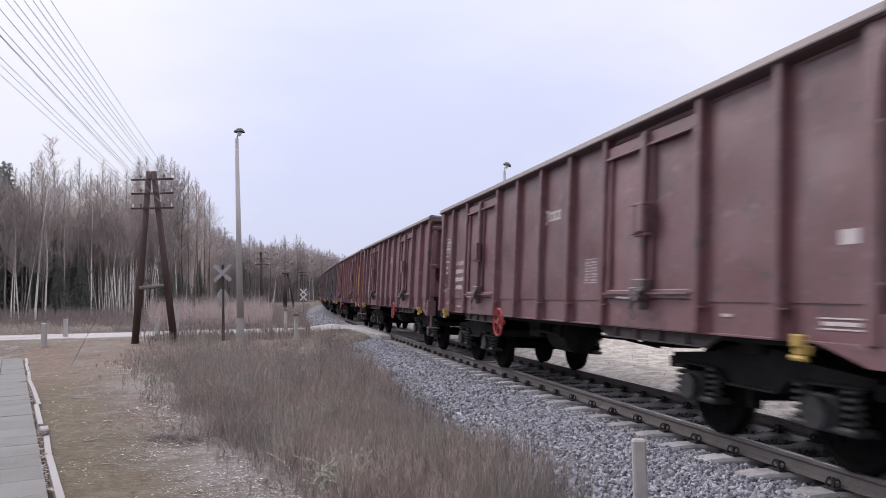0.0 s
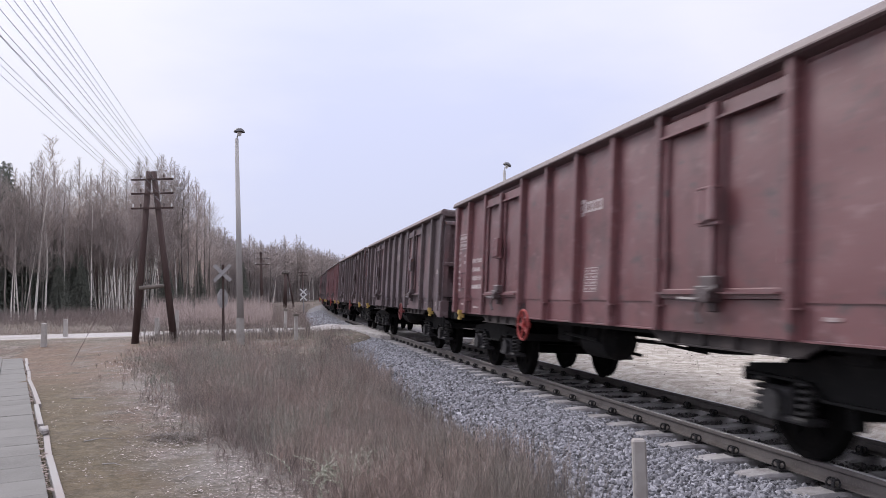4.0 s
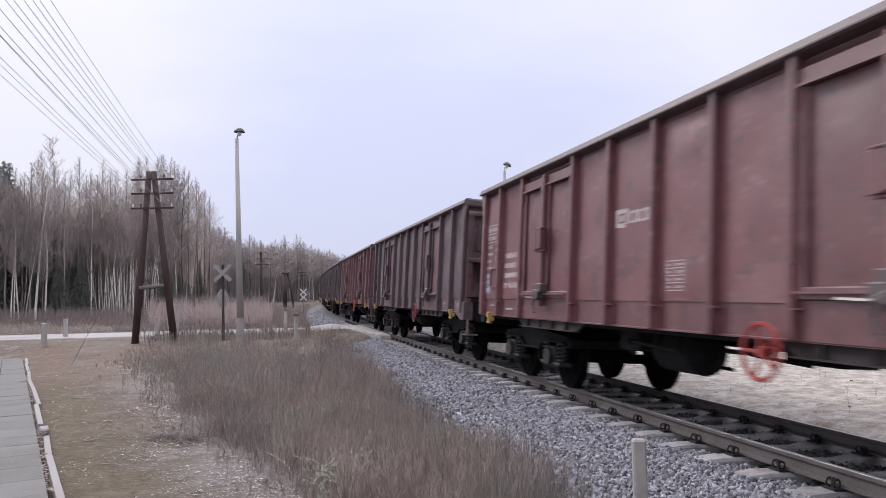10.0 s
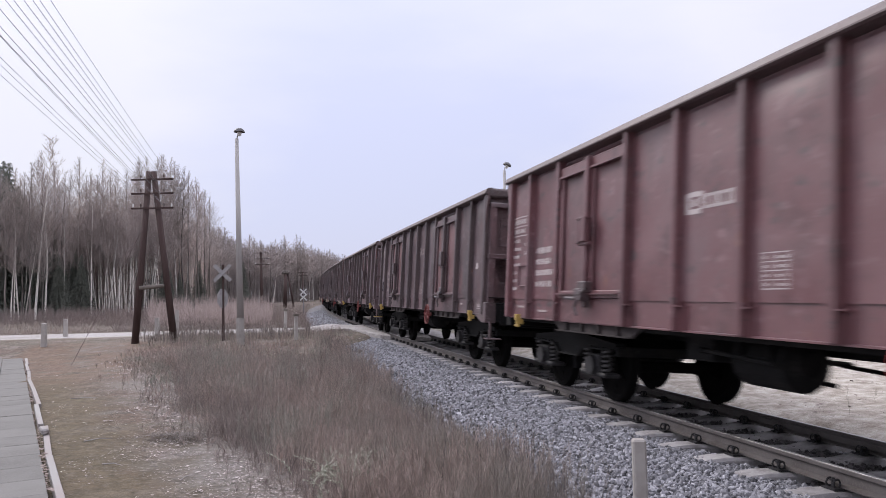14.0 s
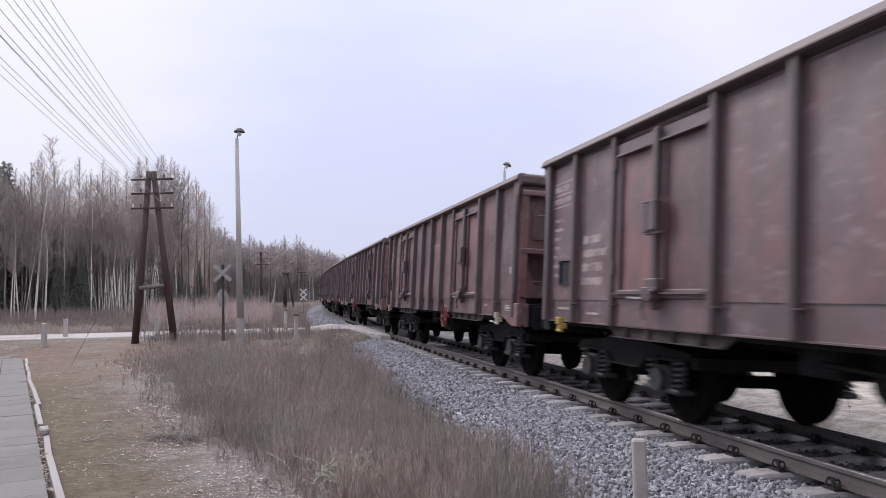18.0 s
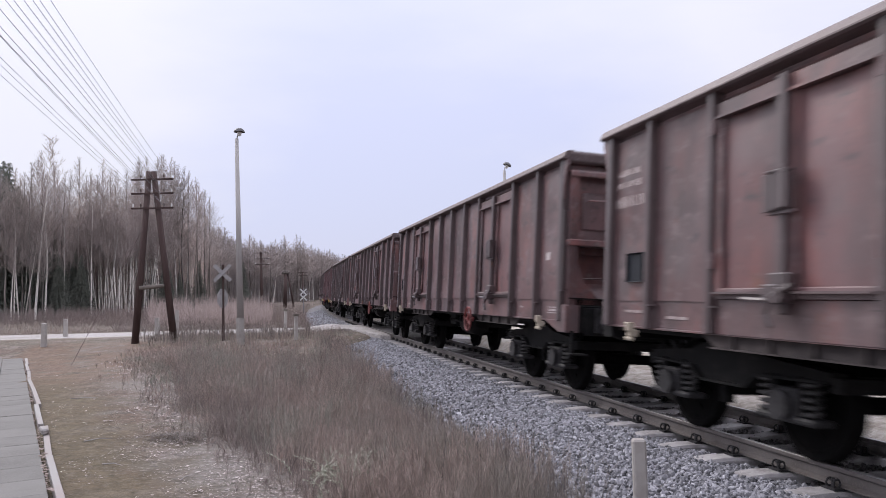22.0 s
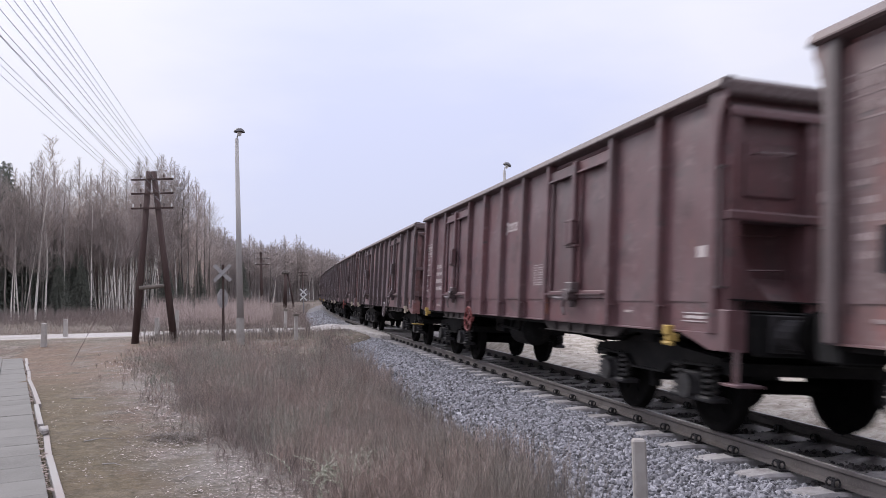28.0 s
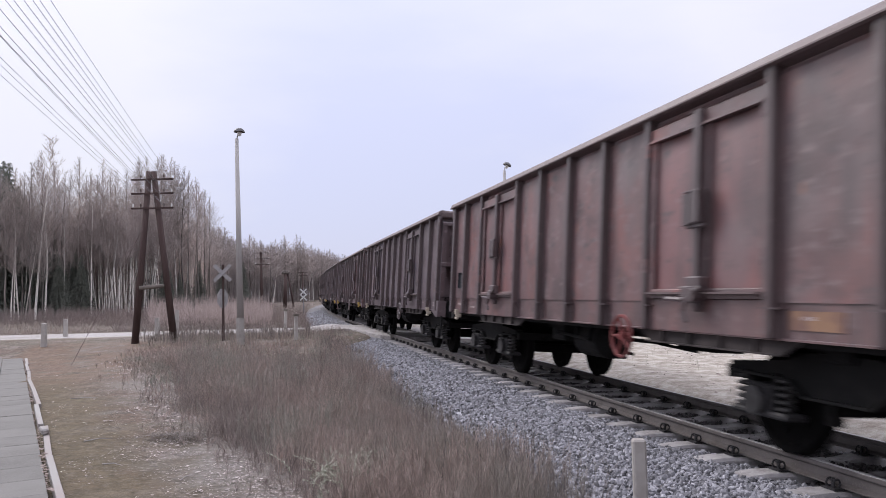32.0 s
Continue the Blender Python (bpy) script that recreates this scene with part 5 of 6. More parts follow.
def strand(parent, name, p0, p1, sag, r=0.005, mat=None):
    """One thin wire that hangs between two points."""
    verts = []
    for i in range(17):
        f = i / 16
        q = p0.lerp(p1, f)
        q.z -= 4 * sag * f * (1 - f)
        verts += [(q.x - r, q.y, q.z - 0.6 * r), (q.x + r, q.y, q.z - 0.6 * r), (q.x, q.y, q.z + 1.2 * r)]
    faces = [(3 * i + k, 3 * i + (k + 1) % 3, 3 * i + 3 + (k + 1) % 3, 3 * i + 3 + k) for i in range(16) for k in range(3)]
    return part(name, raw_mesh(name, verts, faces, mat or M_WIRE), None, parent)


def wires():
    w = thing("telegraph_wires", "thin sagging grey telegraph wires", "wire")
    th = radians(-14)
    for arm, u, far in WIRES:
        z = (5.72, 5.22, 4.70)[arm]
        a = Vector((ax + u * math.cos(th), ay + u * math.sin(th), z))
        strand(w, "wire", a, Vector((far, -22.0, z + 0.5)), 0.25, 0.0042)
        strand(w, "wire", a, Vector((bx + u, by, z + 0.1)), 0.5, 0.0022)
    return w


wires()
stay = thing("stay_wire", "thin grey stay wire of the telegraph pole", "wire")
strand(stay, "strand", Vector((ax - 0.2, ay - 0.1, 4.25)), Vector((STAY[0], STAY[1], ground_at(*STAY) - 0.1)), 0.02, 0.007, M_POLE)


def crossing_sign(x, y, heading):
    p = thing("crossing_sign", "weathered railway crossing cross seen from behind", "road sign", "", pose(x, y, ground_at(x, y) - 0.05, 0, 0, heading))
    part("post", tubes(((0, 0, 0), (0, 0, 2.75), 0.05, 0.045)), M_POLE, p)
    for tilt in (-45, 45):
        bm = boxes((-0.40, 0.40, -0.015, 0.015, -0.062, 0.062), (-0.40, 0.40, -0.028, -0.015, -0.062, -0.048), (-0.40, 0.40, -0.028, -0.015, 0.048, 0.062))
        b = part("arm", bm, M_GALV, p, "grey sheet-metal cross arm")
        b.matrix_basis = pose(0, -0.05 if tilt > 0 else -0.09, 2.45, 0, tilt, 0)
    bm = bmesh.new()
    for r in (0.0,):
        n = 8
        vs = [(0.30 * math.cos(6.28318 * (i + 0.5) / n), 1.55 + 0.36 * math.sin(6.28318 * (i + 0.5) / n)) for i in range(n)]
        prism(bm, vs, -0.06, -0.045)
    b = part("stop_plate", bm, M_GALV, p, "back of an eight-sided plate")
    b.matrix_basis = pose(-0.06, 0, 0, 0, 0, 63)
    return p


sx_, sy_ = at(26.6, -7.85)
crossing_sign(sx_, sy_, -10)


def far_cross(x, y, z):
    p = thing("crossing_sign", "white double cross warning sign on a thin post", "road sign", "", pose(x, y, z, 0, 0, -15))
    part("post", tubes(((0, 0, 0), (0, 0, 2.7), 0.05)), M_WIRE, p)
    for zc in (1.77, 2.28):
        for tilt in (-42, 42):
            b = part("arm", boxes((-0.44, 0.44, -0.02, 0.02, -0.058, 0.058)), M_PORC, p, "white cross arm")
            b.matrix_basis = pose(0, -0.07 if tilt > 0 else -0.12, zc, 0, tilt, 0)
    return p


fx, fy = at(72, -13.5)
far_cross(fx, fy, ground_at(fx, fy) - 0.2)


def stub(x, y, h, w, label="short square white-washed concrete post"):
    p = thing("concrete_post", label, "bollard", "roadside concrete posts", pose(x, y, ground_at(x, y) - 0.15, random.uniform(-1.5, 1.5), random.uniform(-1.5, 1.5), random.uniform(-20, 20)))
    bm = boxes((-w / 2, w / 2, -w / 2, w / 2, 0, h + 0.15), bevel=0.012)
    for v in bm.verts:
        if v.co.z > h:
            v.co.x *= 0.86
            v.co.y *= 0.86
    part("shaft", bm, M_POSTC, p)
    return p


for depth, mark, h in ((26.0, 78, 0.80), (31.5, 116, 0.75), (31.0, 278, 0.75), (31.3, 312, 1.05), (34.0, 503, 0.9), (26.3, 522, 0.88)):
    post = stub(*at(depth, slope(mark) * depth), h, 0.165 if mark < 500 else 0.13)
    if mark > 500:
        part("cap", boxes((-0.085, 0.085, -0.085, 0.085, h + 0.10, h + 0.19), bevel=0.012), M_BRACE, post, "dark weathered cap")
for x, y in ((-2.40, 23.4), (-1.75, 56.5)):
    stub(x, y, 0.42, 0.12, "short dark weathered stub beside the ballast").children[0].data.materials[0] = M_BRACE
# marker stone on the ballast shoulder
marker = thing("marker_post", "square chamfered concrete marker post in the ballast", "marker post", "", pose(-2.62, 5.20, -0.77, 0, 0, -20))
bm = boxes((-0.05, 0.05, -0.05, 0.05, 0.0, 1.14), bevel=0.014)
part("shaft", bm, M_POSTC, marker)

# ---------------------------------------------------------------- level crossing
crossing = thing("level_crossing", "pale gravel level crossing between the rails", "level crossing", "", rail_pose(31.8))
for x0, x1 in ((-3.4, -0.84), (-0.66, 0.66), (0.84, 3.6)):
    bm = bmesh.new()
    bmesh.ops.create_grid(bm, x_segments=16, y_segments=20, size=0.5)
    for v in bm.verts:
        v.co.x = (x0 + x1) / 2 + v.co.x * (x1 - x0)
        lo = float(np.interp(-v.co.x, [0.84, 1.15, 1.40, 1.7, 3.4], [-4.9, -4.5, -3.2, -0.2, 0.3])) + 0.2 * noise.noise((v.co.x * 1.5, 2.0, 1))
        hi = 4.4
        v.co.y = lo + (hi - lo) * (v.co.y + 0.5)
        edge = 1 - smooth(0.0, 0.3, min(v.co.y - lo, hi - v.co.y))
        v.co.z = -0.02 - 0.05 * edge - 0.17 * smooth(2.3, 3.4, abs(v.co.x)) + 0.012 * noise.noise((v.co.x * 2, v.co.y * 2, 5))
    bmesh.ops.solidify(bm, geom=list(bm.faces), thickness=0.14)
    part("deck", bm, M_ROAD, crossing, "packed pale gravel")

# ---------------------------------------------------------------- walkway of slabs
walkway = thing("walkway", "grey slab walkway with a bleached timber edging", "walkway")
W0, W1 = Vector((-7.13, 7.4)), Vector((-12.7, 26.4))
wdir = (W1 - W0).normalized()
wperp = Vector((-wdir.y, wdir.x))
WANG = math.degrees(math.atan2(wdir.y, wdir.x)) - 90
walk_z = -0.28
SLAB = mesh_of("slab", boxes((-0.53, 0.0, -0.348, 0.348, -0.08, 0.0), bevel=0.005), M_SLAB)
for row in range(4):
    for i in range(-16, 28):
        o = W0 + wdir * (i * 0.70 + 0.35 * (row % 2)) + wperp * (0.085 + row * 0.545)
        sl = part("slab", SLAB, None, walkway)
        sl.matrix_world = pose(o.x, o.y, walk_z + random.uniform(-0.003, 0.003), random.uniform(-0.15, 0.15), random.uniform(-0.15, 0.15), WANG + random.uniform(-0.2, 0.2))
for i in range(-5, 8):
    o = W0 + wdir * (i * 2.4 + 1.0)
    b = part("edging_board", boxes((-0.036, 0.036, -1.2, 1.2, -0.22, 0.02), bevel=0.006), M_BOARD, walkway, "bleached timber edging board")
    b.matrix_world = pose(o.x + random.uniform(-0.02, 0.02), o.y, walk_z + random.uniform(-0.02, 0.01), 0, random.uniform(-3, 3), WANG + random.uniform(-1.2, 1.2))

# ---------------------------------------------------------------- trees


def twig_tree(seed, height, spread, levels, sides=3, lean=0.0, thin=0.008, trunk_r=0.09, first=0.45, rise=(0.9, 2.0)):
    """Branch segments of a bare tree: (trunk mesh rows, twig mesh rows) as tapered prisms."""
    rng = np.random.default_rng(seed)
    trunk, limbs, twigs = [], [], []
    p = np.array([0.0, 0.0, 0.0])
    d = np.array([lean, rng.uniform(-0.05, 0.05), 1.0])
    n = 11
    pts = [p]
    for i in range(n):
        d = d + rng.normal(0, 0.03, 3) * (1, 1, 0)
        d /= np.linalg.norm(d)
        pts.append(pts[-1] + d * height / n)
    rad = [trunk_r * (1 - 0.93 * i / n) for i in range(n + 1)]
    for i in range(n):
        trunk.append((pts[i], pts[i + 1], rad[i], rad[i + 1]))

    def grow(p, d, length, r, level):
        k = (3, 2, 1)[level - 1] if levels == 3 else (4, 2)[level - 1]
        q = p
        for i in range(k):
            d = d + rng.normal(0, 0.09, 3)
            d[2] += 0.07
            d /= np.linalg.norm(d)
            e = q + d * length / k
            (limbs if level == 1 else twigs).append((q, e, r * (1 - i / k * 0.6), r * (1 - (i + 1) / k * 0.6)))
            if level < levels:
                for _ in range(3):
                    a = d + rng.normal(0, 0.42 if levels == 3 else 0.3, 3)
                    a[2] += 0.18
                    a /= np.linalg.norm(a)
                    grow(q + (e - q) * rng.uniform(0.2, 1.0), a, length * rng.uniform(0.42, 0.7), max(r * 0.5, thin), level + 1)
            q = e

    m = int(height * 3.4)
    for i in range(m):
        f = first + (1 - first) * (i + rng.uniform(0, 1)) / m
        j = min(int(f * n), n - 1)
        base = pts[j] + (pts[j + 1] - pts[j]) * (f * n - j)
        az = rng.uniform(0, 6.28)
        up = rng.uniform(*rise)
        a = np.array([math.cos(az), math.sin(az), up])
        a /= np.linalg.norm(a)
        grow(base, a, spread * (1.15 - 0.85 * (f - first) / (1 - first)) * rng.uniform(0.6, 1.1), max(rad[j] * 0.26, thin), 1)
    return trunk, limbs, twigs


def aspen_rows(seed, height):
    """An ovoid crown on one straight leader: rising straight boughs, side twigs in pairs, fine twiglets."""
    rng = np.random.default_rng(seed)
    n = 10
    pts = [np.zeros(3)]
    for i in range(n):
        pts.append(pts[-1] + np.array([rng.normal(0, 0.05), rng.normal(0, 0.05), height / n]))
    rad = [0.085 * (1 - 0.92 * i / n) for i in range(n + 1)]
    trunk = [(pts[i], pts[i + 1], rad[i], rad[i + 1]) for i in range(n)]
    limbs, twigs = [], []
    first = rng.uniform(0.36, 0.44)

    def side(d, spread):
        a = d + rng.normal(0, spread, 3)
        a[2] += 0.12
        return a / np.linalg.norm(a)

    for i in range(64):
        f = first + (0.985 - first) * (i + rng.random()) / 64
        j = min(int(f * n), n - 1)
        q = pts[j] + (pts[j + 1] - pts[j]) * (f * n - j)
        g = (f - first) / (1 - first)
        length = 2.3 * (0.30 + 1.0 * math.sin(math.pi * min(g * 0.85 + 0.22, 1.0))) * (1 - 0.55 * g) * rng.uniform(0.65, 1.1)
        az, up = rng.uniform(0, 6.283), rng.uniform(0.7, 1.3) + 0.9 * g
        d = np.array([math.cos(az), math.sin(az), up])
        d /= np.linalg.norm(d)
        r = 0.024 * (1 - 0.6 * g)
        for k in range(3):
            d = d + rng.normal(0, 0.05, 3)
            d[2] += 0.06
            d /= np.linalg.norm(d)
            e = q + d * length / 3
            limbs.append((q, e, r * (1 - 0.28 * k), r * (1 - 0.28 * (k + 1))))
            for _ in range(4):
                u = q + (e - q) * rng.random()
                a = side(d, 0.55)
                tl = length * rng.uniform(0.2, 0.42) * (1.1 - 0.2 * k)
                v = u + a * tl
                twigs.append((u, v, 0.0052, 0.003))
                for _k in range(3):
                    w = u + (v - u) * rng.uniform(0.25, 1.0)
                    twigs.append((w, w + side(a, 0.5) * tl * rng.uniform(0.35, 0.7), 0.0036, 0.002))
            q = e
    return trunk, limbs, twigs


def bars_mesh(name, rows, mat, sides=3, fine=()):
    """Tapered prisms along rows; the fine rows, thinner than can be told, have one face each."""
    everything, faces, base = [], [], 0
    for rows_, k in ((rows, sides), (fine, 2)):
        if not len(rows_):
            continue
        a = np.array([r[0] for r in rows_])
        b = np.array([r[1] for r in rows_])
        ra, rb = np.array([r[2] for r in rows_]), np.array([r[3] for r in rows_])
        d = b - a
        d /= np.linalg.norm(d, axis=1, keepdims=True) + 1e-9
        ref = np.where(np.abs(d[:, 2:3]) > 0.9, np.array([[1.0, 0, 0]]), np.array([[0, 0, 1.0]]))
        u = np.cross(d, ref)
        u /= np.linalg.norm(u, axis=1, keepdims=True)
        w = np.cross(d, u)
        if k == 2:
            q = np.arange(len(a))[:, None] * 2.4
            u = u * np.cos(q) + w * np.sin(q)
        rings = []
        for j in range(k):
            o = u * math.cos(6.28318 * j / k) + w * math.sin(6.28318 * j / k)
            rings.append((a + o * ra[:, None], b + o * rb[:, None]))
        everything.append(np.stack([r[e] for e in (0, 1) for r in rings], 1).reshape(-1, 3))
        quad = np.array([[j, (j + 1) % k, k + (j + 1) % k, k + j] for j in range(k if k > 2 else 1)])
        faces.append((quad[None] + (np.arange(len(a)) * 2 * k)[:, None, None]).reshape(-1, 4) + base)
        base += len(everything[-1])
    return raw_mesh(name, np.concatenate(everything), np.concatenate(faces), mat, True)


M_BROOM = material("grey_brown_branches", (0.355, 0.308, 0.292), 0.9, 0, ((0.35, (0.41, 0.36, 0.34), 0.4, 0.7, ONE),), objrand=0.2)
KINDS = []
for i in range(5):
    tr, li, tw = twig_tree(20 + i, 12.0, 1.7, 3, lean=random.uniform(-0.06, 0.06), trunk_r=0.085, first=0.46, thin=0.006, rise=(0.5, 1.5))
    KINDS.append((bars_mesh("trunk", tr[:10], M_BARK, 7), bars_mesh("crown", tr[10:] + li, M_TWIG, 3, tw)))
for i in range(4):
    tr, li, tw = aspen_rows(50 + i, 12.0)
    KINDS.append((bars_mesh("trunk", tr, M_DBARK, 7), bars_mesh("crown", li, M_BROOM, 3, tw)))


def tree(kind, x, y, h, spin, label, wide=1.0):
    t = thing("birch_tree" if kind < 5 else "alder_tree", label, "tree", "trees at the wood's edge")
    k = h / 12.0
    t.matrix_world = Matrix.LocRotScale((x, y, ground_at(x, y) - 0.1), Euler((0, 0, spin)), (k * wide, k * wide, k))
    part("trunk", KINDS[kind][0], None, t, "white peeling birch bark" if kind < 5 else "")
    part("crown", KINDS[kind][1], None, t)
    return t


rng = random.Random(5)


def edge_depth(mark):
    """Depth of the wood's edge along the bearing lines."""
    return float(np.interp(mark, [-200, 0, 230, 330, 372, 450, 520, 600, 700], [58, 60, 68, 80, 125, 150, 185, 225, 260]))


def top_height(mark):
    return float(np.interp(mark, [-200, 0, 65, 140, 180, 290, 330, 365, 380, 450, 525, 600], [13.5, 13.5, 15.0, 14.2, 14.5, 16.0, 15.5, 15.0, 15.5, 14.5, 17.0, 16.0]))


for i in range(130):
    mark = -160 + 800 * (i + rng.random()) / 130
    row = rng.random()
    depth = edge_depth(mark) + row * (12 if mark < 350 else 30)
    h = top_height(mark) * (rng.uniform(0.50, 0.76) if mark < 350 else rng.uniform(0.60, 0.88))
    kind = rng.choice((0, 1, 2, 3, 4)) if row < (0.36 if mark < 350 else 0.12) else rng.choice((5, 6, 7, 8))
    x, y = at(depth, slope(mark) * depth)
    tree(kind, x, y, h, rng.uniform(0, 6.28), "tall bare white-stemmed birch tree" if kind < 5 else "bare grey-stemmed alder with fine twigs", 1.0 if mark < 350 else 1.7)

for i in range(38):
    mark = 15 + 325 * (i + rng.random()) / 38
    depth = edge_depth(mark) - 0.5 + rng.uniform(0, 5)
    x, y = at(depth, slope(mark) * depth)
    tree(rng.choice((0, 1, 2, 3, 4)), x, y, rng.uniform(6.5, 10.5), rng.uniform(0, 6.28), "slender young birch with a white stem")
# the tallest crowns that stand out above the edge
BIRCHES = ((62, 61, 15.0, 0), (80, 62, 13.0, 1), (45, 60, 8.0, 2), (25, 60, 7.5, 3), (212, 66, 9.0, 4), (222, 67, 10.0, 1), (266, 70, 10.0, 2), (205, 66, 8.5, 0))
NEAR_ASPENS = ((8, 60, 11.8, 6), (24, 61, 12.6, 7), (38, 61, 12.2, 8), (-5, 60, 12.2, 5), (31, 67, 13.2, 5), (100, 67, 13.4, 7), (122, 69, 13.8, 8), (70, 63, 14.4, 6), (52, 64, 13.6, 5), (92, 65, 13.6, 8), (112, 66, 13.0, 5), (160, 69, 13.8, 8), (205, 72, 14.2, 6), (138, 70, 15.2, 6), (180, 72, 15.3, 7), (240, 74, 15.8, 5), (148, 71, 13.6, 5), (172, 72, 13.8, 6), (192, 72, 14.4, 8), (222, 73, 14.4, 7))
FAR_ASPENS = ((255, 76, 16.2, 8), (285, 78, 16.8, 6), (302, 79, 16.6, 7), (325, 80, 15.8, 5), (345, 84, 15.2, 8), (362, 90, 14.6, 6), (246, 75, 15.6, 6), (262, 77, 15.0, 7), (276, 77, 16.4, 8), (293, 79, 16.9, 5), (309, 80, 16.4, 6), (317, 80, 16.0, 8), (333, 82, 15.6, 7), (352, 86, 15.0, 5), (370, 96, 14.6, 7), (525, 190, 17.5, 7), (531, 192, 17.0, 5))
for mark, depth, h, kind in BIRCHES + NEAR_ASPENS + FAR_ASPENS:
    x, y = at(depth, slope(mark) * depth)
    tree(kind, x, y, h, rng.uniform(0, 6.28), "tall bare white-stemmed birch tree" if kind < 5 else "tall bare aspen with fine broom-like twigs")

# the close row of white stems at the wood's edge
for i in range(36):
    mark = 150 + 145 * (i + rng.random()) / 36
    depth = edge_depth(mark) - 2.0 + rng.uniform(0, 3.5)
    x, y = at(depth, slope(mark) * depth)
    tree(rng.choice((0, 1, 2, 3, 4)), x, y, rng.uniform(8.5, 12.2), rng.uniform(0, 6.28), "slender birch in a close row of white stems")
# bare trees before the spruces
for i in range(8):
    mark = -30 + 100 * (i + rng.random()) / 8
    x, y = at(59 + 3 * rng.random(), slope(mark) * 60)
    tree(rng.choice((0, 1, 3, 5, 6, 7, 8)), x, y, rng.uniform(7.5, 12.5), rng.uniform(0, 6.28), "slender bare tree before the spruces")
# rounded crowns over the far wood
for i in range(64):
    mark = 352 + 250 * (i + rng.random()) / 64
    depth = edge_depth(mark) + rng.uniform(-2, 45)
    x, y = at(depth, slope(mark) * depth)
    tree(rng.choice((5, 6, 7, 8)), x, y, top_height(mark) * rng.uniform(0.86, 1.02), rng.uniform(0, 6.28), "bare aspen with a rounded crown in the far wood", rng.uniform(1.5, 2.1))

# ---------------------------------------------------------------- spruces and the thicket behind


def spruce_mesh(seed, h):
    """A crown of drooping whorls, each a fan of ragged needle sprays."""
    g = np.random.default_rng(seed)
    verts, faces = [], []
    z = h * 0.06
    while z < h:
        f = 1 - z / h
        n = int(5 + 7 * f)
        for k in range(n):
            az = g.uniform(0, 6.28)
            r = (0.16 + 0.215 * h * f) * g.uniform(0.65, 1.1)
            droop = -0.25 * r + g.normal(0, 0.05)
            c, s = math.cos(az), math.sin(az)
            m = 14
            for j in range(m):
                q0, q1 = j / m, (j + 2.0) / m
                wd = 0.085 * r * (1 - q0 * 0.6) * g.uniform(0.3, 0.9)
                tilt = g.uniform(-0.5, 0.5)
                i0 = len(verts)
                for q, sg in ((q0, -1), (q0, 1), (q1, g.uniform(-0.5, 0.5))):
                    rr, zz = r * q, z + droop * q * q + g.normal(0, 0.05)
                    verts.append((rr * c - sg * wd * s, rr * s + sg * wd * c, zz + sg * wd * tilt - (0.1 * wd if q == q1 else 0)))
                faces.append((i0, i0 + 1, i0 + 2))
        z += h * 0.0065 + 0.008
    return raw_mesh("crown", verts, faces, M_NEEDLE)


SPRUCES = [spruce_mesh(80 + i, 10.0) for i in range(3)]
SPRUCE_TRUNK = bars_mesh("trunk", [((0, 0, 0), (0, 0, 5), 0.13, 0.08), ((0, 0, 5), (0, 0, 9.8), 0.08, 0.015)], M_DBARK, 7)


def spruce(i, x, y, h, spin):
    t = thing("spruce_tree", "dark green spruce with drooping boughs", "tree", "spruces in the wood")
    k = h / 10.0
    t.matrix_world = Matrix.LocRotScale((x, y, ground_at(x, y) - 0.1), Euler((0, 0, spin)), (k, k, k))
    part("trunk", SPRUCE_TRUNK, None, t)
    part("crown", SPRUCES[i % 3], None, t, "dark green needles")


TALL_SPRUCES = [(4, 62, 13.4), (22, 63, 11.0), (36, 64, 10.0), (-30, 61, 13.0), (14, 66, 14.0), (-8, 62, 13.2), (50, 63, 8.5), (30, 64, 11.6), (46, 66, 10.4), (95, 68, 9.5), (-60, 64, 12.5), (-20, 66, 12), (22, 72, 12.5), (-90, 66, 12), (2, 63, 11.5), (36, 66, 11.0), (58, 68, 9.6), (110, 70, 8.5), (-40, 62, 12.5), (42, 67, 11.2), (12, 68, 13.0), (66, 69, 9.8)]
LOW_SPRUCES = [(108, 66, 4.2), (128, 66, 4.8), (150, 68, 5.0), (55, 68, 4.5), (28, 64, 4.0), (272, 74, 4.0), (288, 72, 4.6), (300, 74, 4.4), (318, 76, 4.0), (352, 88, 6.0), (85, 72, 7.0), (390, 128, 7.0), (430, 140, 8.0), (66, 65, 6.5), (78, 66, 5.5), (98, 66, 6.8), (118, 67, 6.0), (138, 68, 5.6)]
# the dark young growth under the birches
for mark0, mark1, n, h0, h1 in ((66, 152, 17, 3.6, 6.2), (264, 308, 7, 3.2, 4.6), (310, 370, 6, 3.4, 5.0), (-60, 40, 8, 4.0, 7.0), (66, 150, 12, 4.6, 6.8)):
    for i in range(n):
        mark = mark0 + (mark1 - mark0) * (i + rng.random()) / n
        LOW_SPRUCES.append((mark, edge_depth(mark) + rng.uniform(-0.5, 5.0), rng.uniform(h0, h1)))
for i, (mark, depth, h) in enumerate(TALL_SPRUCES + LOW_SPRUCES):
    x, y = at(depth, slope(mark) * depth)
    spruce(i, x, y, h, rng.uniform(0, 6.28))


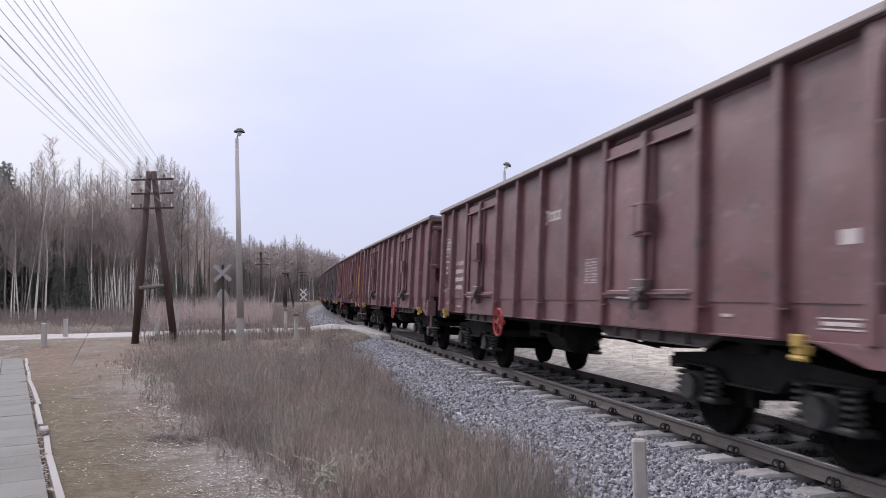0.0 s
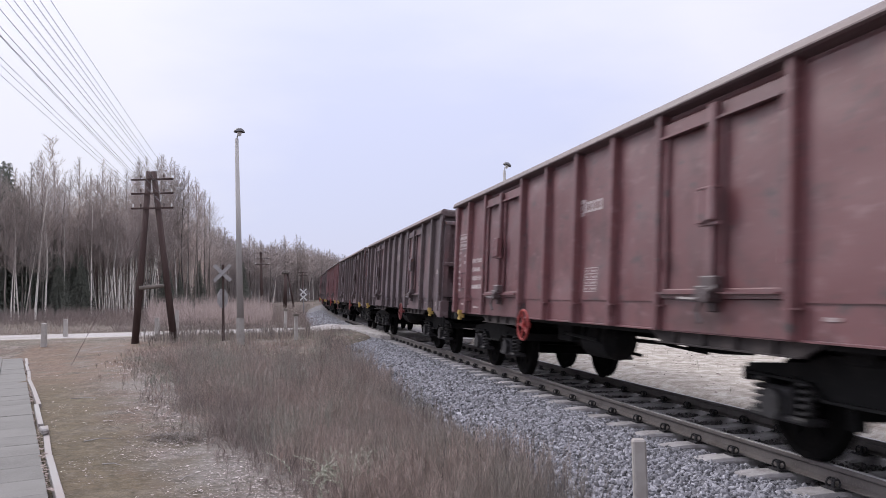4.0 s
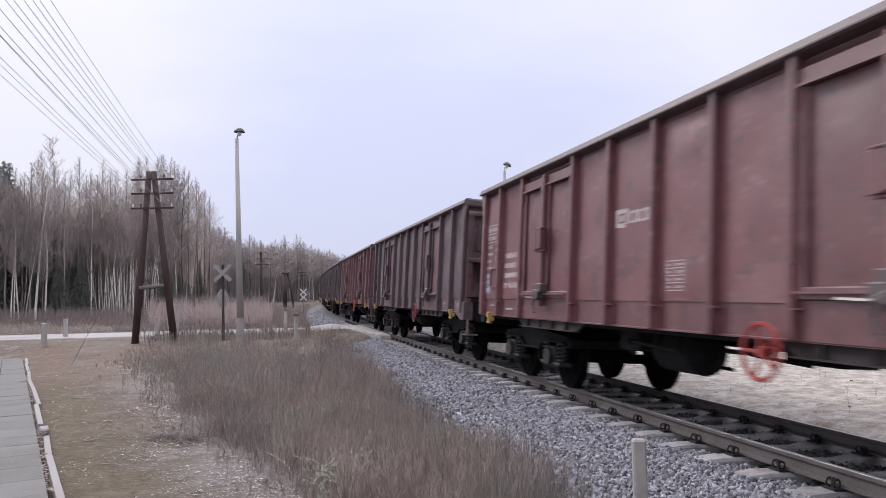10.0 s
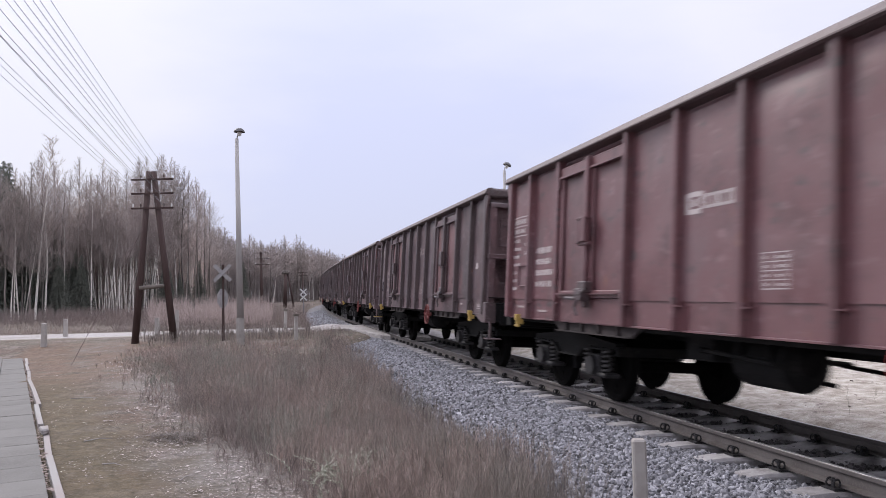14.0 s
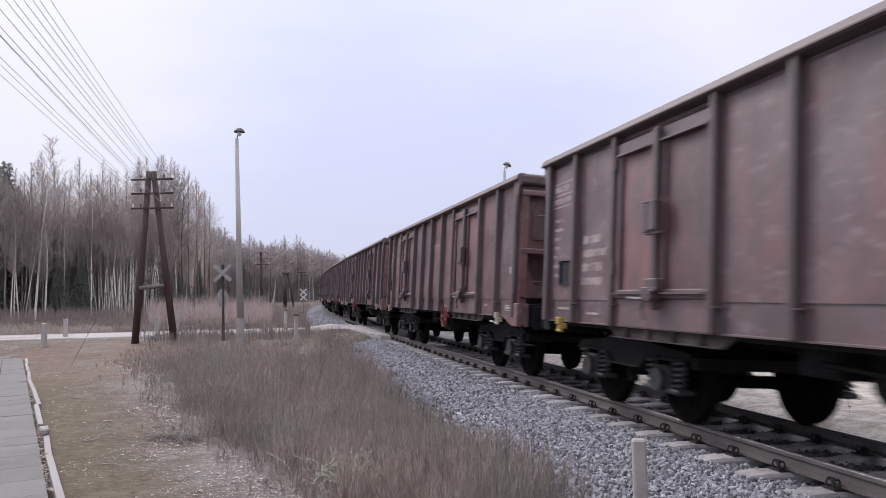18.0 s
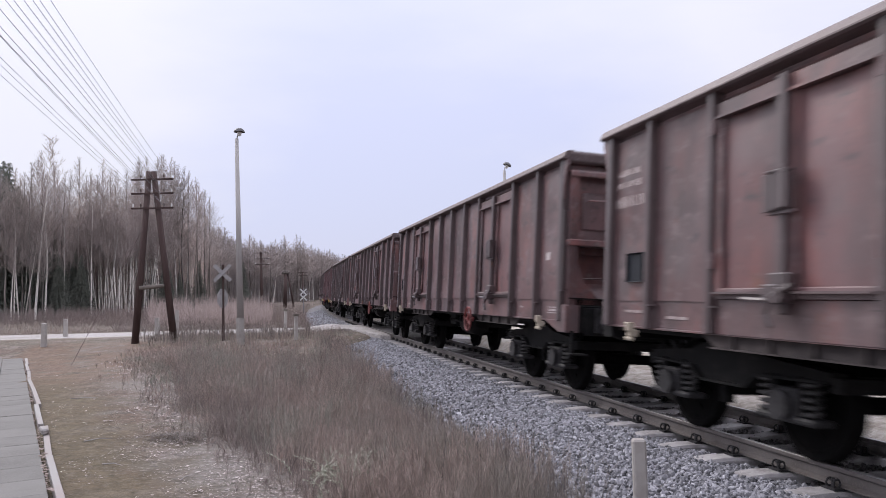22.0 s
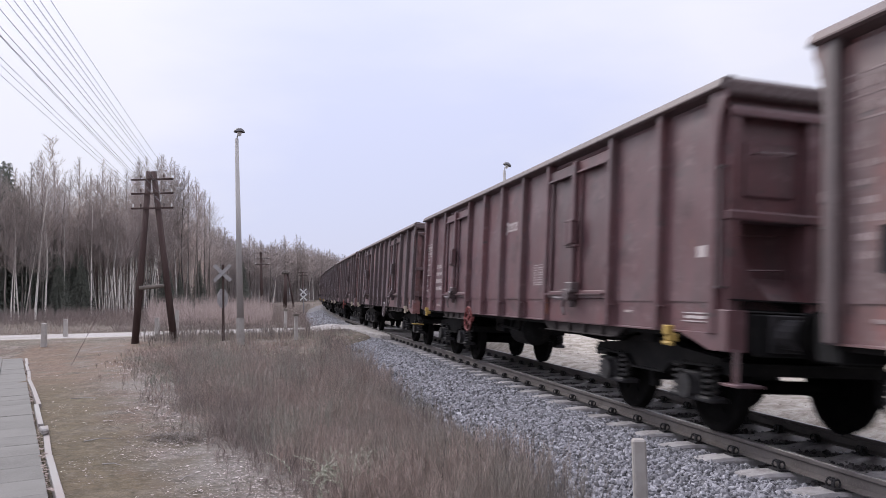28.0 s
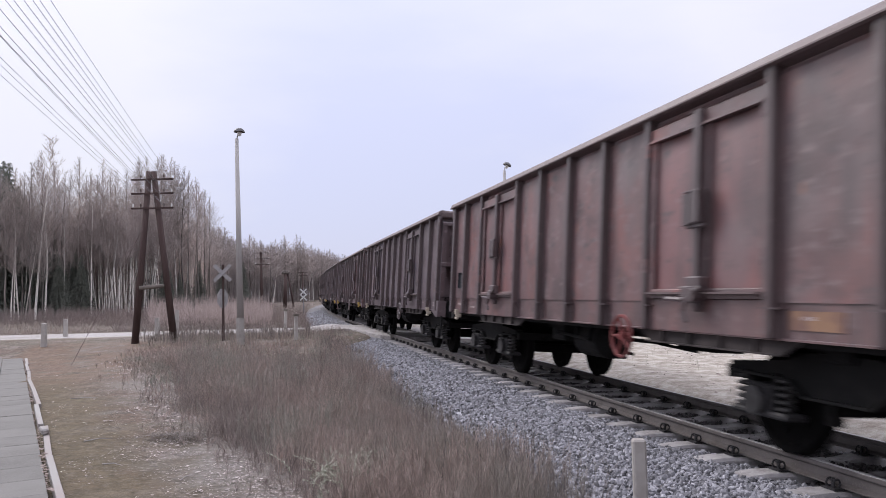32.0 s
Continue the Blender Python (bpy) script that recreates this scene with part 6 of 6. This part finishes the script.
def thicket(name, n, mark0, mark1, deep0, deep1, hf0, hf1, thick, seed, mat):
    """Close-grown thin stems with side twigs, joined into one mesh."""
    g = np.random.default_rng(seed)
    rows, fine = [], []
    for _ in range(n):
        mark = g.uniform(mark0, mark1)
        depth = edge_depth(mark) + g.uniform(deep0, deep1)
        x, y = at(depth, slope(mark) * depth)
        z = ground_z(x, y) - 0.1
        h = top_height(mark) * g.uniform(hf0, hf1)
        lean = g.normal(0, 0.06, 2)
        p0 = np.array([x, y, z])
        p1 = p0 + (lean[0] * h, lean[1] * h, h)
        rows.append((p0, p0 * 0.5 + p1 * 0.5, thick * 1.3, thick))
        rows.append((p0 * 0.5 + p1 * 0.5, p1, thick, thick * 0.4))
        for k in range(24):
            f = 0.22 + 0.8 * g.random() ** 0.7
            q = p0 + (p1 - p0) * f
            d = np.array([g.normal(0, 0.6), g.normal(0, 0.6), g.uniform(0.5, 1.2)])
            e = q + d * g.uniform(0.5, 1.2) * (1.2 - 0.7 * f)
            fine.append((q, e, thick * 0.8, thick * 0.4))
            for _k in range(3):
                u = q + (e - q) * g.uniform(0.3, 1.0)
                fine.append((u, u + np.array([g.normal(0, 0.35), g.normal(0, 0.35), g.uniform(0.2, 0.7)]), thick * 0.6, thick * 0.3))
    return tagged(new(name, bars_mesh(name, rows, mat, 3, fine)), "dense bare brown thicket of young trees", "woods", kind="stuff")


thicket("woods", 1000, -200, 372, 4, 30, 0.30, 0.74, 0.011, 31, M_WOODS)
thicket("woods", 420, -200, 372, 8, 34, 0.56, 0.80, 0.012, 35, M_WOODS)
thicket("woods", 620, -120, 372, 2.5, 10, 0.34, 0.74, 0.0085, 36, M_WOODS)
thicket("woods", 520, 125, 345, 3.0, 9, 0.46, 0.78, 0.0085, 38, M_WOODS)
thicket("woods", 260, 150, 372, 1.5, 5, 0.10, 0.34, 0.008, 37, M_BUSH)
thicket("woods", 1300, 355, 640, 4, 60, 0.5, 0.88, 0.026, 32, M_WOODSFAR)
thicket("woods", 500, -200, 372, 25, 60, 0.5, 0.85, 0.04, 33, M_WOODS)
thicket("woods", 900, 355, 640, 30, 90, 0.6, 0.9, 0.045, 34, M_WOODSFAR)

# ---------------------------------------------------------------- dry weeds and grass


def blades(name, n, region, h0, h1, width, mat, seed, lean=0.12, joints=3):
    """Thin upright bent blades in one mesh."""
    g = np.random.default_rng(seed)
    pts = region(g, n)
    n = len(pts)
    patch = np.array([0.50 + 0.9 * (0.5 + noise.noise((a * 0.55, b * 0.55, 1.1))) + 0.75 * noise.noise((a * 1.7, b * 1.7, 4.0)) for a, b in pts[:, :2]])
    lo, hi = weed_edge(pts[:, 1])
    rim = np.clip((pts[:, 0] - lo) / 0.9, 0.4, 1.0) * np.clip((hi - pts[:, 0]) / 0.5, 0.45, 1.0)
    rim = np.where(pts[:, 1] < 30.5, rim, 1.0)
    h = rim * g.uniform(h0, h1, n) * (0.45 + 0.55 * g.random(n)) * np.clip(patch, 0.25, 1.5)
    az = g.uniform(0, 6.28, n)
    bend = g.normal(0, lean, (n, 2)) * h[:, None]
    side = np.stack([np.cos(az), np.sin(az)], -1) * width * 0.5
    rows = []
    for j in range(joints + 1):
        f = j / joints
        c = np.concatenate([pts[:, :2] + bend * f * f, (pts[:, 2] + h * f)[:, None]], 1)
        wv = np.concatenate([side * (1 - 0.75 * f), np.zeros((n, 1))], 1)
        rows += [c - wv, c + wv]
    v = np.stack(rows, 1)
    quad = np.array([[2 * j, 2 * j + 1, 2 * j + 3, 2 * j + 2] for j in range(joints)])
    f = (quad[None] + (np.arange(n) * 2 * (joints + 1))[:, None, None]).reshape(-1, 4)
    return raw_mesh(name, v.reshape(-1, 3), f, mat)


def weed_edge(y):
    """Left and right limits of the weedy strip at y."""
    return np.interp(y, [5, 8.1, 9.5, 11, 13, 16, 19.6, 25, 30], [-4.3, -5.0, -5.45, -6.05, -6.45, -7.0, -7.8, -8.9, -9.6]), np.interp(y, [5, 8, 14, 21, 26, 30], [-2.9, -2.85, -2.85, -2.6, -2.15, -1.9])


def weeds(y0, y1, clump):
    def region(g, n):
        y = g.uniform(y0, y1, n)
        lo, hi = weed_edge(y)
        lo = lo + 0.55 * np.array([noise.noise((v * 0.8, 3.0, 0)) + 0.6 * noise.noise((v * 2.7, 5.0, 0)) for v in y])
        x = lo + (hi - lo) * g.random(n) ** 0.9
        if clump:
            k = max(n // 30, 1)
            idx = g.integers(0, k, n)
            x, y = x[idx] + g.normal(0, 0.12, n), y[idx] + g.normal(0, 0.12, n)
        z = np.array([ground_z(a, b) for a, b in zip(x, y)])
        return np.stack([x, y, z - 0.02], -1)
    return region


for n, y0, y1, h0, h1, wd, mat, seed in ((24000, 5.6, 13, 0.25, 0.8, 0.0028, M_WEED, 11), (14000, 12, 20, 0.35, 0.85, 0.006, M_WEED, 12), (16000, 19, 31.6, 0.22, 0.5, 0.008, M_WEED, 13), (900, 5.6, 14, 0.15, 0.30, 0.0026, M_STRAW, 14), (7000, 14, 31.6, 0.2, 0.38, 0.01, M_STRAW, 15)):
    tagged(new("dry_weeds", blades("dry_weeds", n, weeds(y0, y1, seed % 2 == 1), h0, h1, wd, mat, seed)), "dense dry brown weeds and grass stalks", "weeds", kind="stuff")


def stalk_plants(name, n, region, h0, h1, thick, mat, seed, label, spray=0.034):
    """Branching dead plants: a stem with short side twigs, joined into one mesh."""
    g = np.random.default_rng(seed)
    rows, fine = [], []
    for p in region(g, n):
        h = g.uniform(h0, h1) * (0.75 + 0.5 * noise.noise((p[0] * 0.5, p[1] * 0.5, 9)))
        top = p + np.array([g.normal(0, 0.14) * h, g.normal(0, 0.14) * h, h])
        mid = p + (top - p) * 0.55 + g.normal(0, 0.02, 3)
        rows += [(p, mid, thick, thick * 0.8), (mid, top, thick * 0.8, thick * 0.4)]
        for k in range(16):
            f = g.uniform(0.3, 1.0)
            a = p + (top - p) * f
            fine.append((a, a + np.array([g.normal(0, spray), g.normal(0, spray), g.uniform(0.6, 3.5) * spray]), thick * 0.6, thick * 0.3))
    return tagged(new(name, bars_mesh(name, rows, mat, 3, fine)), label, "weeds", kind="stuff")


stalk_plants("dead_plants", 4600, weeds(5.6, 13, True), 0.3, 0.8, 0.0024, M_WEED, 61, "branching brown dead plants among the grass")
stalk_plants("dead_plants", 3800, weeds(12, 22, True), 0.35, 0.8, 0.0036, M_WEED, 62, "branching brown dead plants among the grass")


def feather_plants(n, cx, cy, spread, seed):
    """Arching stems set with fine leaflets in pairs, in one mesh."""
    g = np.random.default_rng(seed)
    rows, fine = [], []
    for _ in range(n):
        x, y = cx + g.normal(0, spread), cy + g.normal(0, spread * 1.3)
        p, az, h = np.array([x, y, ground_z(x, y)]), g.uniform(0, 6.283), g.uniform(0.28, 0.55)
        out = np.array([math.cos(az), math.sin(az), 0.0])
        reach, q = g.uniform(0.1, 0.4), p
        for k in range(1, 8):
            f = k / 7
            e = p + out * reach * f * f + np.array([0, 0, h * (f - 0.28 * f * f)])
            rows.append((q, e, 0.003 * (1.15 - f), 0.003 * (1.0 - 0.9 * f)))
            if k > 2:
                across = np.cross(e - q, (0, 0, 1.0))
                across /= np.linalg.norm(across) + 1e-9
                for _k in range(5):
                    u = q + (e - q) * g.random()
                    for sg in (-1, 1):
                        fine.append((u, u + across * sg * g.uniform(0.02, 0.06) * (1.2 - 0.8 * f) + (e - q) * 0.4 + g.normal(0, 0.008, 3), 0.0032, 0.0012))
            q = e
    return tagged(new("pale_plants", bars_mesh("pale_plants", rows, M_FEATHER, 3, fine)), "pale greenish feathery plants at the path", "weeds", kind="stuff")


feather_plants(85, -4.45, 7.75, 0.30, 63)


def fringe(y0, y1, out):
    def region(g, n):
        y = g.uniform(y0, y1, n)
        lo, _ = weed_edge(y)
        x = lo + 0.5 - np.abs(g.normal(0, out, n))
        return np.array([(a, b, ground_z(a, b) - 0.01) for a, b in zip(x, y)])
    return region


stalk_plants("short_tufts", 900, fringe(5.8, 14, 0.45), 0.06, 0.2, 0.0028, M_WEED, 64, "short dead tufts along the path")
stalk_plants("short_tufts", 700, fringe(13, 26, 0.6), 0.08, 0.25, 0.005, M_WEED, 65, "short dead tufts along the path")
stalk_plants("dark_plants", 260, lambda g, n: np.array([(x, y, ground_z(x, y)) for x, y in zip(g.uniform(-9.5, -3.6, n), g.uniform(27.0, 29.6, n))]), 0.35, 0.75, 0.007, M_DBARK, 66, "dark dead weed stems beside the road")
stalk_plants("dark_plants", 90, lambda g, n: np.array([(x, y, ground_z(x, y)) for x, y in zip(g.normal(-2.95, 0.35, n), g.normal(23.8, 0.5, n))]), 0.35, 0.65, 0.006, M_DBARK, 71, "dark dead weed stems beside the road")
stalk_plants("tall_stalks", 120, lambda g, n: np.array([(x, y, ground_z(x, y)) for x, y in zip(g.normal(-2.95, 0.26, n), 6.3 + 6.8 * g.random(n) ** 1.2)]), 0.5, 0.9, 0.0042, M_DBARK, 72, "tall thin dark stalks at the ballast's foot")
stalk_plants("sand_weeds", 170, lambda g, n: np.array([(x, y, ground_z(x, y)) for x, y in zip(g.uniform(2.8, 16, n), g.uniform(4, 34, n))]), 0.10, 0.32, 0.002, M_STRAW, 68, "sparse dry weeds on the sandy yard")


def beyond(mark0, mark1, d0, d1):
    def region(g, n):
        mark, depth = g.uniform(mark0, mark1, n), d0 + (d1 - d0) * g.random(n) ** 1.2
        pts = []
        for a, b in zip(mark, depth):
            x, y = at(b, slope(a) * b)
            if before(x, y, ROAD_A, ROAD_DIR) > -2.5 or abs(off_track(x, y)[0]) < 2.8 or b > edge_depth(a) + 3:
                continue
            pts.append((x, y, ground_z(x, y) - 0.02))
        return np.array(pts)
    return region


for n, mark0, mark1, d0, d1, h0, h1, wd, mat, seed in ((24000, -120, 600, 32, 62, 0.12, 0.5, 0.008, M_SCRUB, 21), (18000, 100, 575, 45, 130, 0.3, 0.95, 0.016, M_SCRUB, 22), (1500, -120, 480, 32, 50, 0.2, 0.5, 0.010, M_STRAW, 23), (8000, 200, 575, 36, 75, 0.3, 0.9, 0.012, M_SCRUB, 24)):
    tagged(new("dry_scrub", blades("dry_scrub", n, beyond(mark0, mark1, d0, d1), h0, h1, wd, mat, seed, 0.5)), "brown dry scrub and tall grass", "scrub", kind="stuff")


stalk_plants("bushes", 1700, beyond(262, 480, 42, 74), 0.55, 2.0, 0.006, M_BUSH, 69, "bare brown bushes before the wood", 0.12)
stalk_plants("bushes", 900, beyond(-100, 300, 46, 62), 0.6, 1.4, 0.007, M_SCRUB, 70, "bare brown bushes before the wood", 0.10)


def litter(name, n, region, size, mat, seed):
    """Flat curled leaves lying about, in one mesh."""
    g = np.random.default_rng(seed)
    pts = region(g, n)
    n = len(pts)
    base = np.array([[-1, 0, 0.1], [0, -0.55, 0], [1, 0, 0.15], [0, 0.55, 0.05]])
    a = g.uniform(0, 6.28, n)
    v = base[None] * size * g.uniform(0.3, 1.0, (n, 1, 1)) ** 2 * 1.8
    v[..., 2] += g.uniform(-0.3, 0.3, (n, 4)) * size
    x, y = v[..., 0] * np.cos(a)[:, None] - v[..., 1] * np.sin(a)[:, None], v[..., 0] * np.sin(a)[:, None] + v[..., 1] * np.cos(a)[:, None]
    v = np.stack([x, y, v[..., 2]], -1) + pts[:, None]
    f = np.array([[0, 1, 2], [0, 2, 3]])
    f = (f[None] + (np.arange(n) * 4)[:, None, None]).reshape(-1, 3)
    return tagged(new(name, raw_mesh(name, v.reshape(-1, 3), f, mat)), "scattered pale dry leaves on the path", "leaf litter", kind="stuff")


def path_spots(y0, y1, bias):
    def region(g, n):
        y = g.uniform(y0, y1, n)
        lo, _ = weed_edge(y)
        left = np.interp(y, [5, 7.4, 26.4], [-6.5, -7.05, -12.5])
        x = lo + 0.5 - (lo + 0.5 - left) * g.random(n) ** bias
        return np.array([(a, b, ground_z(a, b) + 0.012) for a, b in zip(x, y) if noise.noise((a * 1.1, b * 1.1, 4)) > -0.02])
    return region


def edge_band(y0, y1):
    def region(g, n):
        y = g.uniform(y0, y1, n)
        lo, _ = weed_edge(y)
        x = lo - 0.25 + g.normal(0, 0.42, n)
        return np.array([(a, b, ground_z(a, b) + 0.012) for a, b in zip(x, y) if noise.noise((a * 1.3, b * 1.3, 8)) + 0.5 * noise.noise((a * 5, b * 5, 2)) > 0.0])
    return region


litter("fallen_leaves", 7500, edge_band(5.0, 12), 0.012, M_LEAF, 44)
litter("fallen_leaves", 3500, edge_band(12, 25), 0.032, M_LEAF, 45)
litter("fallen_leaves", 5000, path_spots(5.0, 11, 2.0), 0.013, M_LEAF, 41)
litter("fallen_leaves", 1800, path_spots(9, 25, 1.6), 0.018, M_LEAF, 42)


def heap(g, n):
    """A low pile of dead stems and leaves."""
    x, y = g.normal(-6.45, 0.30, n), g.normal(10.9, 0.20, n)
    return np.array([(a, b, ground_z(a, b) + 0.01 + 0.10 * g.random() * math.exp(-((a + 6.45) / 0.34) ** 2 - ((b - 10.9) / 0.22) ** 2)) for a, b in zip(x, y)])


litter("dead_heap", 2000, heap, 0.015, M_DBARK, 47)


def board_gap(g, n):
    """Dirt and leaves caught between the slabs and the edging."""
    u, v = g.uniform(-3.5, 19, n), g.uniform(0.03, 0.09, n)
    clump = np.array([noise.noise((a * 1.7, 3.3, 1)) > -0.1 for a in u])
    p = np.array([W0 + wdir * a + wperp * b for a, b in zip(u[clump], v[clump])])
    return np.concatenate([p, np.full((len(p), 1), walk_z - 0.02) + g.uniform(0, 0.03, (len(p), 1))], 1)


def yard(g, n):
    x, y = g.uniform(2.6, 16, n), g.uniform(2, 36, n)
    return np.array([(a, b, ground_z(a, b) + 0.012) for a, b in zip(x, y) if noise.noise((a * 0.5, b * 0.8, 6)) > -0.1])


litter("fallen_leaves", 900, board_gap, 0.022, M_SCRUB, 48)
tagged(litter("yard_litter", 5000, yard, 0.035, M_SCRUB, 49), "scattered dry stalks and leaves on sand", "litter", kind="stuff")
litter("fallen_leaves", 700, path_spots(5.5, 14, 1.0), 0.012, M_STRAW, 43)
litter("fallen_leaves", 1200, edge_band(5.0, 11), 0.019, M_PALELEAF, 46)

block = thing("stone_block", "pale rough stone block lying on the timber edging", "stone", "", pose(-8.20, 11.07, walk_z + 0.015, 4, -6, 25))
bm = boxes((-0.05, 0.05, -0.11, 0.11, 0.0, 0.08), bevel=0.018)
for v in bm.verts:
    v.co += Vector((noise.noise(v.co * 9), noise.noise(v.co * 9 + Vector((5, 0, 0))), noise.noise(v.co * 9 + Vector((0, 5, 0))))) * 0.016
part("body", bm, M_BOARD, block)

for mark_, depth_, length, turn in ((175, 9.9, 0.35, 20), (200, 8.6, 0.28, -30), (330, 8.2, 0.22, 60), (150, 14.0, 0.5, -10)):
    x, y = at(depth_, slope(mark_) * depth_)
    st = thing("fallen_stick", "pale broken stick lying on the path", "stick", "sticks on the path", pose(x, y, ground_z(x, y) + 0.015, 0, 0, turn))
    part("shaft", tubes(((-length / 2, 0, 0), (0, 0.02, 0.01), 0.008, 0.007), ((0, 0.02, 0.01), (length / 2, -0.01, 0), 0.007, 0.004), sides=6), M_BOARD, st)

# ---------------------------------------------------------------- what moves

WHEEL_RADIUS = 0.46


def motions():
    for w, sets, start in TRAIN:
        walk(w, [(float(t), wagon_pose(start - travelled(t))) for t in range(33)])
        # the wheels turn with the way gone, while the wagon is near
        near = [i for i in range(0, 961, 2) if -14 < start - travelled(i / 30) < 60]
        if not near:
            continue
        steps = sorted({0, 960, *near})
        for ob, k in sets:
            rows = []
            for i in steps:
                j = min(max(i, near[0]), near[-1])
                turn = (travelled(j / 30) - travelled(near[0] / 30)) / WHEEL_RADIUS
                rows.append((i / 30, Matrix.Translation((0, k, 0.46)) @ Matrix.Rotation(turn, 4, "X")))
            walk(ob, rows)


motions()
